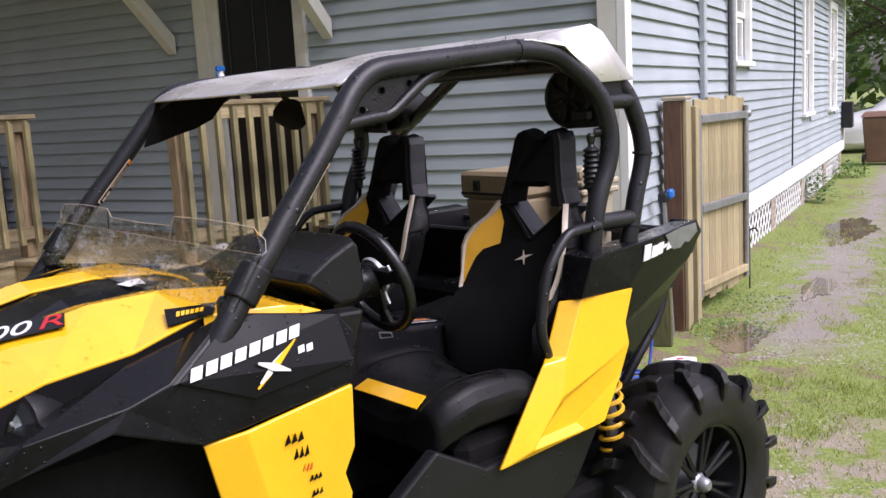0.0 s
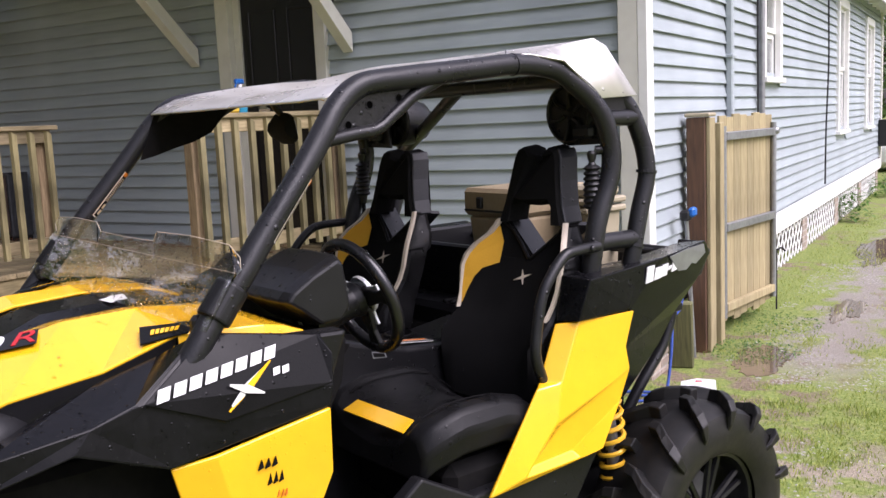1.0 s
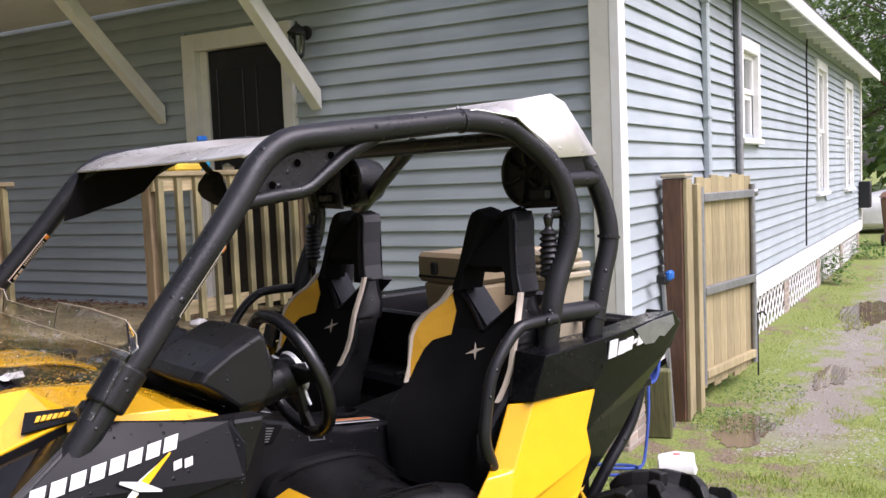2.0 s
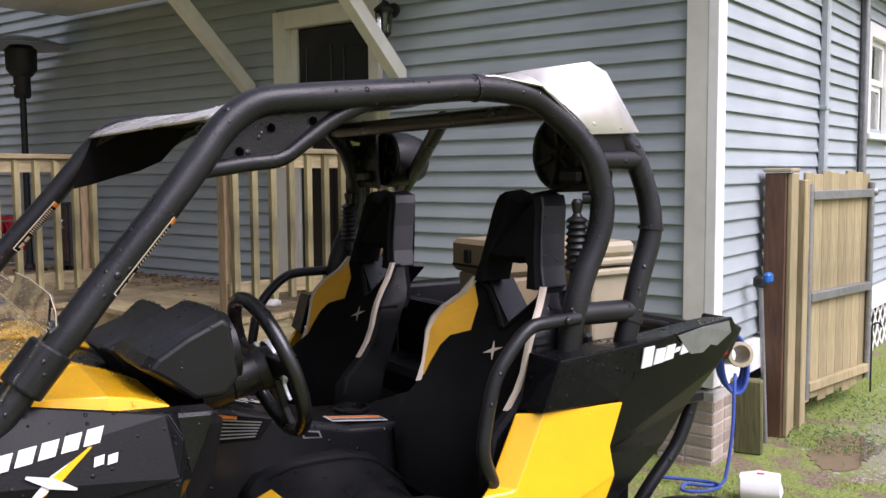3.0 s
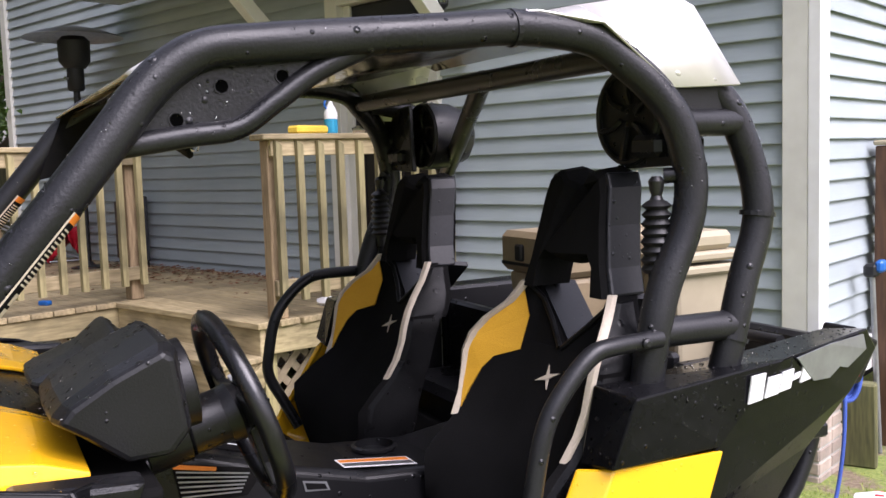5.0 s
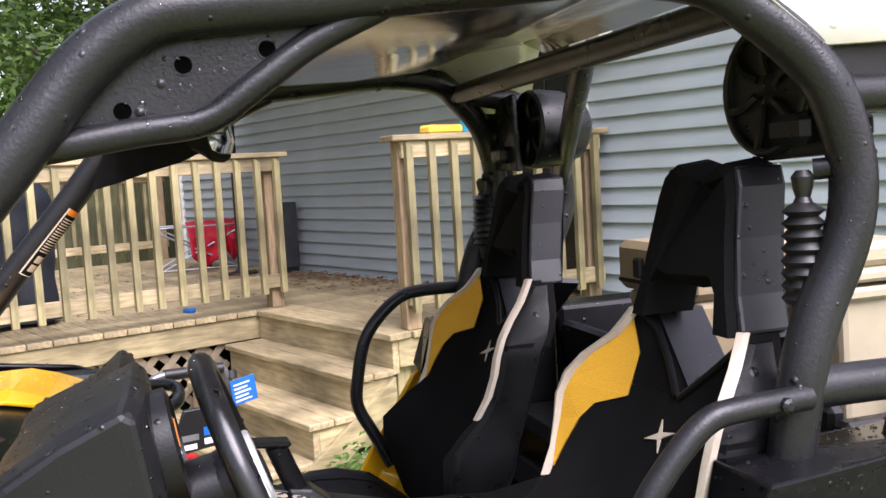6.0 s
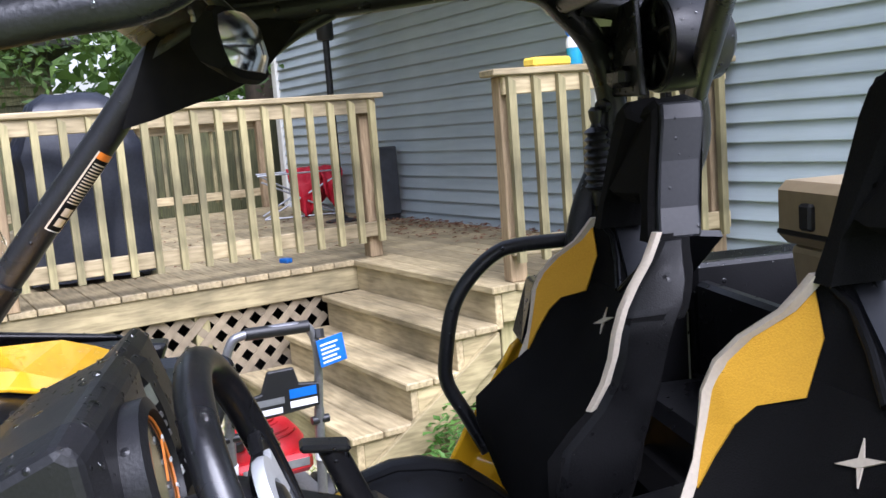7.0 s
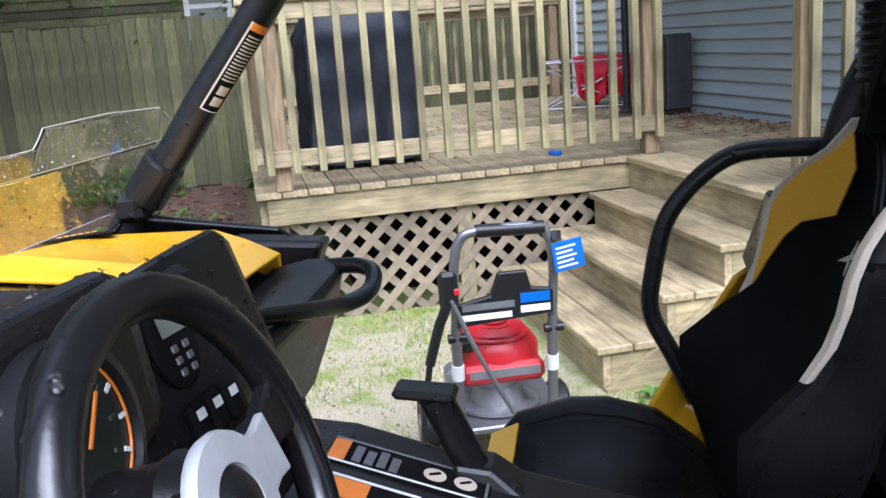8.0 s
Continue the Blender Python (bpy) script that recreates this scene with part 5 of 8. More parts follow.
def rear_body():
    v = [(0.053, 0.700, 1.243), (-0.30, 0.672, 1.258), (-0.60, 0.605, 1.270), (-0.645, 0.592, 1.222), (-0.545, 0.612, 1.150), (-0.129, 0.686, 1.129), (0.095, 0.690, 1.131), (0.064, 0.600, 1.247), (-0.30, 0.52, 1.235), (-0.60, 0.50, 1.255),
         (-0.073, 0.686, 1.010), (-0.10, 0.67, 0.86), (-0.36, 0.60, 0.968), (-0.44, 0.60, 1.054), (0.098, 0.606, 1.119)]
    skin("rear_fender", v, [(0, 6, 5, 1), (1, 5, 4, 2), (2, 4, 3), (7, 0, 1, 8), (8, 1, 2, 9), (5, 10, 11, 12, 13, 4), (0, 7, 14, 6), (9, 2, 3)], M_GLOSS, buggy, "wet black rear fender with white logo bars")

    def along(x, knots):
        for (a, p), (b, q) in zip(knots, knots[1:]):
            if a >= x >= b:
                return p + (q - p) * (a - x) / (a - b)
        return knots[-1][1]

    def flank(x, z, lift):
        zt, zb = along(x, ((0.053, 1.243), (-0.30, 1.258), (-0.60, 1.270))), along(x, ((0.10, 1.131), (-0.129, 1.129), (-0.545, 1.150)))
        yt, yb = along(x, ((0.053, 0.700), (-0.30, 0.672), (-0.60, 0.605))), along(x, ((0.10, 0.690), (-0.129, 0.686), (-0.545, 0.612)))
        return yb + (yt - yb) * (z - zb) / (zt - zb) + lift
    for s in (1, -1):
        for k, (a, b, lo, hi) in enumerate(((-0.200, -0.238, 1.193, 1.241), (-0.244, -0.281, 1.196, 1.232), (-0.287, -0.324, 1.198, 1.234), (-0.329, -0.349, 1.213, 1.224), (-0.355, -0.391, 1.204, 1.239), (-0.397, -0.452, 1.207, 1.243))):
            ps = [(a, lo), (b, lo + 0.002), (b - 0.006, hi + 0.001), (a - 0.008, hi)]
            part("logo_bar", sheet([(x, s * flank(x, z, 0.005), z) for x, z in ps], [(0, 1, 2, 3)]), M_WHITE, buggy, solid=0.003)
        ps = [(-0.335, 1.254), (-0.40, 1.200), (-0.455, 1.196), (-0.49, 1.212), (-0.52, 1.205), (-0.585, 1.232), (-0.575, 1.262), (-0.45, 1.262)]
        part("splash_decal", sheet([(x, s * flank(x, z, 0.003), z) for x, z in ps], [tuple(range(8))]), M_STEEL, buggy, "silver splash decal", solid=0.003)
    # a flange, a folded upper facet, a broad plane and a pressed scoop
    v = [(0.118, 0.622, 1.121), (0.080, 0.676, 1.127), (-0.138, 0.690, 1.124), (-0.100, 0.691, 1.030), (-0.118, 0.689, 0.958), (-0.078, 0.686, 0.870), (-0.008, 0.676, 0.738), (0.428, 0.674, 0.716), (0.236, 0.664, 0.965), (0.205, 0.640, 0.975),
         (-0.025, 0.694, 0.928), (0.196, 0.696, 0.866), (0.312, 0.690, 0.745), (0.095, 0.684, 0.742), (0.150, 0.668, 0.850), (0.272, 0.666, 0.758), (0.110, 0.664, 0.762), (0.160, 0.684, 0.972)]
    side_faces = [(0, 1, 17, 9), (1, 2, 17), (9, 17, 8), (17, 2, 3, 10, 11), (3, 4, 10), (8, 17, 11), (8, 11, 12, 7), (10, 14, 11), (11, 14, 15, 12), (10, 4, 5, 16, 14), (14, 16, 15), (12, 15, 16, 13), (5, 6, 13, 16), (7, 12, 13, 6)]
    for s in (1, -1):
        panel = part("side_panel", sheet([(x - (0 if s > 0 else {7: 0.080, 8: 0.028, 12: 0.055, 15: 0.040}.get(i, 0.0)), s * y, z) for i, (x, y, z) in enumerate(v)], side_faces), M_YELLOW, buggy, "yellow side panel with a pressed scoop", smooth=True, solid=0.012, bevel=0.005)
        panel.modifiers["worn edge"].angle_limit = radians(7)
        panel.modifiers["worn edge"].segments = 3
        panel.modifiers["worn edge"].harden_normals = True
    for s in (1, -1):
        for x, z in ((0.358, 0.752), (0.051, 0.752)):
            part("panel_bolt", lathe([(0.008, 0), (0.008, 0.004), (0.004, 0.006)], 10, m=pose(x, s * 0.672, z, -90 * s, 0, 0)), M_DARK, buggy)
        part("rocker", prism([(-0.03, 0.73), (0.45, 0.725), (0.62, 0.82), (0.92, 0.62), (0.92, 0.46), (0.30, 0.44), (0.10, 0.56)], "y", s * 0.60, s * 0.645), M_PLASTIC, buggy, "black plastic rocker panel", bevel=0.008)
        part("tail_light", block((-0.655, s * 0.515 - 0.05, 1.145), (-0.60, s * 0.515 + 0.04, 1.20), 0.012), M_LENS, buggy, "red tail light", smooth=True)
        part("tail_cap", prism([(-0.635, 1.262), (-0.71, 1.222), (-0.655, 1.14), (-0.575, 1.14)], "y", s * 0.47, s * 0.55), M_PLASTIC, buggy, bevel=0.006)
    pair("rear_bumper", [(-0.60, 0.45, 1.13), (-0.635, 0.45, 1.06), (-0.575, 0.45, 0.91), (-0.47, 0.44, 0.79), (-0.38, 0.42, 0.66)], 0.019, M_TUBE, buggy)
    part("rear_bumper", tube([(-0.63, -0.45, 1.05), (-0.66, 0, 1.05), (-0.63, 0.45, 1.05)], 0.019, 12), M_TUBE, buggy, smooth=True)
    # cargo bed
    part("bed_floor", block((-0.62, -0.50, 1.02), (-0.22, 0.50, 1.05), 0.005), M_PLASTIC, buggy, "black cargo bed")
    for y0, y1 in ((-0.50, -0.465), (0.465, 0.50)):
        part("bed_side", block((-0.60, y0, 1.05), (-0.22, y1, 1.225 if y0 > 0 else 1.272), 0.008), M_PLASTIC, buggy)
    part("bed_front", block((-0.25, -0.465, 1.05), (-0.22, 0.465, 1.24), 0.008), M_PLASTIC, buggy)
    part("tailgate", block((-0.635, -0.465, 1.05), (-0.60, 0.465, 1.235), 0.01), M_PLASTIC, buggy)
    part("bed_crossbar", tube([(-0.52, -0.46, 1.23), (-0.52, 0.46, 1.23)], 0.013, 10, steps=1), M_TUBE, buggy, smooth=True)
    # black liners round the engine behind the seats
    part("engine_cover", block((-0.225, -0.46, 0.80), (-0.06, 0.46, 1.055), 0.02), M_PLASTIC, buggy, "black cover over the engine behind the seats")
    for k in range(5):
        part("cover_rib", block((-0.21, -0.13 + 0.042 * k, 1.055), (-0.08, -0.112 + 0.042 * k, 1.068), 0.004), M_PLASTIC, buggy)
    for s in (1, -1):
        part("inner_liner", block((-0.225, s * 0.515 - 0.012, 0.80), (0.01, s * 0.515 + 0.012, 1.225), 0.008), M_PLASTIC, buggy)
    # floor pan and tunnel under it all
    part("floor_pan", block((-0.70, -0.58, 0.42), (1.75, 0.58, 0.50), 0.02), M_DARK, buggy)
    part("engine_bay", block((-0.50, -0.36, 0.50), (0.0, 0.36, 0.98), 0.03), M_DARK, buggy)
    part("front_frame", block((1.15, -0.36, 0.50), (1.85, 0.36, 1.0), 0.04), M_DARK, buggy)
    # panel added so that the space under the fender stays dark
    for s in (1, -1):
        part("wheel_well", block((1.02, s * 0.50 - 0.03, 0.50), (1.95, s * 0.50 + 0.03, 1.04), 0.02), M_DARK, buggy, "black wheel well liner added to darken the space under the fender")
    part("firewall", block((0.95, -0.60, 0.50), (1.0, 0.60, 1.18), 0.01), M_DARK, buggy)


rear_body()


def wheel(x, y, z, r, w, s):
    hub = pose(x, y, z, -90 * s, 0, 0)
    t = part("wheel", lathe([(r * 0.50, -w * 0.34), (r * 0.53, -w * 0.36), (r * 0.53, w * 0.36), (r * 0.50, w * 0.34), (r * 0.47, w * 0.1), (r * 0.46, -w * 0.3)], 36, m=hub, caps=False), M_RIM, buggy, "black alloy wheel with mud tyre", smooth=True)
    prof = [(r * 0.53, -w * 0.40), (r * 0.60, -w * 0.47), (r * 0.74, -w * 0.5), (r * 0.86, -w * 0.44), (r * 0.90, -w * 0.30), (r * 0.905, 0), (r * 0.90, w * 0.30), (r * 0.86, w * 0.44), (r * 0.74, w * 0.5), (r * 0.60, w * 0.47), (r * 0.53, w * 0.40)]
    bm = lathe(prof, 48, m=hub, caps=False)
    n, lugs = 15, []
    for k in range(n):
        for sd in (1, -1):
            a = 2 * math.pi * (k + (0.5 if sd > 0 else 0)) / n
            lug = bmesh.new()
            # a tall bar from the middle to the shoulder, swept back, widening down the sidewall
            rings = []
            for u, sweep, hi, wd in ((0.02, 0.0, 1.0, 0.055), (0.16, 0.02, 1.01, 0.05), (0.30, 0.10, 1.0, 0.055), (0.44, 0.16, 0.97, 0.06), (0.53, 0.20, 0.90, 0.05), (0.53, 0.22, 0.78, 0.03)):
                ring = []
                base = 0.88 if u < 0.45 else (0.82 if hi > 0.85 else 0.72)
                for da, rr in ((-wd, base), (-wd * 0.8, hi), (wd * 0.8, hi), (wd, base)):
                    q = a + sweep + da
                    uu = min(u, 0.49) if rr == base else u
                    ring.append(hub @ Vector((r * rr * math.cos(q), r * rr * math.sin(q), sd * w * uu)))
                rings.append(ring)
            lugs.append(loft(rings, lug))
    part("tyre", bm, M_RUBBER, t, "muddy black rubber tyre with tall lugs", smooth=True)
    for lug in lugs:
        part("tread_lug", lug, M_RUBBER, t, bevel=0.004)
    face = w * 0.16
    for k in range(7):
        a = 2 * math.pi * k / 7
        bm = bmesh.new()
        for da in (-0.13, 0.13):
            c0, c1 = a + da * 1.3, a + da * 0.9
            p, q = Vector((r * 0.10 * math.cos(c0), r * 0.10 * math.sin(c0), face + 0.012)), Vector((r * 0.49 * math.cos(c1), r * 0.49 * math.sin(c1), face + 0.02))
            tube([hub @ p, hub @ q], r * 0.028, 6, bm, steps=1)
        part("spoke", bm, M_RIM, t)
    part("hub_cap", lathe([(r * 0.13, face - 0.05), (r * 0.13, face + 0.01), (r * 0.085, face + 0.022), (r * 0.08, face + 0.045), (r * 0.05, face + 0.055)], 24, m=hub @ Matrix.Diagonal((0.75, 0.75, 1, 1))), M_STEEL, t, smooth=True)
    part("brake_disc", lathe([(r * 0.33, -0.02), (r * 0.33, -0.01), (r * 0.1, -0.01)], 32, m=hub), M_GREY, t)
    return t


for wx, wy, wz, wr in ((-0.46, 0.635, 0.405, 0.395), (1.70, 0.62, 0.395, 0.385)):
    for s in (1, -1):
        wheel(wx, s * wy, wz, wr, 0.27, s)


def suspension():
    for s in (1, -1):
        for x, top, foot in ((-0.20, (-0.15, 0.55, 0.95), (-0.20, 0.56, 0.50)), (1.5, (1.45, 0.36, 1.0), (1.55, 0.46, 0.52))):
            a, b = Vector((top[0], s * top[1], top[2])), Vector((foot[0], s * foot[1], foot[2]))
            d = (b - a).normalized()
            u = d.orthogonal().normalized()
            v = d.cross(u)
            coil = []
            for k in range(97):
                q = 2 * math.pi * k / 12
                coil.append(a + d * (0.08 + 0.0032 * k) + 0.042 * (math.cos(q) * u + math.sin(q) * v))
            shock = part("shock_absorber", tube([a, b], 0.022, 10, steps=1), M_GREY, buggy, smooth=True)
            part("coil_spring", tube(coil, 0.0075, 6, steps=1), M_SPRING, shock, "yellow coil spring", smooth=True)
        for x0, x1 in ((-0.55, -0.46), (-0.30, -0.42), (1.55, 1.68), (1.85, 1.72)):
            part("suspension_arm", tube([(x0, s * 0.30, 0.48), (x1, s * 0.54, 0.42)], 0.018, 10, steps=1), M_TUBE, buggy, smooth=True)


suspension()


# front of the backrest: height, middle, how far the side stands ahead of it, half width
BACK = [(0.86, 0.175, 0.0, 0.20), (0.95, 0.160, 0.025, 0.222), (1.0, 0.135, 0.05, 0.226), (1.045, 0.112, 0.072, 0.226), (1.09, 0.080, 0.062, 0.222), (1.13, 0.050, 0.045, 0.218),
        (1.20, 0.016, 0.060, 0.234), (1.262, -0.022, 0.088, 0.237), (1.32, -0.048, 0.075, 0.212), (1.40, -0.064, 0.05, 0.192)]


def back_at(z):
    for a, b in zip(BACK, BACK[1:]):
        if a[0] <= z <= b[0]:
            f = (z - a[0]) / (b[0] - a[0])
            return [p + (q - p) * f for p, q in zip(a[1:], b[1:])]
    return list(BACK[0][1:] if z < 1 else BACK[-1][1:])


def front_x(z, y):
    mid, ahead, half = back_at(z)
    f = max(0.0, min(1.0, (abs(y) - 0.125) / (half - 0.125)))
    return mid + ahead * f


def rear_drop(x):
    """How far the cushion's top falls towards the backrest."""
    for (a, p), (b, q) in zip(CUSHION_FALL, CUSHION_FALL[1:]):
        if a <= x <= b:
            return p + (q - p) * (x - a) / (b - a)
    return CUSHION_FALL[0][1] if x < 0.3 else 0.0


CUSHION_FALL = [(0.06, 0.17), (0.146, 0.115), (0.20, 0.060), (0.25, 0.022), (0.33, 0.0)]


def seat(sy, front, fwd=0.0, low=0.0):
    st = part("seat", block((0.02, sy - 0.22, 0.62), (front - 0.09, sy + 0.22, 0.80), 0.03), M_DARK, buggy, "black bucket seat with yellow wings and cream piping")
    # cushion: a rounded pad with raised side bolsters
    rings = []
    for x, k in ((0.06, 0.9), (0.13, 1.0), (0.19, 1.0), (0.25, 1.0), (0.33, 1.0), (front - 0.125, 1.0), (front - 0.035, 0.97), (front, 0.88)):
        drop = (x - front + 0.1) * 0.35 if x > front - 0.1 else rear_drop(x)
        ring = []
        for yy, zz in ((-0.25, 0.835), (-0.27, 0.905), (-0.245, 0.955), (-0.20, 0.965), (-0.14, 0.925), (0.0, 0.905), (0.14, 0.925), (0.20, 0.965), (0.245, 0.955), (0.27, 0.905), (0.25, 0.835)):
            ring.append((x, sy + yy * k, zz - drop - (0.02 if k < 0.95 else 0)))
        rings.append(ring)
    if sy < 0:
        rings = [[(x, y, z - 0.03) for x, y, z in ring] for ring in rings]
    cushion = part("seat_cushion", loft(rings), M_VINYL, st, smooth=True, bevel=0.012)
    for q in (1, -1):
        part("cushion_seam", tube([(x, sy + q * 0.168, 0.953 - rear_drop(x) - (0.018 if x > front - 0.1 else 0.0) - (0.03 if sy < 0 else 0.0)) for x in (0.14, 0.25, 0.36, front - 0.12, front - 0.05)], 0.0022, 5, steps=2), M_FABRIC, cushion)
    part("cushion_trim", sheet([(front - 0.001, sy - 0.13, 0.905), (front - 0.045, sy - 0.12, 0.927), (front - 0.045, sy + 0.14, 0.927), (front - 0.001, sy + 0.15, 0.905)], [(0, 1, 2, 3)]), M_YELLOW, st, "yellow strip on the front of the cushion", solid=0.004)
    # backrest with bulging side bolsters
    rings = []
    for z, mid, ahead, half in BACK[:8]:
        dp = 0.12 - 0.085 * max(0.0, min(1.0, (z - 0.98) / 0.26))
        ring = [(mid - dp, sy - half * 0.82, z), (mid + ahead * 0.1, sy - half * 1.0, z), (mid + ahead * 0.75, sy - half * 1.01, z), (mid + ahead, sy - half * 0.93, z), (mid + ahead * 0.5, sy - 0.165, z), (mid + ahead * 0.05, sy - 0.12, z), (mid, sy, z)]
        ring += [(x, 2 * sy - y, zz) for x, y, zz in ring[-2::-1]]
        rings.append(ring)
    back = part("backrest", loft(rings), M_FABRIC, st, smooth=True)
    for q in (1, -1):
        part("backrest_seam", tube([(front_x(z, 0.125) + 0.002, sy + q * 0.127, z) for z in (0.93, 1.0, 1.07, 1.13, 1.2, 1.25)], 0.002, 5, steps=2), M_VINYL, back)
        # shoulders either side of the V notch
        rings = []
        for z, y0, y1 in ((1.250, 0.004, 0.229), (1.266, 0.008, 0.227), (1.29, 0.037, 0.217), (1.32, 0.077, 0.192), (1.35, 0.116, 0.168), (1.376, 0.146, 0.156)):
            ys = [y0 + (y1 - y0) * k / 6 for k in range(7)]
            rings.append([(front_x(z, y), sy + q * y, z) for y in ys] + [(back_at(z)[0] - 0.035, sy + q * y * 0.97, z) for y in ys[::-1]])
        part("shoulder", loft(rings), M_FABRIC, st, smooth=True)
        part("notch_piping", tube([(front_x(z, y) + 0.002, sy + q * y, z) for y, z in ((0.152, 1.378), (0.111, 1.346), (0.061, 1.308), (0.004, 1.264))], 0.006, 8, steps=1), M_VINYL, st, smooth=True)
        if q < 0:
            wing = [(1.374, 0.150), (1.340, 0.168), (1.30, 0.205), (1.26, 0.222), (1.20, 0.219), (1.128, 0.202), (1.165, 0.196), (1.205, 0.185), (1.230, 0.168), (1.246, 0.124), (1.31, 0.130)]
            part("wing_cover", sheet([(front_x(z, y) + 0.013, sy + q * y, z) for z, y in wing], [(0, 1, 2, 10), (10, 2, 3, 9), (3, 4, 7, 8), (3, 8, 9), (4, 5, 6, 7)]), M_SEATYEL, st, "yellow fabric wing", solid=0.004)
        edge = [(front_x(z, y) + 0.002, sy + q * (y + 0.006), z) for z, y in ((1.380, 0.148), (1.362, 0.157), (1.338, 0.170), (1.305, 0.202), (1.275, 0.219), (1.24, 0.225), (1.20, 0.221), (1.16, 0.212), (1.115, 0.202))]
        rings = []
        for x, y, z in edge:
            w = (0.0035 if q > 0 else 0.0055) + (0.002 if q > 0 else 0.012) * max(0.0, min(1.0, (z - 1.15) / 0.2))
            lift = 0.010 if q > 0 else 0.019
            rings.append([(x + 0.004, y - q * (w + 0.002), z), (x + lift, y - q * w, z), (x + lift, y - q * 0.004, z), (x + lift - 0.005, y + q * 0.005, z), (x - 0.004, y + q * 0.006, z)])
        part("piping", loft(rings), M_CREAM, st, "cream edge band", smooth=True)
        # vinyl flank behind the piping
        rings = []
        for z in (0.95, 1.0, 1.06, 1.115, 1.16, 1.20, 1.24, 1.275, 1.305, 1.338, 1.366):
            mid, ahead, wide = back_at(z)
            y = wide * 1.012 if z < 1.21 else (wide if z < 1.25 else {1.275: 0.229, 1.305: 0.212, 1.338: 0.181, 1.366: 0.166}[z])
            fx = front_x(z, y) - 0.008
            deep = 0.09 - 0.075 * max(0.0, min(1.0, (z - 0.98) / 0.26))
            rings.append([(fx, sy + q * (y - 0.004), z), (fx - 0.012, sy + q * (y + 0.006), z), (mid - deep, sy + q * (y + 0.002), z), (mid - deep - 0.01, sy + q * (y - 0.02), z), (fx - 0.02, sy + q * (y - 0.02), z)])
        part("side_bolster", loft(rings), M_VINYL, st, "wet black vinyl flank of the seat", smooth=True)
        # grey plastic arms of the V
        a, b = Vector((-0.066, sy + q * 0.150, 1.376)), Vector((-0.043, sy + q * 0.006, 1.266))
        n = Vector((0, q * (a.z - b.z), q * -(a.y - b.y))).normalized() * 0.006
        dv = Vector((-0.085, 0, -0.01))
        part("v_arm", loft([[a + n, b + n, b + n + dv, a + n + dv], [a - n, b - n, b - n + dv, a - n + dv]]), M_SHELL, st, "grey plastic arm of the V opening")
        # side shell of the headrest
        ps = [(0.142, 1.376), (0.122, 1.43), (0.106, 1.50), (0.097, 1.565), (0.082, 1.594), (0.094, 1.596), (0.109, 1.568), (0.118, 1.50), (0.136, 1.425), (0.158, 1.376)]
        rings = [[(fwd - 0.064 - (z - 1.375) * 0.17 - dx, sy + q * y, z - low) for y, z in ps] for dx in (0.004, 0.080)]
        part("headrest_shell", loft(rings), M_SHELL, st, "grey plastic headrest side shell", bevel=0.006)
    # headrest: two lobes over a split, an arch below
    half = [(0.022, 1.574), (0.036, 1.586), (0.050, 1.600), (0.068, 1.603), (0.088, 1.594), (0.101, 1.565), (0.110, 1.50), (0.126, 1.43), (0.148, 1.372), (0.108, 1.372), (0.100, 1.425), (0.080, 1.448), (0.056, 1.442), (0.032, 1.426)]
    ps = [(-y, z) for y, z in half[::-1]] + half
    rings = [[(fwd - 0.060 - (z - 1.375) * 0.17 - dx - (0.022 if abs(y) < 0.034 else 0), sy + y * k, z - low + (up if z > 1.55 else 0)) for y, z in ps] for dx, k, up in ((-0.004, 0.96, -0.012), (0.008, 1.0, -0.002), (0.060, 1.0, 0.004), (0.085, 0.96, -0.006))]
    part("headrest", loft(rings), M_FABRIC, st, "black fabric headrest")
    # crossed mark stitched on the backrest
    for u, v, w in (((-0.036, -0.011), (0.036, 0.012), 0.005), ((-0.012, 0.021), (0.013, -0.020), 0.005)):
        p, q2 = Vector(u), Vector(v)
        d = (q2 - p).normalized()
        n = Vector((-d.y, d.x)) * w
        ps = [p, (p + q2) / 2 - n, q2, (p + q2) / 2 + n]
        part("stitched_mark", sheet([(front_x(1.212 + c.y, 0) + 0.004, sy + c.x, 1.212 + c.y) for c in ps], [(0, 1, 2, 3)]), M_CREAM, st, solid=0.002)
    # the back is slimmer than the cushion
    slim = Matrix.Translation((0, sy, 0)) @ Matrix.Diagonal((1, 0.91, 1, 1)) @ Matrix.Translation((0, -sy, 0))
    for ob in st.children:
        if not ob.name.startswith("cushion") and not ob.name.startswith("seat_cushion"):
            for o in (ob, *ob.children):
                o.data.transform(slim)
    # the outer bolster of the passenger's seat bulges ahead at the hip
    for ob in st.children if sy < 0 else ():
        if ob.name.startswith("backrest") or ob.name.startswith("side_bolster"):
            for v in ob.data.vertices:
                if v.co.y < sy - 0.08 and v.co.z < 1.16:
                    v.co.x += 0.036 * max(0.0, 1 - abs(v.co.z - 1.02) / 0.14)
    return st


seat(0.385, 0.595, 0.035)
seat(-0.348, 0.515, 0.03, 0.010)


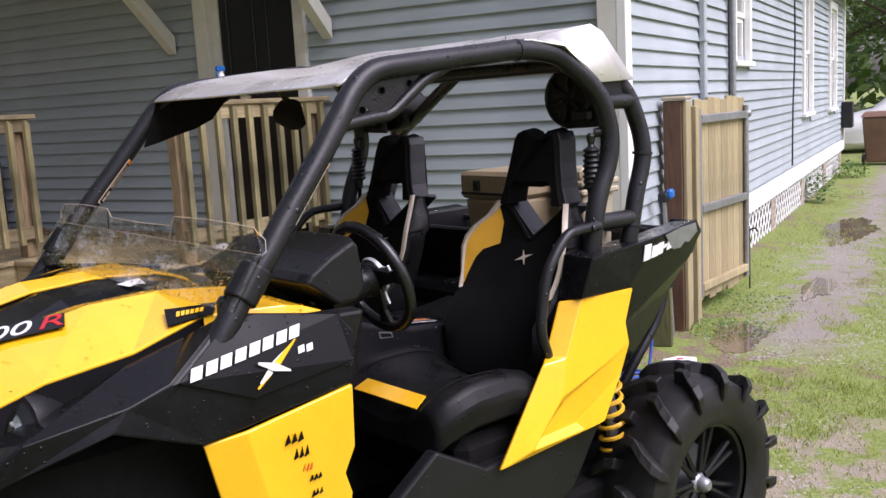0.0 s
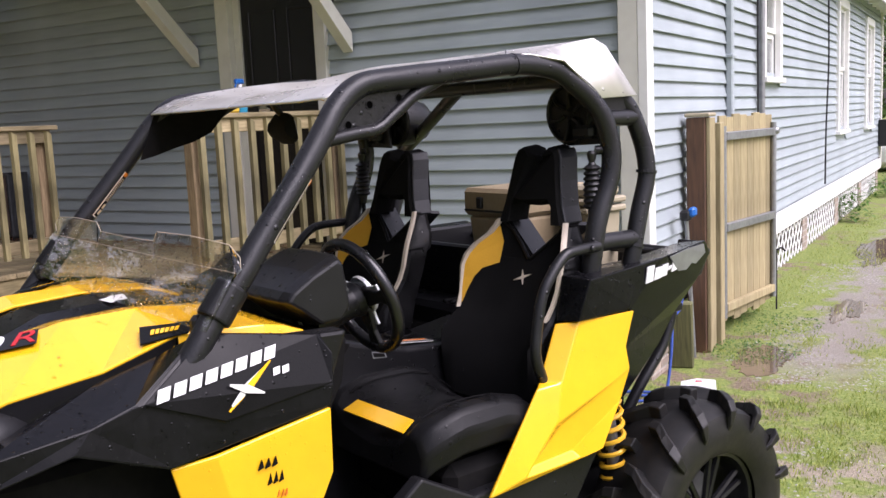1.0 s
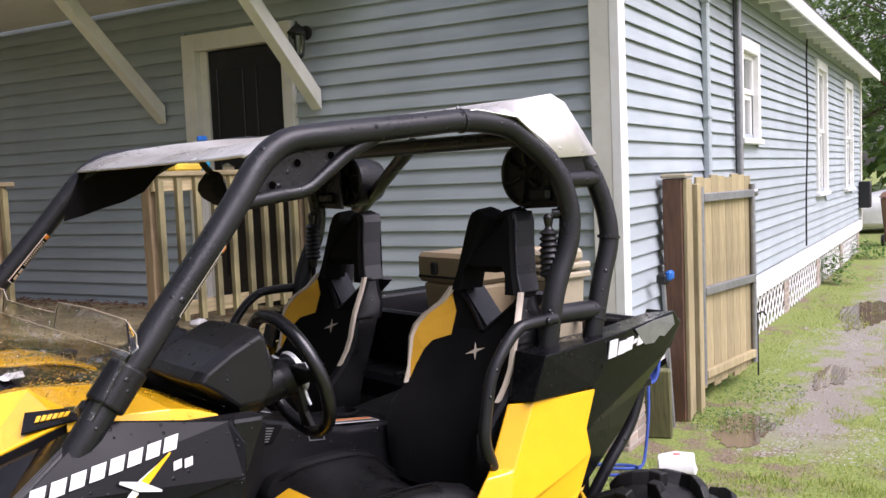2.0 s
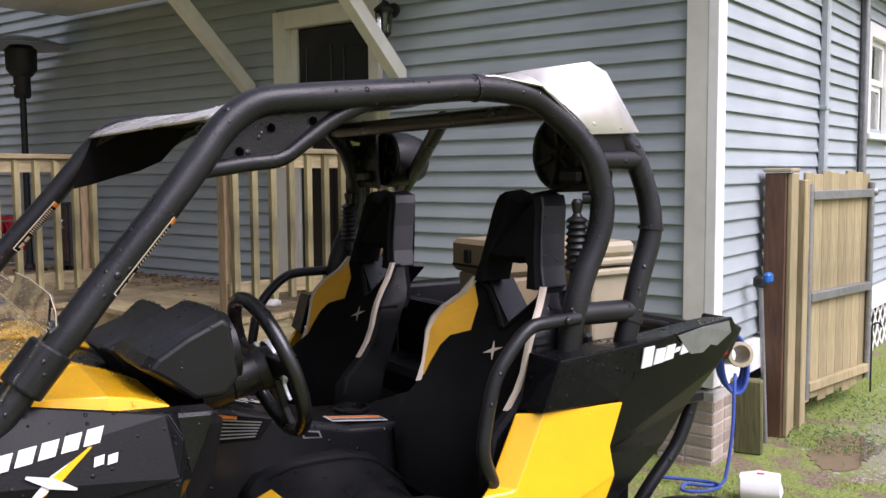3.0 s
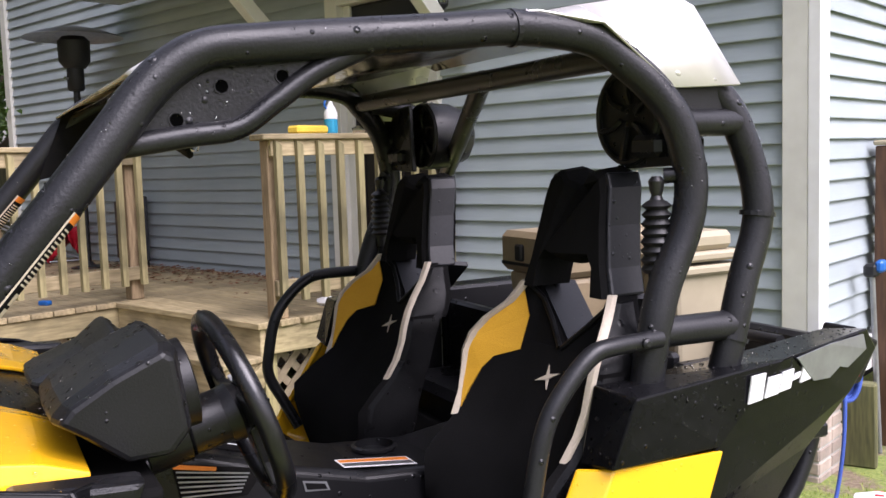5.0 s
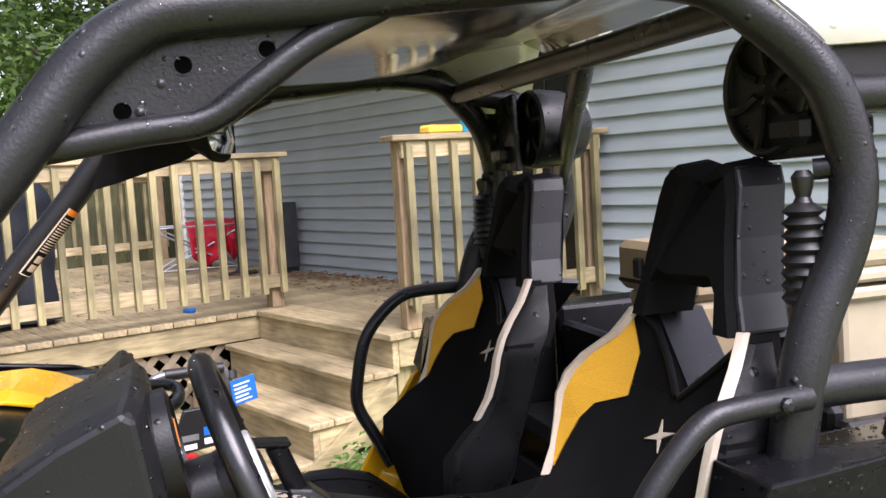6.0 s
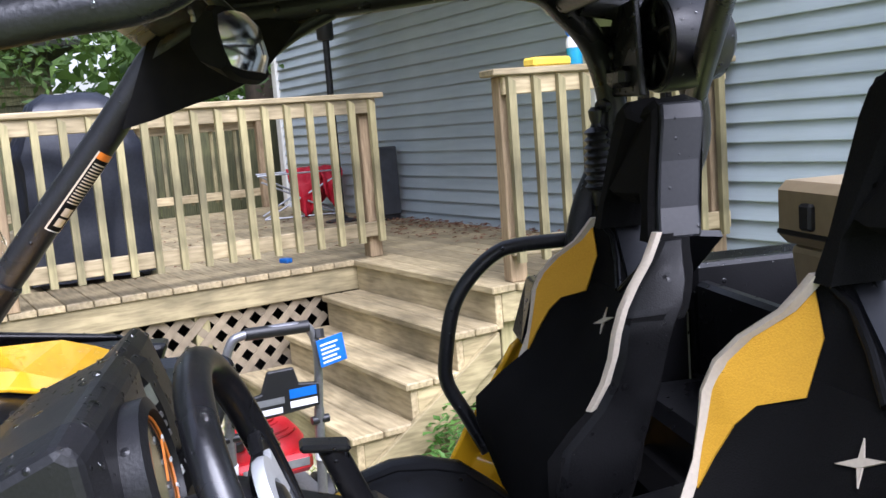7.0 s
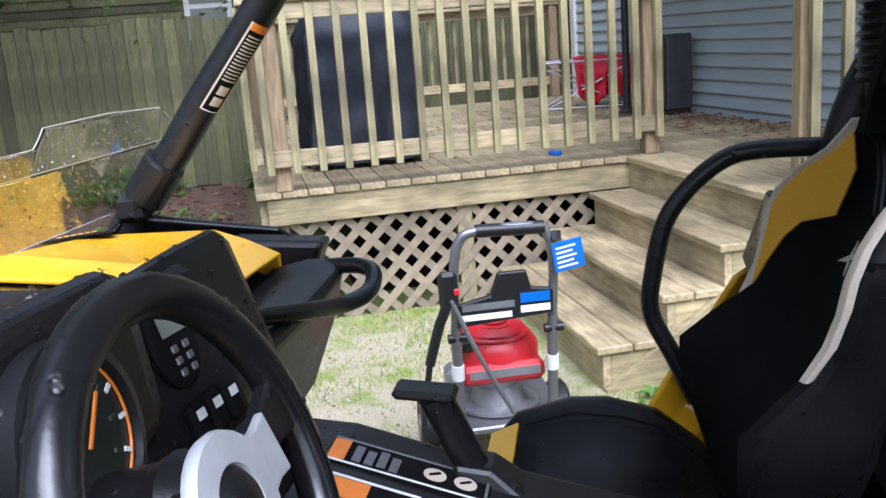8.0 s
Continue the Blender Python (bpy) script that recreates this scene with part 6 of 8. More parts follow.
def cabin():
    part("side_bar", tube([(-0.04, -0.645, 1.320), (0.075, -0.65, 1.319), (0.13, -0.65, 1.306), (0.185, -0.65, 1.262), (0.224, -0.65, 1.205), (0.245, -0.65, 1.12), (0.250, -0.65, 1.05), (0.215, -0.64, 0.975), (0.18, -0.62, 0.90)], 0.0155), M_TUBE, buggy, "black hip bar beside the seat", smooth=True)
    part("side_bar", tube([(-0.04, 0.645, 1.320), (0.06, 0.65, 1.319), (0.105, 0.65, 1.308), (0.155, 0.65, 1.262), (0.192, 0.65, 1.208), (0.215, 0.65, 1.12), (0.222, 0.65, 1.05), (0.189, 0.64, 0.975), (0.15, 0.62, 0.90)], 0.0155), M_TUBE, buggy, "black hip bar beside the seat", smooth=True)
    for s in (1, -1):
        part("bar_bolt", lathe([(0.009, 0), (0.009, 0.008), (0.005, 0.011)], 10, m=pose(0.003, s * 0.660, 1.320, -90 * s, 0, 0)), M_TUBE, buggy)
        # speaker pods
        sx, syy, sz = -0.160 if s > 0 else -0.205, s * 0.472, 1.696
        pod = part("speaker_pod", lathe([(0.045, -0.12), (0.072, -0.10), (0.088, -0.05), (0.092, 0.0), (0.092, 0.02), (0.086, 0.026), (0.080, 0.018)], 32, m=pose(sx + 0.02, syy, sz, 0, 90, 0)), M_PLASTIC, buggy, "round black speaker pod", smooth=True)
        part("speaker_cone", lathe([(0.078, 0.016), (0.030, -0.012), (0.026, 0.004), (0.012, 0.010)], 28, m=pose(sx + 0.02, syy, sz, 0, 90, 0)), M_DARK, pod, smooth=True)
        for k in range(6):
            a = math.pi / 3 * k + 0.3
            bm = bmesh.new()
            tube([(sx + 0.040, syy + 0.022 * math.cos(a), sz + 0.022 * math.sin(a)), (sx + 0.046, syy + 0.05 * math.cos(a + 0.15), sz + 0.05 * math.sin(a + 0.15)), (sx + 0.042, syy + 0.084 * math.cos(a), sz + 0.084 * math.sin(a))], 0.006, 6, bm, steps=3)
            part("grille_spoke", bm, M_PLASTIC, pod, smooth=True)
        part("grille_ring", tube([(sx + 0.043, syy + 0.084 * math.cos(q), sz + 0.084 * math.sin(q)) for q in [2 * math.pi * k / 28 for k in range(28)]], 0.006, 8, steps=1, closed=True), M_PLASTIC, pod, smooth=True)
        part("pod_clamp", tube([(sx - 0.05, s * 0.53, sz + 0.02), (-0.12, s * 0.61, sz - 0.01)], 0.022, 10, steps=1), M_PLASTIC, pod, smooth=True)
        part("pod_bracket", block((-0.215, s * 0.535 - 0.04, 1.620), (-0.10, s * 0.535 + 0.04, 1.66), 0.01), M_PLASTIC, pod)
        part("speaker_mount", prism([(0.455, 1.60), (0.605, 1.605), (0.605, 1.72), (0.565, 1.775), (0.47, 1.78)], "x", -0.137, -0.122, m=Matrix.Diagonal((1, s, 1, 1))), M_PLASTIC, buggy, "black plate carrying the speaker pod", bevel=0.004)
        part("corner_plate", prism([(-0.105, 1.745), (-0.105, 1.70), (-0.255, 1.70), (-0.232, 1.742)], "y", s * 0.607, s * 0.613), M_PLASTIC, buggy, "black plate under the roof corner")
        # belt boots
        part("belt_bracket", tube([(-0.128, s * 0.62, 1.590), (-0.095, s * 0.595, 1.588)], 0.014, 10, steps=1), M_TUBE, buggy, smooth=True)
        prof = [(0.008, 1.588), (0.014, 1.580), (0.012, 1.565), (0.009, 1.555), (0.012, 1.548)]
        z = 1.545
        for k in range(8):
            prof += [(0.018 + 0.0012 * min(k, 4), z), (0.026 + 0.0006 * min(k, 4), z - 0.007), (0.018 + 0.0012 * min(k, 4), z - 0.014)]
            z -= 0.0155
        prof += [(0.016, z), (0.012, z - 0.03)]
        part("belt_boot", lathe(prof[::-1], 20, m=pose(-0.082, s * 0.592, 0, 0, 0, 0)), M_BOOT, buggy, "corrugated rubber belt boot", smooth=True)
        part("belt", tube([(-0.082, s * 0.592, 1.40), (-0.065, s * 0.58, 1.30), (-0.03, s * 0.57, 1.16)], 0.008, 8), M_FABRIC, buggy)
    # dash
    def hood(y0, y1, ref, name, label):
        rings = []
        for t in (0.0, 0.12, 0.5, 0.88, 1.0):
            k = 0.86 if t in (0.0, 1.0) else (0.97 if t in (0.12, 0.88) else 1.0)
            y = y0 + (y1 - y0) * t
            rings.append([(0.79 + (x - 0.79) * k, y, 1.28 + (z - 1.28) * k) for x, z in ref])
        return part(name, loft(rings), M_PLASTIC, buggy, label, bevel=0.008)
    hood(0.215, 0.500, [(0.892, 1.284), (0.872, 1.308), (0.806, 1.348), (0.726, 1.384), (0.708, 1.372), (0.690, 1.245), (0.72, 1.210), (0.79, 1.208), (0.85, 1.256)], "instrument_hood", "angular black instrument hood beaded with rain")
    hood(0.180, -0.06, [(0.90, 1.275), (0.87, 1.288), (0.80, 1.316), (0.752, 1.357), (0.735, 1.340), (0.690, 1.20), (0.72, 1.15), (0.80, 1.14), (0.88, 1.25)], "dashboard", "angular black dashboard beaded with rain")
    hood(-0.06, -0.49, [(0.90, 1.15), (0.86, 1.180), (0.79, 1.196), (0.735, 1.195), (0.725, 1.180), (0.745, 1.11), (0.79, 1.0), (0.86, 1.0), (0.90, 1.1)], "glove_box", "low black dash before the passenger")
    part("lower_dash", prism([(0.75, 1.19), (0.93, 1.19), (0.96, 1.02), (0.82, 1.0), (0.77, 1.08)], "y", -0.46, 0.55), M_DARK, buggy, bevel=0.01)
    # gauge
    g = part("gauge", lathe([(0.072, -0.02), (0.072, 0.012), (0.060, 0.016), (0.058, 0.006)], 32, m=pose(0.690, 0.375, 1.292, 0, -80, 0)), M_PLASTIC, buggy, "round instrument with an orange ring", smooth=True)
    part("gauge_ring", tube([Vector((0.681, 0.375, 1.293)) + 0.056 * (math.cos(q) * Vector((0, 1, 0)) + math.sin(q) * Vector((0.17, 0, 0.98))) for q in [2 * math.pi * k / 32 for k in range(32)]], 0.0013, 6, steps=1, closed=True), M_ORANGE, g)
    part("gauge_face", lathe([(0.055, 0.0), (0.054, 0.004)], 28, m=pose(0.686, 0.375, 1.292, 0, -80, 0)), M_DIAL, g, "grey-green instrument face")
    part("needle", block((-0.001, -0.036, 0.005), (0.001, 0.004, 0.007), m=pose(0.682, 0.375, 1.292, 0, -80, 0) @ pose(0, 0, 0, 0, 0, 50)), M_ORANGE, g)
    for k in range(9):
        part("dial_mark", block((-0.0016, 0.043, 0.005), (0.0016, 0.050, 0.0065), m=pose(0.684, 0.375, 1.292, 0, -80, 0) @ pose(0, 0, 0, 0, 0, -30 + 30 * k)), M_WHITE, g)
    # centre stack facing the driver
    cs = pose(0.715, 0.165, 1.275, 0, -72, -8)
    stack = part("dash_console", block((-0.115, -0.085, -0.03), (0.075, 0.085, 0.0), 0.01, m=cs), M_PLASTIC, buggy, "black centre stack with small display and switches")
    part("stack_pad", lathe([(0.046, 0), (0.046, 0.006), (0.040, 0.009)], 28, m=cs @ pose(0.018, 0, 0) @ Matrix.Diagonal((1.0, 0.72, 1, 1))), M_DARK, stack)
    part("display", block((0.022, -0.020, 0.0092), (0.046, 0.016, 0.0105), m=cs), M_LCD, stack, "pale grey display")
    for k in range(6):
        part("button", block((-0.016 + 0.011 * (k % 3), -0.014 + 0.017 * (k // 3), 0.009), (-0.009 + 0.011 * (k % 3), -0.005 + 0.017 * (k // 3), 0.0118), 0.002, m=cs), M_GREY, stack)
    for k in range(3):
        sw = part("rocker_switch", block((-0.078, -0.055 + 0.028 * k, 0.0), (-0.040, -0.033 + 0.028 * k, 0.012), 0.004, m=cs), M_DARK, stack)
        part("switch_mark", block((-0.056, -0.050 + 0.028 * k, 0.0122), (-0.047, -0.038 + 0.028 * k, 0.0132), m=cs), M_WHITE, sw)
    # steering wheel
    c, n = Vector((0.594, 0.376, 1.242)), Vector((-0.946, 0.007, 0.324)).normalized()
    u = (Vector((0, 1, 0)) - n * n.y).normalized()
    v = u.cross(n)
    axle = Vector((-0.975, 0.05, 0.216)).normalized()
    rim = [c + 0.153 * (math.cos(q) * u * 1.0 + math.sin(q) * v) for q in [2 * math.pi * k / 40 for k in range(40)]]
    sw = part("steering_wheel", tube(rim, 0.0162, 16, steps=1, closed=True), M_GRIP, buggy, "black rubber steering wheel with a silver hub plate", smooth=True)
    part("hub_cover", lathe([(0.045, 0.0), (0.05, 0.02), (0.04, 0.035)], 24, m=Matrix.Translation(c - n * 0.035) @ n.to_track_quat("Z", "Y").to_matrix().to_4x4()), M_PLASTIC, sw, smooth=True)
    for ang in (8, 172, 270):
        d = math.cos(radians(ang)) * u + math.sin(radians(ang)) * v
        e = d.cross(n).normalized()
        ps = [c + d * 0.03 + e * 0.03, c + d * 0.10 + e * 0.016, c + d * 0.143 + e * 0.024, c + d * 0.143 - e * 0.024, c + d * 0.10 - e * 0.016, c + d * 0.03 - e * 0.03]
        part("spoke", loft([[p + n * 0.008 for p in ps], [p - n * 0.008 for p in ps]]), M_PLASTIC, sw, bevel=0.004)
        ear = [c + n * 0.012 + d * a + e * b for a, b in ((0.0, 0.040), (0.040, 0.026), (0.066, 0.024), (0.086, 0.028), (0.088, -0.022), (0.066, -0.020), (0.040, -0.026), (0.0, -0.040))]
        part("hub_plate", loft([[p + n * 0.004 for p in ear], [p - n * 0.004 for p in ear]]), M_SILVER, sw, "brushed silver hub plate", bevel=0.002)
    part("hub_ring", lathe([(0.052, -0.006), (0.054, 0.0), (0.052, 0.006), (0.030, 0.007), (0.028, 0.0)], 32, m=Matrix.Translation(c + n * 0.013) @ n.to_track_quat("Z", "Y").to_matrix().to_4x4(), caps=False), M_SILVER, sw, smooth=True)
    part("hub_centre", lathe([(0.029, -0.004), (0.029, 0.004), (0.022, 0.010), (0.010, 0.011)], 24, m=Matrix.Translation(c + n * 0.013) @ n.to_track_quat("Z", "Y").to_matrix().to_4x4()), M_PLASTIC, sw, smooth=True)
    part("steering_column", tube([c - n * 0.02, c - n * 0.03 - axle * 0.065], 0.045, 18, steps=1), M_PLASTIC, buggy, bevel=0.006, smooth=True)
    part("column_shroud", tube([c - n * 0.03 - axle * 0.065, c - n * 0.03 - axle * 0.13], 0.05, 12, steps=1), M_PLASTIC, buggy, smooth=True)
    # passenger's grab handle
    part("grab_handle", tube([(0.80, -0.505, 1.186), (0.733, -0.47, 1.197), (0.694, -0.447, 1.200), (0.671, -0.42, 1.194), (0.672, -0.375, 1.178), (0.701, -0.32, 1.176), (0.726, -0.22, 1.199), (0.760, -0.12, 1.222)], 0.0128, 12), M_GRIP, buggy, "black padded grab handle", smooth=True)
    # console
    rings = []
    for x, z in ((0.78, 1.13), (0.62, 1.11), (0.45, 1.055), (0.30, 1.015), (0.12, 1.0), (-0.10, 1.03)):
        rings.append([(x, -0.085, 0.55), (x, -0.085, z - 0.012), (x, -0.07, z), (x, 0.155, z), (x, 0.17, z - 0.012), (x, 0.17, 0.55)])
    con = part("console", loft(rings), M_PLASTIC, buggy, "black centre console with label strips", bevel=0.006)

    def on_console(x0, x1, y0, y1, mt, name, label="", lift=0.003):
        def z(x):
            k = [(-0.10, 1.03), (0.12, 1.0), (0.30, 1.015), (0.45, 1.055), (0.62, 1.11), (0.78, 1.13)]
            for (a, za), (b, zb) in zip(k, k[1:]):
                if a <= x <= b:
                    return za + (zb - za) * (x - a) / (b - a)
            return 1.13
        return part(name, sheet([(x0, y0, z(x0) + lift), (x1, y0, z(x1) + lift), (x1, y1, z(x1) + lift), (x0, y1, z(x0) + lift)], [(0, 1, 2, 3)]), mt, con, label, solid=0.001)
    on_console(0.18, 0.34, 0.095, 0.15, M_WHITE, "label_strip", "white and orange warning label")
    on_console(0.185, 0.335, 0.10, 0.118, M_ORANGE, "label_bar", lift=0.005)
    on_console(0.185, 0.335, 0.124, 0.145, M_GREY, "label_bar", lift=0.005)
    on_console(0.462, 0.632, -0.020, 0.034, M_DARK, "label_strip", "dark label with orange end and two round symbols")
    on_console(0.464, 0.630, -0.019, -0.0165, M_STEEL, "label_bar", lift=0.005)
    on_console(0.464, 0.630, 0.0305, 0.033, M_WHITE, "label_bar", lift=0.005)
    on_console(0.464, 0.467, -0.016, 0.030, M_STEEL, "label_bar", lift=0.005)
    on_console(0.612, 0.630, -0.015, 0.029, M_ORANGE, "label_bar", lift=0.005)
    for x in (0.488, 0.520):
        part("symbol", lathe([(0.0125, 0.0), (0.0125, 0.0012), (0.0105, 0.0014)], 20, m=pose(x, 0.008, 1.055 + (x - 0.45) * 0.3235 + 0.005, 0, -18, 0)), M_CREAM, con, "round pale symbol")
        part("symbol_bar", block((-0.007, -0.0015, 0.0), (0.007, 0.0015, 0.0018), m=pose(x, 0.008, 1.055 + (x - 0.45) * 0.3235 + 0.006, 0, -18, 0) @ pose(0, 0, 0, 0, 0, 40)), M_DARK, con)
    on_console(0.525, 0.622, 0.058, 0.105, M_DARK, "label_strip", "dark label with orange block")
    on_console(0.526, 0.621, 0.0585, 0.062, M_WHITE, "label_bar", lift=0.005)
    on_console(0.575, 0.619, 0.065, 0.100, M_ORANGE, "label_bar", lift=0.005)
    on_console(0.65, 0.76, 0.06, 0.15, M_DARK, "label_strip", "grey plate on the console")
    def on_side(pts, mt, name, label="", lift=0.0):
        return part(name, sheet([(x, 0.1725 + lift, z) for x, z in pts], [tuple(range(len(pts)))]), mt, con, label, solid=0.001)
    lab = on_side([(0.675, 1.104), (0.505, 1.064), (0.540, 1.020), (0.660, 1.026)], M_DARK, "warning_label", "dark label with fine white print and an orange head")
    on_side([(0.674, 1.103), (0.595, 1.084), (0.597, 1.077), (0.673, 1.094)], M_ORANGE, "label_head", lift=0.002)
    for k in range(6):
        f = k / 6
        on_side([(0.668 - 0.01 * f, 1.089 - 0.058 * f), (0.535 + 0.02 * f, 1.063 - 0.038 * f), (0.535 + 0.02 * f, 1.060 - 0.038 * f), (0.668 - 0.01 * f, 1.086 - 0.058 * f)], M_STEEL, "text_bar", lift=0.002)
    on_side([(0.433, 1.026), (0.385, 1.016), (0.378, 0.998), (0.428, 1.004)], M_STEEL, "label_strip")
    on_side([(0.429, 1.022), (0.389, 1.013), (0.384, 1.002), (0.425, 1.008)], M_DARK, "label_bar", lift=0.002)
    for k in range(4):
        on_console(0.596 - 0.013 * k, 0.605 - 0.013 * k, -0.008 + 0.004 * (k % 2), 0.026, M_GREY, "label_bar", lift=0.005)
    boot = loft([[(0.50, -0.075, 1.045), (0.50, 0.0, 1.045), (0.40, 0.0, 1.025), (0.40, -0.075, 1.025)], [(0.505, -0.062, 1.085), (0.505, -0.012, 1.085), (0.462, -0.012, 1.078), (0.462, -0.062, 1.078)]])
    part("lever_boot", boot, M_PLASTIC, buggy, "black shift lever boot", bevel=0.006)
    lever = part("gear_lever", tube([(0.478, -0.036, 1.055), (0.500, -0.030, 1.11), (0.520, -0.022, 1.162)], 0.019, 12), M_PLASTIC, buggy, "black gear lever with a flat T-shaped top", smooth=True)
    part("lever_grip", block((-0.024, -0.020, -0.005), (0.044, 0.020, 0.006), 0.005, m=pose(0.518, -0.018, 1.166, 0, -6, 0)), M_PLASTIC, lever)
    part("cup_holder", lathe([(0.045, -0.05), (0.045, 0.0), (0.05, 0.004), (0.05, 0.01), (0.042, 0.012), (0.04, -0.04)], 24, m=pose(0.22, 0.02, 1.012), caps=False), M_PLASTIC, buggy, smooth=True)
    part("floor_mat", block((0.55, -0.55, 0.50), (0.95, 0.55, 0.515), 0.004), M_RUBBER, buggy)
    part("pod_side", prism([(0.78, 1.22), (0.95, 1.23), (0.97, 0.90), (0.88, 0.80), (0.84, 1.08)], "y", 0.54, 0.60), M_PLASTIC, buggy, bevel=0.01)
    part("pod_side", prism([(0.78, 1.22), (0.95, 1.23), (0.97, 0.90), (0.88, 0.80), (0.84, 1.08)], "y", -0.60, -0.54), M_PLASTIC, buggy, bevel=0.01)


cabin()


# ---- rain standing on the buggy ----
def rain_on(ob, count, low, high, seed, least=-0.3):
    """Small domes of water scattered over the faces of a part that look upwards or sideways."""
    rnd = random.Random(seed)
    me = ob.data
    me.calc_loop_triangles()
    tris = [t for t in me.loop_triangles if t.normal.z > least]
    areas = np.cumsum([t.area for t in tris]).tolist()
    if not areas:
        return
    bm = bmesh.new()
    for k in range(count):
        t = tris[min(len(tris) - 1, bisect_at(areas, rnd.random() * areas[-1]))]
        a, b, c = (me.vertices[i].co for i in t.vertices)
        u, w = rnd.random(), rnd.random()
        if u + w > 1:
            u, w = 1 - u, 1 - w
        p = a + (b - a) * u + (c - a) * w
        r = low + (high - low) * rnd.random() ** 3
        n = t.normal
        e = n.orthogonal().normalized()
        f = n.cross(e)
        sx = rnd.uniform(0.8, 1.25)
        rings = []
        for rr, h in ((1.0, -0.1), (0.82, 0.36), (0.42, 0.56)):
            rings.append([bm.verts.new(p + n * (h * r) + (e * math.cos(q) * sx + f * math.sin(q)) * rr * r) for q in [math.pi / 3.5 * i for i in range(7)]])
        for lo, hi in zip(rings, rings[1:]):
            for i in range(7):
                bm.faces.new((lo[i], lo[(i + 1) % 7], hi[(i + 1) % 7], hi[i]))
        bm.faces.new(rings[-1])
    drops = part("rain_water", bm, M_DROP, ob.parent, "standing rain drops", smooth=True)
    drops["kind"] = "stuff"


def bisect_at(sums, v):
    lo, hi = 0, len(sums) - 1
    while lo < hi:
        mid = (lo + hi) // 2
        if sums[mid] < v:
            lo = mid + 1
        else:
            hi = mid
    return lo


AMOUNT = {"cage_hoop": (720, 0.0009, 0.0032), "gusset_plate": (260, 0.0012, 0.0042), "gusset_tube": (16, 0.002, 0.004), "instrument_hood": (150, 0.0015, 0.005), "dashboard": (110, 0.0015, 0.005),
          "headrest": (40, 0.0015, 0.004), "headrest_shell": (26, 0.001, 0.003), "v_arm": (10, 0.0015, 0.004), "side_bolster": (50, 0.0012, 0.0035), "speaker_pod": (30, 0.0015, 0.004), "rear_fender": (460, 0.0010, 0.0035), "front_fender": (650, 0.0009, 0.0032), "bonnet_panel": (260, 0.0015, 0.005),
          "bonnet_middle": (380, 0.0015, 0.005), "seat_cushion": (60, 0.0015, 0.004), "pillar_clamp": (14, 0.0015, 0.004), "side_bar": (14, 0.0015, 0.004), "side_panel": (70, 0.0012, 0.0035), "lower_front_panel": (60, 0.0012, 0.0035), "half_windscreen": (5200, 0.0007, 0.0024), "bed_side": (30, 0.002, 0.005), "steering_wheel": (36, 0.0015, 0.005), "rear_stay": (110, 0.0011, 0.0034), "roof": (120, 0.002, 0.006), "fender_inset": (160, 0.0009, 0.0026)}
for k, ob in enumerate([o for o in buggy.children_recursive if o.type == "MESH"]):
    kind = ob.name.split(".")[0]
    if kind in AMOUNT:
        rain_on(ob, *AMOUNT[kind], seed=100 + k, least=0.25 if kind in ("headrest", "roof", "steering_wheel") else (-1.1 if kind in ("half_windscreen", "gusset_plate", "headrest_shell") else 0.0))

# ---- gate, posts and clutter by the house corner ----
def gate():
    t = thing("gate", "weathered board gate in a steel frame, standing open", "gate", pose(-1.755, 6.985, 0, 0, 0, 80))
    length = 1.03
    board = [to_mesh("gate_board", block((0, -0.028, 0.10 + d), (0.122, -0.008, 1.645 + e), 0.003), M_FENCE) for d, e in ((0, 0), (0.02, -0.012), (-0.015, 0.01))]
    for k in range(8):
        piece("gate_board", board[k % 3], t, Matrix.Translation((0.025 + k * 0.1255, 0.028, 0)))
    # steel on the outer side
    for x in (0.045, length - 0.02):
        part("gate_upright", tube([(x, -0.022, 0.14), (x, -0.022, 1.57)], 0.022, 12, steps=1), M_STEEL, t, smooth=True)
    for z, m in ((1.495, M_STEEL), (0.82, M_STEEL), (0.215, M_FENCE)):
        part("gate_rail", block((0.065, -0.045, z - 0.03), (length - 0.04, -0.002, z + 0.03), 0.004), m, t)
    part("gate_latch", lathe([(0.03, 0), (0.034, 0.02), (0.02, 0.04)], 12, m=pose(length, -0.02, 1.50, 90, 0, 0)), M_STEEL, t, smooth=True)
    for z in (0.5, 1.2):
        part("hinge", block((-0.03, -0.03, z), (0.05, 0.0, z + 0.05), 0.006), M_STEEL, t)


gate()


def gate_post():
    t = thing("gate_post", "dark brown gate post with a pale board on its side", "post", pose(-1.80, 6.58, 0))
    part("post", block((-0.055, -0.07, -0.1), (0.075, 0.08, 1.645), 0.006), M_BROWNPOST, t)
    part("side_board", block((0.077, -0.05, 0.0), (0.105, 0.09, 1.64), 0.004), M_FENCE, t)
    part("cap", block((-0.065, -0.08, 1.647), (0.11, 0.10, 1.675), 0.008), M_BEIGE, t, "crumpled pale cap")
    t = thing("post", "second weathered fence post behind the gate post", "post", pose(-1.735, 6.83, 0))
    part("post", block((-0.05, -0.05, -0.1), (0.05, 0.05, 1.60), 0.006), M_FENCE, t)


gate_post()


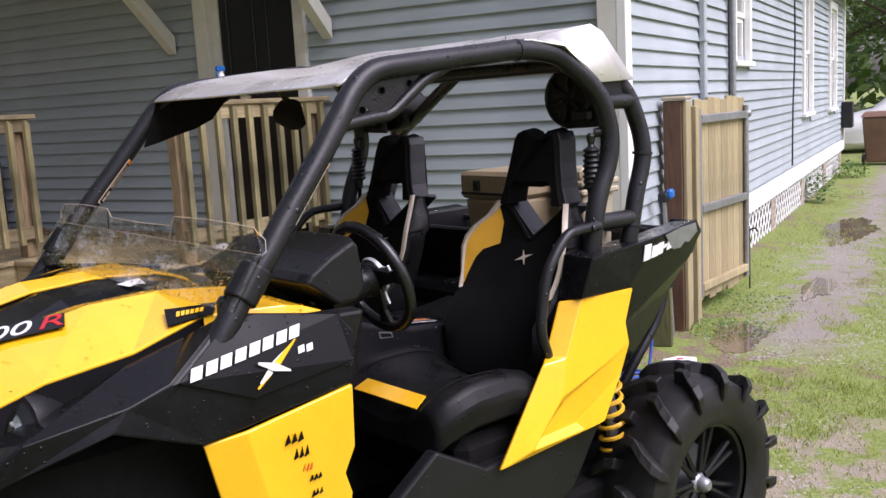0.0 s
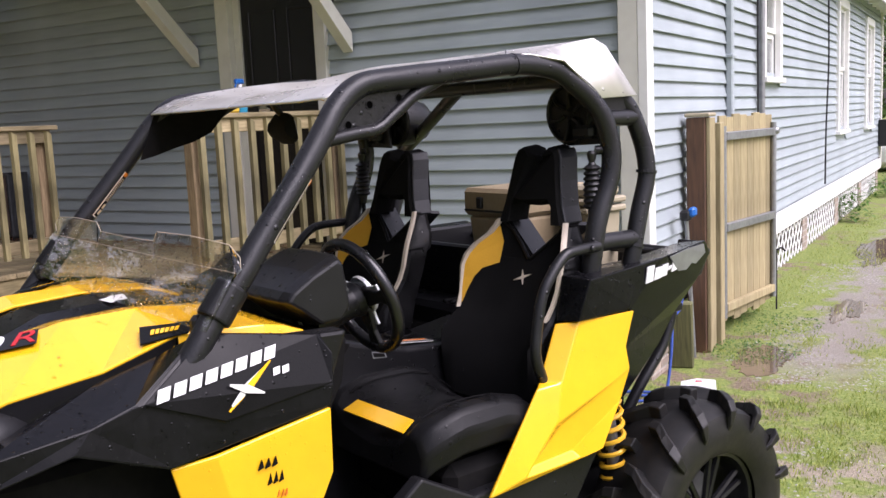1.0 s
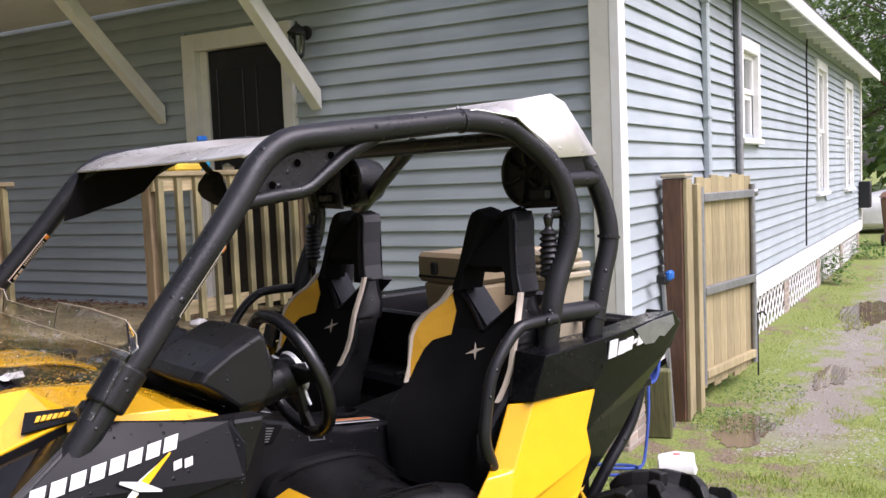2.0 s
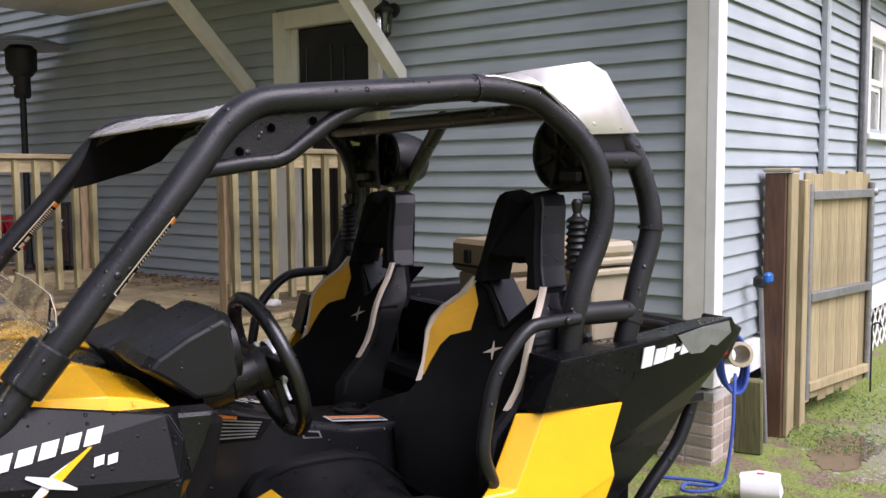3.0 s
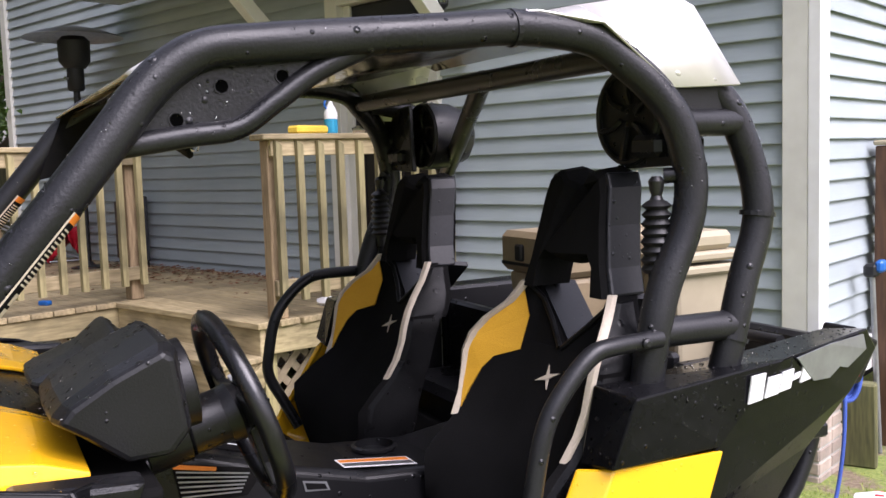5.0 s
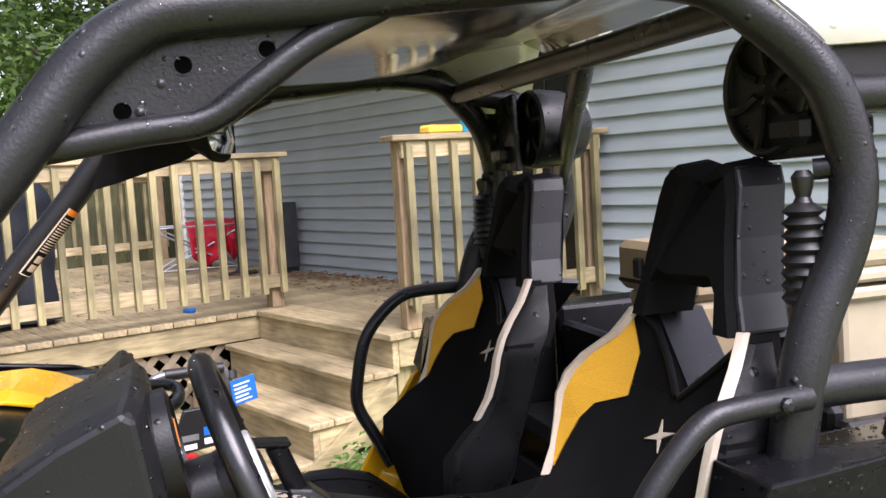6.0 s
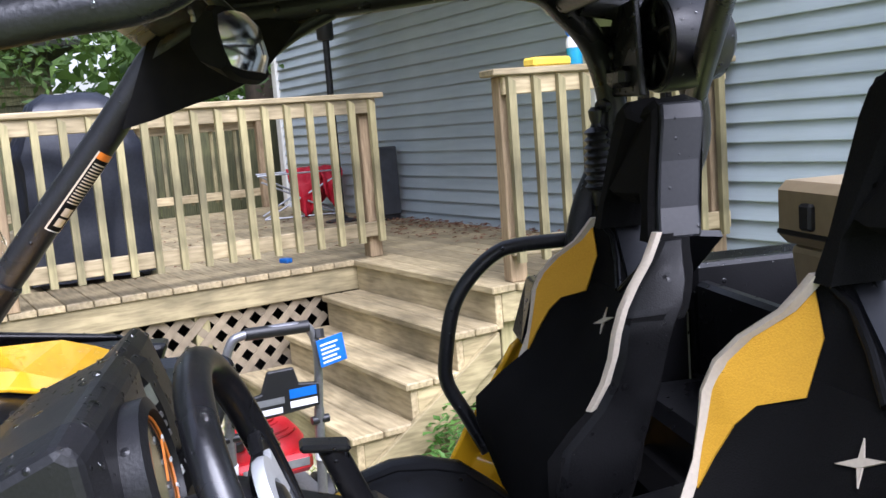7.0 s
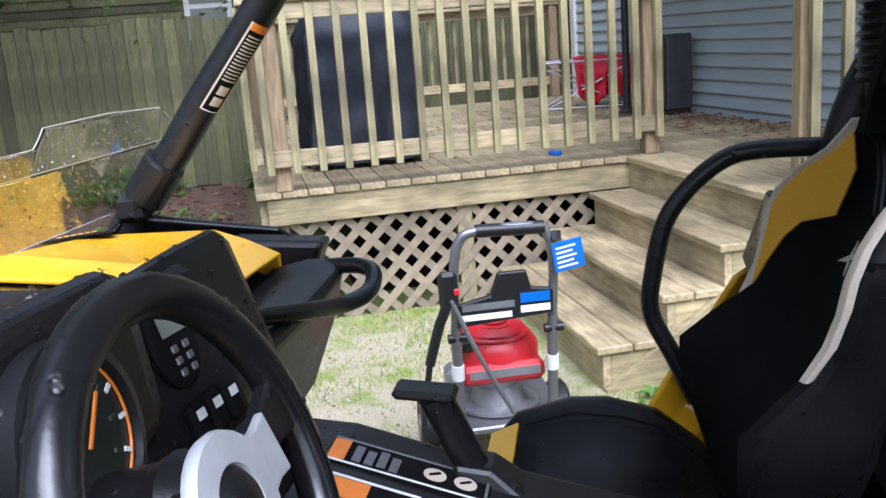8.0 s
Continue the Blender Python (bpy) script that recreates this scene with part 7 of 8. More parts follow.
def corner_clutter():
    t = thing("long_brush", "grey-handled brush with a blue head leaning on the post", "brush", pose(-1.80, 6.30, 0))
    part("handle", tube([(0.03, 0.06, 0.0), (0.0, 0.0, 0.99)], 0.014, 10, steps=1), M_STEEL, t, smooth=True)
    part("head", block((-0.035, -0.045, 0.96), (0.035, 0.045, 1.03), 0.014), M_LANTERN, t)
    part("bristle_block", block((0.02, -0.035, 0.985), (0.065, 0.05, 1.05), 0.014), M_BLUE, t)
    t = thing("paving_slab", "mossy concrete slab leaning behind the pier", "slab", pose(-1.83, 6.08, 0, 8, 0, 10))
    part("slab", block((-0.13, -0.03, 0), (0.13, 0.03, 0.46), 0.01), M_OLDFENCE, t)
    t = thing("hose_hanger", "cream pipe end with a coil of blue rope", "pipe", pose(-1.69, 5.60, 0.675))
    m = pose(0, 0, 0, 78, 0, 40)
    part("pipe", lathe([(0.052, -0.16), (0.052, 0.03), (0.068, 0.035), (0.068, 0.06), (0.05, 0.062), (0.046, 0.05), (0.046, -0.14)], 28, m=m, caps=False), M_BEIGE, t, smooth=True)
    part("bracket", block((-0.22, -0.02, -0.06), (-0.10, 0.05, 0.05), 0.01), M_LANTERN, t)
    for k in range(5):
        ring = [m @ Vector(((0.07 + 0.006 * (k % 2)) * math.cos(q), (0.12 + 0.01 * k) * math.sin(q) - 0.05, -0.12 + 0.022 * k)) for q in [2 * math.pi * i / 24 for i in range(24)]]
        part("rope_turn", tube(ring, 0.010, 8, steps=1, closed=True), M_ROPE, t, smooth=True)
    t = thing("rope", "blue rope trailing down to the grass", "rope", pose(0, 0, 0))
    part("strand", tube([(-1.68, 5.55, 0.58), (-1.665, 5.50, 0.50), (-1.66, 5.47, 0.30), (-1.67, 5.43, 0.10), (-1.68, 5.38, 0.03), (-1.74, 5.30, 0.03), (-1.83, 5.26, 0.03), (-1.80, 5.16, 0.03), (-1.70, 5.20, 0.035), (-1.66, 5.30, 0.04), (-1.76, 5.36, 0.03), (-2.0, 5.30, 0.025)], 0.009, 8), M_ROPE, t, smooth=True)
    t = thing("paper_cup", "crushed white paper tub with red print on the grass", "litter", pose(-1.46, 5.32, 0.075, 0, 0, 20))
    bm = lathe([(0.03, -0.10), (0.07, -0.095), (0.078, 0.0), (0.070, 0.09), (0.03, 0.10)], 22, m=pose(0, 0, 0, 0, 86, 0))
    for v in bm.verts:
        v.co += 0.016 * noise.noise_vector(v.co * 14)
    part("tub", bm, M_WHITE, t, smooth=True)
    part("print", block((-0.02, -0.03, 0.064), (0.02, 0.03, 0.076), 0.004), M_RED, t)
    t = thing("litter", "scrap of white plastic by the brick pier", "litter", pose(-1.93, 6.22, 0.03, 0, 0, 30))
    bm = lathe([(0.02, -0.05), (0.03, -0.045), (0.03, 0.03), (0.012, 0.05)], 14, m=pose(0, 0, 0, 0, 90, 0))
    part("scrap", bm, M_WHITE, t, smooth=True)
    t = thing("garden_hook", "thin black garden hook by the gate", "hook", pose(-1.56, 8.12, 0))
    part("rod", tube([(0, 0, 0), (0, 0, 0.46), (0.01, 0.01, 0.51), (0.04, 0.03, 0.52), (0.06, 0.04, 0.49)], 0.007, 8), M_LANTERN, t, smooth=True)


corner_clutter()


def bin_cart():
    t = thing("wheeled_bin", "brown wheeled rubbish bin at the end of the house", "bin", pose(-1.30, 21.4, 0))
    part("body", loft([[(-0.26, -0.28, 0.05), (0.26, -0.28, 0.05), (0.26, 0.28, 0.05), (-0.26, 0.28, 0.05)], [(-0.34, -0.36, 0.98), (0.34, -0.36, 0.98), (0.34, 0.36, 0.98), (-0.34, 0.36, 0.98)]]), M_BROWNBIN, t, bevel=0.03)
    part("lid", loft([[(-0.37, -0.39, 0.985), (0.37, -0.39, 0.985), (0.37, 0.39, 0.985), (-0.37, 0.39, 0.985)], [(-0.30, -0.30, 1.09), (0.30, -0.30, 1.09), (0.30, 0.30, 1.09), (-0.30, 0.30, 1.09)]]), M_BROWNBIN, t, bevel=0.02)
    for s in (-0.3, 0.3):
        part("wheel", lathe([(0.10, -0.03), (0.12, -0.02), (0.12, 0.02), (0.10, 0.03)], 20, m=pose(s, -0.34, 0.12, 0, 90, 0)), M_RUBBER, t, smooth=True)
    c = thing("covered_car", "pale covered car behind the bin", "car", pose(-0.7, 25.6, 0, 0, 0, 8))
    rings = []
    for x, h, w in ((-2.1, 0.55, 0.7), (-1.9, 0.85, 0.82), (-1.0, 1.05, 0.88), (-0.5, 1.45, 0.80), (0.9, 1.45, 0.80), (1.5, 1.05, 0.86), (2.1, 0.6, 0.75)):
        rings.append([(x, -w, 0.15), (x, -w, h * 0.7), (x, -w * 0.7, h), (x, w * 0.7, h), (x, w, h * 0.7), (x, w, 0.15)])
    part("cover", loft(rings), M_WHITEWOOD, c, bevel=0.1, smooth=True)


bin_cart()

# ---- things on the deck ----
def grill():
    t = thing("covered_grill", "barbecue grill under a dark blue-black cover on the deck", "grill", pose(-6.86, 2.87, DECK_Z, 0, 0, 90))
    rings = []
    outline = [(0.03, 0.40, 0.27), (0.35, 0.385, 0.26), (0.72, 0.40, 0.28), (0.80, 0.42, 0.30), (0.98, 0.33, 0.28), (1.10, 0.27, 0.22), (1.16, 0.17, 0.12)]
    levels = []
    for p, q in zip(outline, outline[1:]):
        n = max(1, round((q[0] - p[0]) / 0.045))
        levels += [tuple(a + (b - a) * k / n for a, b in zip(p, q)) for k in range(n)]
    for z, w, d in levels + [outline[-1]]:
        ring = []
        for k in range(72):
            a = 2 * math.pi * k / 72
            f = 1 / max(abs(math.cos(a)), abs(math.sin(a))) ** 0.75
            c, s = math.cos(a), math.sin(a)
            fold = 1 + 0.13 * abs(math.sin(a * 4.5 + z * 1.2 + 2.5 * noise.noise((c, s, z)))) * max(0.0, 1.0 - z) + 0.09 * noise.noise((c * 3 + z, s * 3, z * 2.2)) + 0.04 * noise.noise((c * 8, s * 8 + z * 2, z * 6))
            ring.append((w * c * f * fold * 0.92, d * s * f * fold * 0.92, z + 0.02 * noise.noise((c * 3, s * 3, z))))
        rings.append(ring)
    part("cover", loft(rings), M_COVER, t, smooth=True)
    for x in (-0.3, 0.3):
        for y in (-0.18, 0.18):
            part("wheel", lathe([(0.03, -0.012), (0.035, 0.0), (0.03, 0.012)], 14, m=pose(x, y, 0.034, 90, 0, 0)), M_RUBBER, t)


grill()
gas = thing("gas_cylinder", "beige gas cylinder beside the covered grill on the deck", "gas cylinder", pose(-7.55, 2.62, DECK_Z))
part("body", lathe([(0.11, 0.0), (0.12, 0.02), (0.15, 0.05), (0.155, 0.22), (0.13, 0.30), (0.06, 0.335)], 28), M_BEIGE, gas, smooth=True)
part("collar", lathe([(0.09, 0.30), (0.09, 0.40), (0.084, 0.40), (0.084, 0.30)], 24, caps=False), M_BEIGE, gas, smooth=True)
part("valve", lathe([(0.025, 0.33), (0.025, 0.38), (0.012, 0.385)], 14), M_STEEL, gas, smooth=True)


def camp_chair():
    t = thing("folding_chair", "red folding camp chair with a bare metal frame on the deck", "chair", pose(-9.25, 5.36, DECK_Z, 0, 0, 72))
    for pts in ([(-0.42, -0.2, 0.02), (0.30, -0.2, 0.45)], [(0.30, -0.2, 0.02), (-0.42, -0.2, 0.45)], [(-0.42, 0.22, 0.02), (0.30, 0.22, 0.5)], [(0.30, 0.22, 0.02), (-0.42, 0.22, 0.5)],
                [(-0.45, -0.2, 0.52), (0.34, -0.2, 0.52)], [(-0.45, 0.22, 0.52), (0.34, 0.22, 0.52)], [(-0.42, -0.2, 0.02), (0.30, -0.2, 0.02)]):
        part("frame_bar", tube(pts, 0.011, 8, steps=1), M_STEEL, t, smooth=True)
    # the cloth hangs in folds over the frame, front and back
    for side, x0, x1, deep in ((-1, -0.16, 0.14, 0.54), (-1, 0.16, 0.36, 0.46), (1, -0.12, 0.34, 0.44)):
        bm = bmesh.new()
        rows = []
        for i in range(11):
            u = i / 10
            row = []
            for k in range(13):
                v = k / 12
                hem = deep * (0.72 + 0.28 * math.sin(math.pi * v) + 0.12 * noise.noise((v * 4, side, x0)))
                slack = 0.5 + 0.5 * math.cos(math.pi * u)
                x = x0 + (x1 - x0) * v + 0.05 * (u - 0.3) * (0.5 - v) + 0.02 * noise.noise((v * 3, u * 3, 5))
                y = side * (0.03 + 0.18 * min(1, u * 3) + 0.05 * math.sin(v * 14 + u * 2) * u + 0.04 * noise.noise((v * 5, u * 4, side)))
                row.append(bm.verts.new((x, y, 0.57 + 0.02 * noise.noise((v * 6, 1, 2)) - hem * u)))
            rows.append(row)
        for a, b in zip(rows, rows[1:]):
            for k in range(12):
                bm.faces.new((a[k], a[k + 1], b[k + 1], b[k]))
        part("seat_cloth", bm, M_CLOTH, t, smooth=True, solid=0.006)
    for ob in t.children_recursive:
        ob.data.transform(Matrix.Diagonal((1, 1, 0.84, 1)))


camp_chair()


def smoker():
    t = thing("smoker_cabinet", "small dark steel smoker cabinet against the house", "cabinet", pose(-8.04, 5.52, DECK_Z))
    part("body", block((-0.02, -0.05, 0.04), (0.16, 0.17, 0.64), 0.012), M_SMOKER, t)
    part("door", block((0.0, -0.075, 0.09), (0.14, -0.053, 0.60), 0.006), M_RUST, t, "rust-stained cabinet door")
    part("handle", tube([(0.12, -0.08, 0.40), (0.12, -0.105, 0.41), (0.12, -0.105, 0.47), (0.12, -0.08, 0.48)], 0.007, 8), M_CHROME, t, smooth=True)
    for x in (0.01, 0.13):
        part("foot", block((x - 0.02, -0.04, 0.0), (x + 0.02, 0.16, 0.04), 0.004), M_LANTERN, t)


smoker()


def patio_heater():
    t = thing("patio_heater", "tall patio heater with a wide metal reflector on the deck", "heater", pose(-8.30, 5.30, DECK_Z))
    part("base", lathe([(0.15, 0), (0.15, 0.012), (0.06, 0.03), (0.035, 0.06)], 32), M_LANTERN, t, "low dark disc foot", smooth=True)
    part("pole", lathe([(0.030, 0.05), (0.030, 1.60)], 18), M_LANTERN, t, smooth=True)
    part("collar", lathe([(0.06, 1.60), (0.075, 1.62), (0.075, 1.80), (0.05, 1.82)], 20), M_LANTERN, t, smooth=True)
    part("burner", lathe([(0.09, 1.80), (0.135, 1.86), (0.14, 2.04), (0.10, 2.08)], 24), M_LANTERN, t, smooth=True)
    part("knob", lathe([(0.018, 0), (0.016, 0.03)], 12, m=pose(0, -0.075, 1.71, 90, 0, 0)), M_CHROME, t, smooth=True)
    part("reflector", lathe([(0.43, 2.07), (0.425, 2.075), (0.30, 2.12), (0.12, 2.16), (0.02, 2.17)], 40, caps=False), M_STEEL, t, smooth=True, solid=0.003)


patio_heater()


def rail_clutter():
    cap_z = 1.819
    t = thing("sponge", "yellow car-wash sponge on the cap rail", "sponge", pose(-4.411, 4.705, cap_z, 0, 0, 2))
    part("sponge_body", block((-0.05, -0.12, 0), (0.05, 0.12, 0.048), 0.012), M_SPONGE, t)
    t = thing("spray_bottle", "clear spray bottle half full of blue cleaner on the rail", "bottle", pose(-4.385, 4.858, cap_z))
    part("liquid", lathe([(0.036, 0.0), (0.04, 0.01), (0.04, 0.085)], 24), M_LIQUID, t, smooth=True)
    part("bottle_body", lathe([(0.04, 0.087), (0.04, 0.12), (0.03, 0.15), (0.015, 0.175), (0.014, 0.19)], 24), M_WHITE, t, smooth=True)
    part("trigger", block((-0.015, -0.045, 0.19), (0.015, 0.035, 0.225), 0.008), M_BLUE, t, "blue spray trigger")
    part("trigger_lever", tube([(0, -0.035, 0.195), (0, -0.045, 0.17), (0, -0.03, 0.145)], 0.006, 8), M_BLUE, t)
    t = thing("foil_scrap", "crumpled silver foil on the cap rail", "litter", pose(-4.353, 5.045, cap_z))
    bm = bmesh.new()
    bmesh.ops.create_icosphere(bm, subdivisions=2, radius=0.04)
    for v in bm.verts:
        v.co = v.co * (1 + 0.5 * noise.noise(v.co * 60))
        v.co.z = max(0, v.co.z * 0.7 + 0.02)
    part("foil", bm, M_CHROME, t)
    t = thing("bottle_cap", "blue plastic cap lying on the deck", "litter", pose(-6.27, 3.95, DECK_Z, 0, 0, 20))
    part("cap", block((-0.04, -0.025, 0), (0.04, 0.025, 0.03), 0.006), M_BLUE, t)
    t = thing("white_rag", "white rag beside the railing post on the deck", "litter", pose(-4.60, 4.95, DECK_Z))
    bm = bmesh.new()
    bmesh.ops.create_icosphere(bm, subdivisions=2, radius=0.06)
    for v in bm.verts:
        v.co = v.co * (1 + 0.4 * noise.noise(v.co * 30))
        v.co.z = max(0.0, v.co.z * 0.6 + 0.02)
    part("cloth", bm, M_WHITE, t, smooth=True)


rail_clutter()


def dead_leaves():
    rnd = random.Random(4)
    verts, faces = [], []
    for k in range(900):
        if k < 650:
            x = rnd.uniform(-8.4, -4.6)
            y = FRONT_Y - 0.04 - abs(rnd.gauss(0, 0.28))
            z = DECK_Z + 0.004 + rnd.uniform(0, 0.02)
            if x > -4.55 or y < 4.4:
                continue
        else:
            x, y, z = rnd.uniform(-10.5, -6.5), rnd.uniform(2.4, 5.6), DECK_Z + 0.004
        a, s = rnd.uniform(0, 6.28), rnd.uniform(0.014, 0.035)
        c, d = math.cos(a) * s, math.sin(a) * s
        n = len(verts)
        verts += [(x - c, y - d, z), (x + d * 0.4, y - c * 0.4, z + rnd.uniform(0, 0.012)), (x + c, y + d, z + 0.004), (x - d * 0.4, y + c * 0.4, z + rnd.uniform(0, 0.012))]
        faces.append((n, n + 1, n + 2, n + 3))
    me = bpy.data.meshes.new("dead_leaves")
    me.from_pydata(verts, [], faces)
    me.materials.append(M_LITTER)
    tagged(new("dead_leaves", me), "brown dead leaves scattered on the deck boards", "leaves", kind="stuff")


dead_leaves()


def soil_litter():
    rnd = random.Random(77)
    verts, faces = [], []
    while len(faces) < 2600:
        x, y = rnd.uniform(-11.8, -6.7), rnd.uniform(-2.5, 2.1)
        a, s = rnd.uniform(0, 6.28), rnd.uniform(0.02, 0.05)
        c, d = math.cos(a) * s, math.sin(a) * s
        z = hill(x, y) + 0.006
        n = len(verts)
        verts += [(x - c, y - d, z), (x + d * 0.45, y - c * 0.45, z + rnd.uniform(0, 0.02)), (x + c, y + d, z + 0.006), (x - d * 0.45, y + c * 0.45, z + rnd.uniform(0, 0.02))]
        faces.append((n, n + 1, n + 2, n + 3))
    me = bpy.data.meshes.new("leaf_litter")
    me.from_pydata(verts, [], faces)
    me.materials.append(M_LITTER)
    tagged(new("leaf_litter", me), "brown leaf litter on the soil by the fence", "leaves", kind="stuff")


soil_litter()


def ground_bits(name, material, count, seed, area, size, label, category):
    """Small angular bits lying on the ground in an area (x0, x1, y0, y1)."""
    rnd = random.Random(seed)
    verts, faces = [], []
    for k in range(count):
        x, y = rnd.uniform(area[0], area[1]), rnd.uniform(area[2], area[3])
        if noise.noise((x * 1.9, y * 1.9, 5.0)) < -0.15:
            continue
        s = size * rnd.uniform(0.4, 1.5)
        a, z, n = rnd.uniform(0, 6.28), hill(x, y), len(verts)
        for q in range(5):
            r = s * rnd.uniform(0.6, 1.2)
            verts.append((x + r * math.cos(a + q * 1.257), y + 0.7 * r * math.sin(a + q * 1.257), z - 0.003 + rnd.uniform(0, 0.004)))
        verts.append((x, y, z + s * rnd.uniform(0.2, 0.5)))
        faces += [(n + q, n + (q + 1) % 5, n + 5) for q in range(5)]
    me = bpy.data.meshes.new(name)
    me.from_pydata(verts, [], faces)
    me.materials.append(material)
    return tagged(new(name, me), label, category, kind="stuff")


ground_bits("pebbles", M_MORTAR, 2200, 31, (-5.8, -2.2, 0.9, 3.9), 0.012, "pale pebbles and crumbs on the worn ground", "pebbles")
ground_bits("fallen_leaves", M_LITTER, 700, 32, (-5.8, -2.2, 0.9, 3.9), 0.012, "small brown leaves on the worn ground", "leaves")
ground_bits("pebbles", M_MORTAR, 1500, 34, (-1.3, 0.5, 3.4, 5.0), 0.010, "grey pebbles on the bare patch of lawn", "pebbles")
ground_bits("gravel", M_MORTAR, 5200, 33, (-1.55, -0.35, 5.9, 10.5), 0.010, "loose grey gravel in the wheel track", "gravel")

# ---- pressure washer ----
def washer():
    t = thing("pressure_washer", "red-engined pressure washer with a grey tube frame on the grass", "pressure washer", pose(-3.98, 2.905, 0, 0, 0, -94))
    # x across, y towards the handle side; the handle stands on the y+ side
    def at(x, y, z):
        return (x, y, z)
    w = 0.165
    part("handle", tube([(-w, 0.22, 0.60), (-w, 0.26, 0.80), (-w + 0.02, 0.275, 0.895), (-w + 0.07, 0.28, 0.925), (w - 0.07, 0.28, 0.925), (w - 0.02, 0.275, 0.895), (w, 0.26, 0.80), (w, 0.22, 0.60)], 0.016, 12), M_GREY, t, "grey tube handle with a foam grip", smooth=True)
    part("foam_grip", tube([(-w + 0.075, 0.28, 0.926), (w - 0.03, 0.277, 0.918)], 0.022, 12, steps=1), M_BOOT, t, smooth=True)
    for s in (-1, 1):
        part("leg", tube([(s * w, 0.22, 0.60), (s * w, 0.16, 0.22)], 0.018, 12, steps=1), M_GREY, t, smooth=True)
        part("white_sleeve", tube([(s * w, 0.197, 0.455), (s * w, 0.188, 0.40)], 0.022, 12, steps=1), M_WHITE, t, smooth=True)
        part("clamp_knob", tube([(s * w - 0.03, 0.215, 0.555), (s * w + 0.035, 0.215, 0.555)], 0.016, 10, steps=1), M_BOOT, t, smooth=True)
        wh = part("wheel", lathe([(0.05, -0.03), (0.10, -0.032), (0.115, -0.02), (0.115, 0.02), (0.10, 0.032), (0.05, 0.03)], 28, m=pose(s * 0.25, -0.10, 0.12, 0, 90, 0)), M_RUBBER, t, "small black wheel", smooth=True)
        part("wheel_hub", lathe([(0.045, -0.034), (0.05, 0.0), (0.045, 0.034)], 18, m=pose(s * 0.25, -0.10, 0.12, 0, 90, 0)), M_GREY, wh, smooth=True)
    part("base_plate", block((-0.22, -0.24, 0.19), (0.22, 0.20, 0.215), 0.006), M_GREY, t)
    for x in (-0.19, 0.19):
        part("foot", block((x - 0.02, 0.16, 0.0), (x + 0.02, 0.20, 0.19), 0.006), M_GREY, t)
    # panel with bars for its print
    p = part("panel", prism([(-0.16, 0.60), (0.16, 0.62), (0.165, 0.705), (0.09, 0.715), (0.075, 0.775), (-0.02, 0.775), (-0.05, 0.70), (-0.16, 0.68)], "y", 0.235, 0.255), M_BOOT, t, "black accessory panel with pale print", bevel=0.006)
    for x0, x1, z0, z1, m in ((-0.145, 0.03, 0.655, 0.678, M_STEEL), (-0.15, 0.02, 0.622, 0.642, M_WHITE), (0.05, 0.15, 0.665, 0.698, M_BLUE), (0.05, 0.15, 0.632, 0.655, M_WHITE)):
        part("print_bar", block((x0, 0.2555, z0), (x1, 0.2575, z1)), m, p)
    # engine
    e = part("engine", lathe([(0.13, 0.36), (0.15, 0.38), (0.15, 0.45), (0.135, 0.475), (0.10, 0.52), (0.06, 0.535), (0.02, 0.54)], 28, m=pose(0, 0.0, 0) @ Matrix.Diagonal((1.05, 0.95, 1, 1))), M_RED, t, "red engine shroud", smooth=True)
    for k in range(5):
        part("louvre", tube([(0.0 + 0.045 * (1 + k * 0.42) * math.cos(q), 0.02 + 0.04 * (1 + k * 0.42) * math.sin(q), 0.538 - 0.012 * k) for q in [0.3 + 2.5 * i / 9 for i in range(10)]], 0.004, 6, steps=1), M_LENS, e)
    part("shroud_lip", block((-0.15, 0.03, 0.345), (0.15, 0.155, 0.42), 0.02), M_RED, e)
    part("decal_bar", block((-0.12, 0.156, 0.375), (0.13, 0.159, 0.405)), M_STEEL, e)
    part("fuel_cap", lathe([(0.04, 0), (0.04, 0.03), (0.03, 0.035)], 16, m=pose(-0.13, 0.09, 0.47, 0, 0, 0)), M_BOOT, e, smooth=True)
    part("crankcase", lathe([(0.10, 0.215), (0.15, 0.222), (0.15, 0.232), (0.10, 0.24), (0.085, 0.30), (0.12, 0.345)], 28), M_STEEL, e, "silver crankcase", smooth=True)
    part("pump", block((-0.17, -0.20, 0.215), (0.05, -0.09, 0.33), 0.02), M_STEEL, t)
    part("muffler", block((0.06, -0.19, 0.30), (0.17, -0.08, 0.43), 0.02), M_BOOT, t)
    # spray gun and lance
    part("gun", tube([(-0.20, 0.30, 0.78), (-0.205, 0.31, 0.70), (-0.235, 0.30, 0.62), (-0.27, 0.29, 0.50)], 0.017, 10), M_BOOT, t, "black spray gun hung on the handle", smooth=True)
    part("gun_body", block((-0.225, 0.285, 0.69), (-0.165, 0.325, 0.81), 0.012), M_BOOT, t)
    part("gun_button", block((-0.18, 0.322, 0.735), (-0.162, 0.335, 0.757), 0.004), M_RED, t)
    part("lance", tube([(-0.19, 0.32, 0.72), (-0.10, 0.33, 0.50), (0.03, 0.30, 0.24)], 0.008, 8), M_GREY, t, smooth=True)
    part("hose", tube([(-0.27, 0.29, 0.50), (-0.30, 0.22, 0.25), (-0.27, 0.10, 0.06), (-0.20, -0.02, 0.05), (-0.18, -0.12, 0.24)], 0.011, 8), M_BOOT, t, smooth=True)
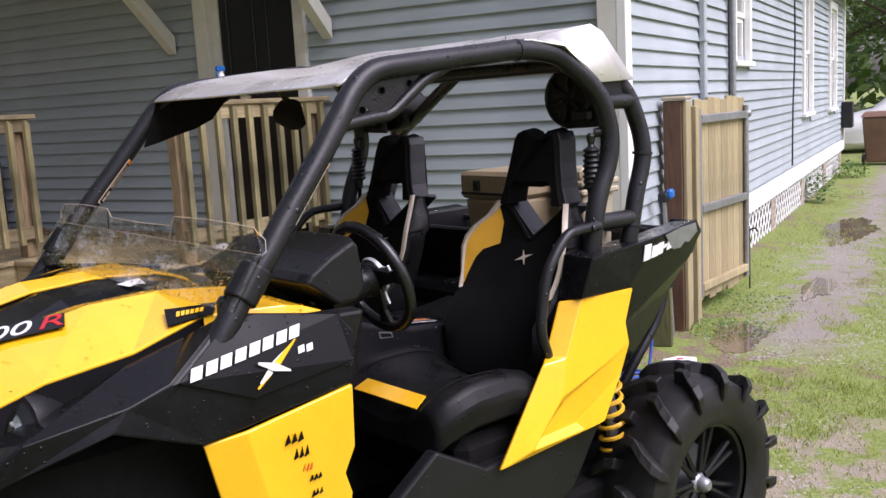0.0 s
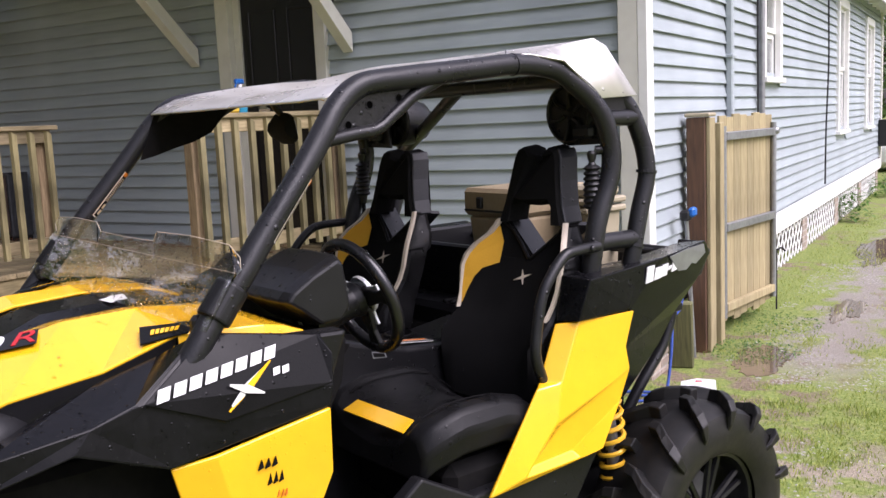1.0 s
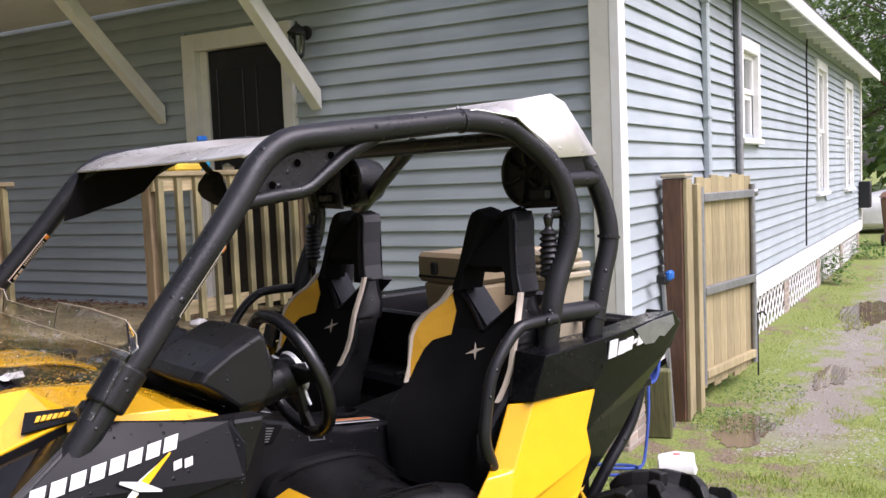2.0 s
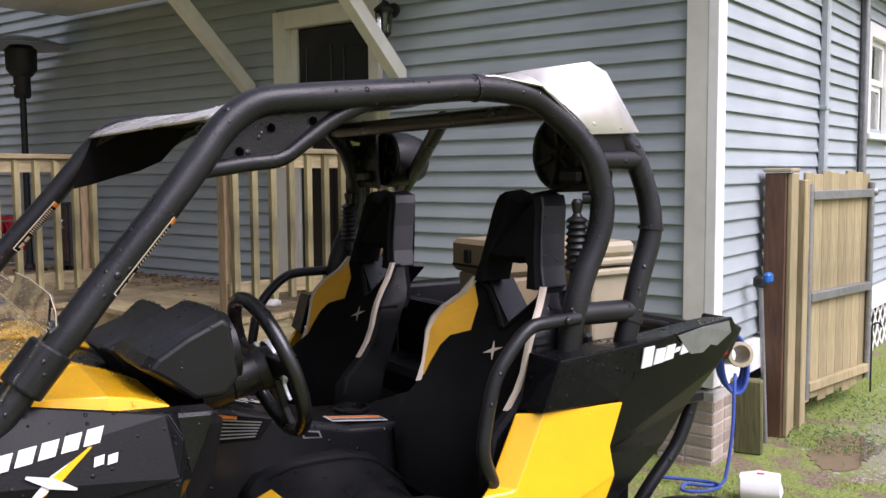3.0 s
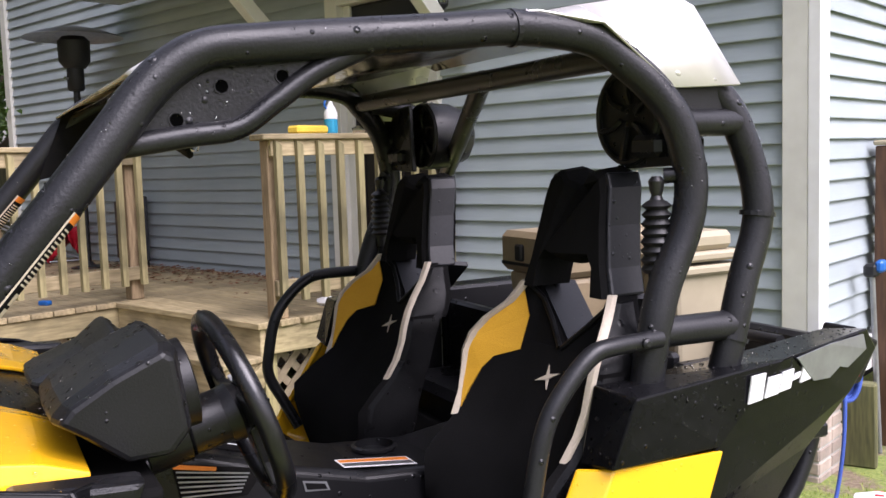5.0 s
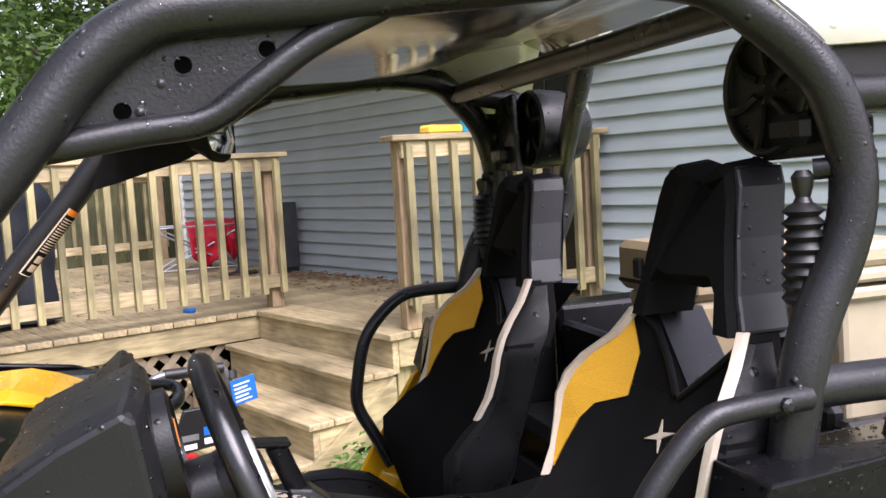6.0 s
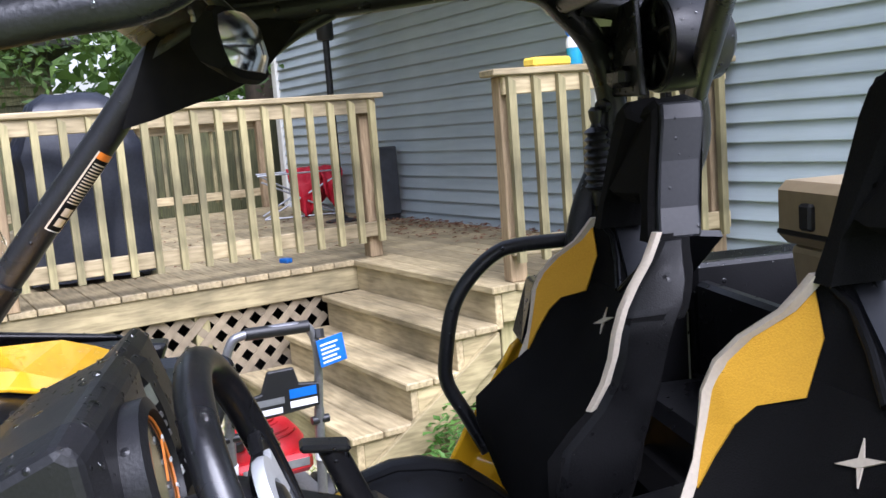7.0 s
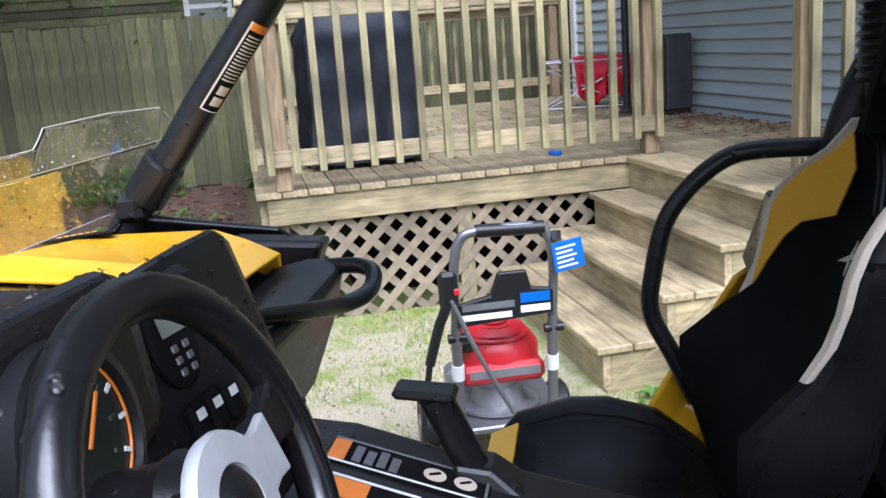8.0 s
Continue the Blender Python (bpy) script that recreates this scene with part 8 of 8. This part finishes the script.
    tag = part("hang_tag", block((0.118, 0.29, 0.770), (0.225, 0.293, 0.870), 0.002, m=pose(0.17, 0, 0.8) @ pose(0, 0, 0, 0, -7, -8) @ pose(-0.17, 0, -0.8)), M_BLUE, t, "blue card tag with white print")
    for k in range(5):
        part("print_bar", block((0.13, 0.2925, 0.782 + 0.016 * k), (0.20 - 0.012 * (k % 2), 0.2945, 0.788 + 0.016 * k), m=pose(0.17, 0, 0.8) @ pose(0, 0, 0, 0, -7, -8) @ pose(-0.17, 0, -0.8)), M_WHITE, tag)
    part("tag_tie", tube([(0.17, 0.285, 0.87), (0.172, 0.275, 0.90)], 0.02, 8, steps=1), M_BOOT, t)
    for ob in t.children_recursive:
        ob.data.transform(Matrix.Diagonal((-1, 1, 1, 1)))
        ob.data.flip_normals()


washer()

# ---- load in the cargo bed ----
def bed_load():
    t = thing("storage_box", "brown plastic storage box riding in the cargo bed", "box", CAR @ pose(-0.375, 0.06, 1.052, 0, 0, 0))
    part("body", loft([[(-0.16, -0.165, 0), (0.13, -0.165, 0), (0.13, 0.05, 0), (-0.16, 0.05, 0)], [(-0.18, -0.19, 0.30), (0.155, -0.19, 0.30), (0.155, 0.065, 0.30), (-0.18, 0.065, 0.30)]]), M_TAN, t, bevel=0.012)
    part("lid", block((-0.19, -0.203, 0.302), (0.17, 0.075, 0.40), 0.014), M_TAN, t)
    part("latch", block((0.165, -0.12, 0.33), (0.18, -0.09, 0.37), 0.004), M_LANTERN, t)
    part("lid_groove", block((0.155, -0.19, 0.318), (0.174, 0.06, 0.326), 0.002), M_LANTERN, t)
    t = thing("storage_bin", "cream plastic bin with a ribbed rim in the cargo bed", "bin", CAR @ pose(-0.48, 0.225, 1.052, 0, 0, 0))
    part("body", loft([[(-0.07, -0.05, 0), (0.07, -0.05, 0), (0.07, 0.05, 0), (-0.07, 0.05, 0)], [(-0.085, -0.06, 0.32), (0.085, -0.06, 0.32), (0.085, 0.06, 0.32), (-0.085, 0.06, 0.32)]]), M_BEIGE, t, bevel=0.012)
    for z in (0.305, 0.335):
        part("rim", block((-0.10, -0.075, z), (0.10, 0.075, z + 0.022), 0.006), M_BEIGE, t)
    part("lid", block((-0.085, -0.06, 0.358), (0.085, 0.06, 0.40), 0.012), M_BEIGE, t)


bed_load()

# ---- fence, neighbour's house, trees ----
def back_fence():
    t = tagged(new("fence"), "old grey-green board fence behind the deck", "fence", kind="structure")
    t.matrix_world = pose(-12.0, 0, 0)
    meshes = [to_mesh("fence_board", block((-0.01, 0, 0.02 + d), (0.012, 0.138, 1.93 + e), 0.003), M_OLDFENCE) for d, e in ((0, 0), (0.02, 0.03), (-0.01, -0.02), (0.01, 0.015))]
    rnd = random.Random(8)
    y = -9.0
    while y < 14:
        piece("fence_board", rnd.choice(meshes), t, Matrix.Translation((rnd.uniform(-0.004, 0.004), y, rnd.uniform(-0.015, 0.015))))
        y += 0.142
    for z in (0.4, 1.0, 1.6):
        part("fence_rail", block((-0.055, -9, z), (-0.015, 14, z + 0.085), 0.004), M_OLDFENCE, t)


back_fence()


def neighbour():
    t = thing("neighbour_house", "grey-green sided neighbouring house with white windows", "house", pose(-18.5, 0.0, 0))
    part("wall", block((-5.0, -6.0, 0.0), (0.0, 4.6, 3.6)), M_OLDFENCE, t)
    z = 0.2
    while z < 3.5:
        part("siding_board", prism([(0.0, z), (0.026, z), (0.006, z + 0.15), (0.0, z + 0.15)], "y", -6.0, 4.6), M_OLDFENCE, t)
        z += 0.15
    part("roof", sheet([(0.5, -6.5, 3.5), (0.5, 5.1, 3.5), (-2.5, 4.0, 5.2), (-2.5, -5.4, 5.2), (-5.5, -6.5, 3.5), (-5.5, 5.1, 3.5)], [(0, 1, 2, 3), (3, 2, 5, 4), (1, 5, 2), (0, 3, 4)]), M_SHINGLE, t, solid=0.1)
    for y in (1.75, 2.75, -2.5):
        w = part("window", block((0.0, y - 0.42, 1.75), (0.05, y + 0.42, 2.95), 0.01), M_WHITEWOOD, t, "white framed window")
        for zz in (1.83, 2.39):
            part("pane", block((0.045, y - 0.32, zz), (0.056, y + 0.32, zz + 0.48)), M_LCD, w)


neighbour()


def tree(x, y, height, spread, seed, leaves, label, low=0.28):
    rnd = random.Random(seed)
    t = thing("tree", label, "tree", pose(x, y, 0), group="trees round the yard")
    bm = bmesh.new()
    top = (rnd.uniform(-0.4, 0.4), rnd.uniform(-0.4, 0.4), height * 0.75)
    r0 = height * 0.022 + 0.05
    tube([(0, 0, -0.1), (top[0] * 0.2, top[1] * 0.2, height * 0.25), (top[0] * 0.6, top[1] * 0.6, height * 0.5), top], r0, 10, bm, steps=4, radii=[r0 * 1.3, r0, r0 * 0.9, r0 * 0.75, r0 * 0.6, r0 * 0.45, r0 * 0.3])
    tips = []
    for k in range(13):
        u = low + (0.98 - low) * k / 13
        a = k * 2.4 + rnd.uniform(-0.4, 0.4)
        base = Vector((top[0] * u, top[1] * u, height * 0.75 * u))
        ln = spread * (1.05 - 0.55 * u) * rnd.uniform(0.75, 1.15)
        mid = base + Vector((math.cos(a) * ln * 0.55, math.sin(a) * ln * 0.55, ln * rnd.uniform(0.2, 0.4)))
        end = base + Vector((math.cos(a) * ln, math.sin(a) * ln, ln * rnd.uniform(0.3, 0.7)))
        tube([base, mid, end], r0 * 0.3, 6, bm, steps=3, radii=[r0 * 0.4, r0 * 0.28, r0 * 0.18, r0 * 0.1])
        tips += [mid, end, (mid + end) / 2]
        for j in range(2):
            b = a + rnd.uniform(-1, 1)
            tw = mid + Vector((math.cos(b), math.sin(b), rnd.uniform(0.0, 0.8))) * ln * 0.45
            tube([mid, (mid + tw) / 2 + Vector((0, 0, 0.1)), tw], r0 * 0.12, 5, bm, steps=2)
            tips.append(tw)
    tips.append(Vector(top) + Vector((0, 0, height * 0.1)))
    part("trunk", bm, M_BARK, t, "rough brown trunk and limbs", smooth=True)
    verts, faces = [], []
    clumps = []
    for p in tips:
        for j in range(5):
            clumps.append((p + Vector((rnd.gauss(0, 1), rnd.gauss(0, 1), rnd.gauss(0, 0.8))) * spread * 0.17, spread * rnd.uniform(0.05, 0.13)))
    for k in range(leaves):
        c, s = clumps[k % len(clumps)]
        p = c + Vector((rnd.gauss(0, 1), rnd.gauss(0, 1), rnd.gauss(0, 0.75))) * s
        size = rnd.uniform(0.035, 0.08) * (1 + height * 0.03)
        d = Vector((rnd.gauss(0, 1), rnd.gauss(0, 1), rnd.gauss(-0.3, 0.6))).normalized() * size
        e = d.orthogonal().normalized()
        e.rotate(Matrix.Rotation(rnd.uniform(0, 6.28), 3, d))
        e *= size * 0.42
        n = len(verts)
        verts += [p - d, p + e * 0.9 - d * 0.1, p + d, p - e * 0.9 - d * 0.1]
        faces.append((n, n + 1, n + 2, n + 3))
    me = bpy.data.meshes.new("crown")
    me.from_pydata([tuple(v) for v in verts], [], faces)
    me.materials.append(M_LEAF)
    ob = new("crown", me)
    ob.parent = t
    return t


# the last three stand out of view, added to block sky light
for tx, ty, th, ts, sd, nl in ((-14.2, 6.8, 8.5, 3.4, 1, 22000), (-16.5, 10.5, 10.0, 4.0, 2, 20000), (-14.6, 2.9, 9.5, 3.0, 3, 9000), (-17.0, -2.5, 9.0, 3.4, 4, 9000), (-14.0, 14.5, 9.0, 3.8, 5, 10000),
                               (-0.6, 27.5, 8.0, 3.4, 6, 14000), (3.6, 31.0, 9.0, 4.0, 7, 12000), (-5.0, 31.0, 10.0, 4.0, 8, 10000), (8.5, 34.0, 10.0, 4.4, 9, 8000),
                               (-10.0, -5.0, 10.0, 4.2, 10, 24000), (-6.5, -5.5, 10.0, 4.2, 11, 22000), (-3.5, -12.0, 9.0, 4.0, 12, 7000)):
    tree(tx, ty, th, ts, sd, nl, "leafy green tree behind the fence" if tx < -10 else "leafy green tree beyond the end of the house" if ty > 0 else "unseen leafy green tree added to shade the front yard")


# unseen tree added to darken the left of the house front
tree(-9.2, -1.8, 10.0, 4.6, 21, 42000, "unseen tall leafy tree added to shade the deck and house front", low=0.6)


def far_woods():
    rnd = random.Random(12)
    verts, faces = [], []
    for k in range(26000):
        if k % 2:
            x, y = rnd.uniform(-34, -23), rnd.uniform(-25, 40)
        else:
            x, y = rnd.uniform(-25, 40), rnd.uniform(38, 50)
        h = 7.5 + 3.0 * noise.noise((x * 0.12, y * 0.12, 2.0))
        z = rnd.uniform(0.0, 1.0) ** 0.8 * h
        p = Vector((x, y, z))
        s = rnd.uniform(0.2, 0.45)
        d = Vector((rnd.gauss(0, 1), rnd.gauss(0, 1), rnd.gauss(0, 0.7))).normalized() * s
        e = d.orthogonal().normalized() * s * 0.6
        n = len(verts)
        verts += [p - d, p + e, p + d, p - e]
        faces.append((n, n + 1, n + 2, n + 3))
    me = bpy.data.meshes.new("far_woods")
    me.from_pydata([tuple(v) for v in verts], [], faces)
    me.materials.append(M_LEAF)
    tagged(new("far_woods", me), "dense green woods in the distance", "woods", kind="stuff")


far_woods()


def weeds(x, y, r, n, seed, label, leaf=0.06, tall=0.3):
    rnd = random.Random(seed)
    verts, faces = [], []
    for k in range(n):
        a, q = rnd.uniform(0, 6.28), r * rnd.random() ** 0.6
        p = Vector((x + q * math.cos(a), y + q * math.sin(a), rnd.uniform(0.02, tall) * (1.1 - q / r * 0.6)))
        d = Vector((rnd.gauss(0, 1), rnd.gauss(0, 1), rnd.gauss(0.1, 0.4))).normalized() * leaf * rnd.uniform(0.6, 1.2)
        e = d.cross(Vector((0, 0, 1))).normalized() * d.length * 0.5
        i = len(verts)
        verts += [p - d, p + e + Vector((0, 0, 0.006)), p + d, p - e + Vector((0, 0, 0.006))]
        faces.append((i, i + 1, i + 2, i + 3))
    me = bpy.data.meshes.new("weeds")
    me.from_pydata([tuple(v) for v in verts], [], faces)
    me.materials.append(M_WEED)
    return tagged(new("weeds", me), label, "weeds", kind="stuff")


weeds(-4.22, 3.95, 0.20, 330, 1, "broad-leaved weeds beside the steps", 0.030, 0.34)
weeds(-4.15, 3.75, 0.20, 90, 2, "low weeds beside the steps", 0.032, 0.09)
weeds(-1.74, 14.6, 0.28, 200, 3, "ferny weeds along the skirt board", 0.05, 0.55)
weeds(-1.7, 18.4, 0.4, 220, 4, "weeds along the foot of the wall", 0.05, 0.4)
weeds(-1.45, 6.62, 0.34, 380, 5, "low clover by the gate post", 0.013, 0.05)
weeds(-1.55, 7.5, 0.45, 420, 6, "low clover along the open gate", 0.013, 0.06)
weeds(-9.6, 1.2, 0.7, 90, 7, "sparse weeds on the littered soil", 0.06, 0.12)
weeds(-11.6, 0.8, 0.6, 380, 8, "green weeds along the old fence", 0.08, 0.4)
weeds(-11.5, 2.6, 0.5, 500, 9, "tall weeds at the deck corner", 0.09, 0.8)


def grass():
    rnd = random.Random(21)
    verts, faces = [], []

    def blade(x, y, h, lean):
        a = rnd.uniform(0, 6.28)
        w = rnd.uniform(0.0015, 0.0035)
        c, s = math.cos(a) * w, math.sin(a) * w
        b = rnd.uniform(0, 6.28)
        dx, dy = math.cos(b) * lean, math.sin(b) * lean
        z = hill(x, y) - 0.004
        n = len(verts)
        verts.extend([(x - c, y - s, z), (x + c, y + s, z), (x + dx * 0.4 + c * 0.8, y + dy * 0.4 + s * 0.8, z + h * 0.6), (x + dx * 0.4 - c * 0.8, y + dy * 0.4 - s * 0.8, z + h * 0.6), (x + dx, y + dy, z + h)])
        faces.extend([(n, n + 1, n + 2, n + 3), (n + 3, n + 2, n + 4)])
    made = 0
    while made < 170000:
        u = rnd.random()
        if u < 0.16:
            x, y = rnd.gauss(1.0, 3.0), rnd.gauss(2.0, 3.0)
            if x < -3.0 and y > 2:
                continue
        elif u < 0.72:
            x, y = rnd.uniform(-1.8, 3.0) + max(0.0, rnd.gauss(0, 1.2)), 3.2 + 13 * rnd.random() ** 1.6 - abs(rnd.gauss(0, 0.7))
            track = abs(x + 0.95) + 1.3 * (noise.noise((x * 2.2, y * 2.2, 0.4)) * 0.5)
            if y > 5.9 and track < 0.27 and rnd.random() < 0.95:
                continue
            if y < 6.8 and x < -0.7 and noise.noise((x * 2.5, y * 2.5, 7)) < 0.05 and rnd.random() < 0.8:
                continue
        elif u < 0.9:
            x, y = rnd.uniform(-6.0, -2.2), rnd.uniform(0.8, 4.2)
            if x < -4.4 and y > 3.4:
                continue
            if noise.noise((x * 1.7, y * 1.7, 3.1)) < 0.02 and rnd.random() < 0.88 - 0.5 * max(0.0, min(1.0, (-x - 4.6) / 1.0)):
                continue
        else:
            x, y = rnd.uniform(-3.5, 1.5), rnd.uniform(3.4, 5.6)
        if -1.3 < x < 0.5 and 3.3 < y < 5.0 and noise.noise((x * 2.1, y * 2.1, 9.0)) < 0.15 and rnd.random() < 0.7:
            continue
        clump = 0.6 + 0.8 * max(0, noise.noise((x * 5, y * 5, 1.0)) + 0.3)
        h = rnd.uniform(0.012, 0.040) * clump
        blade(x, y, h, h * rnd.uniform(0.2, 1.0))
        made += 1
    me = bpy.data.meshes.new("grass")
    me.from_pydata(verts, [], faces)
    me.materials.append(M_BLADE)
    tagged(new("grass", me), "short damp lawn grass in uneven tufts", "grass", kind="stuff")


grass()
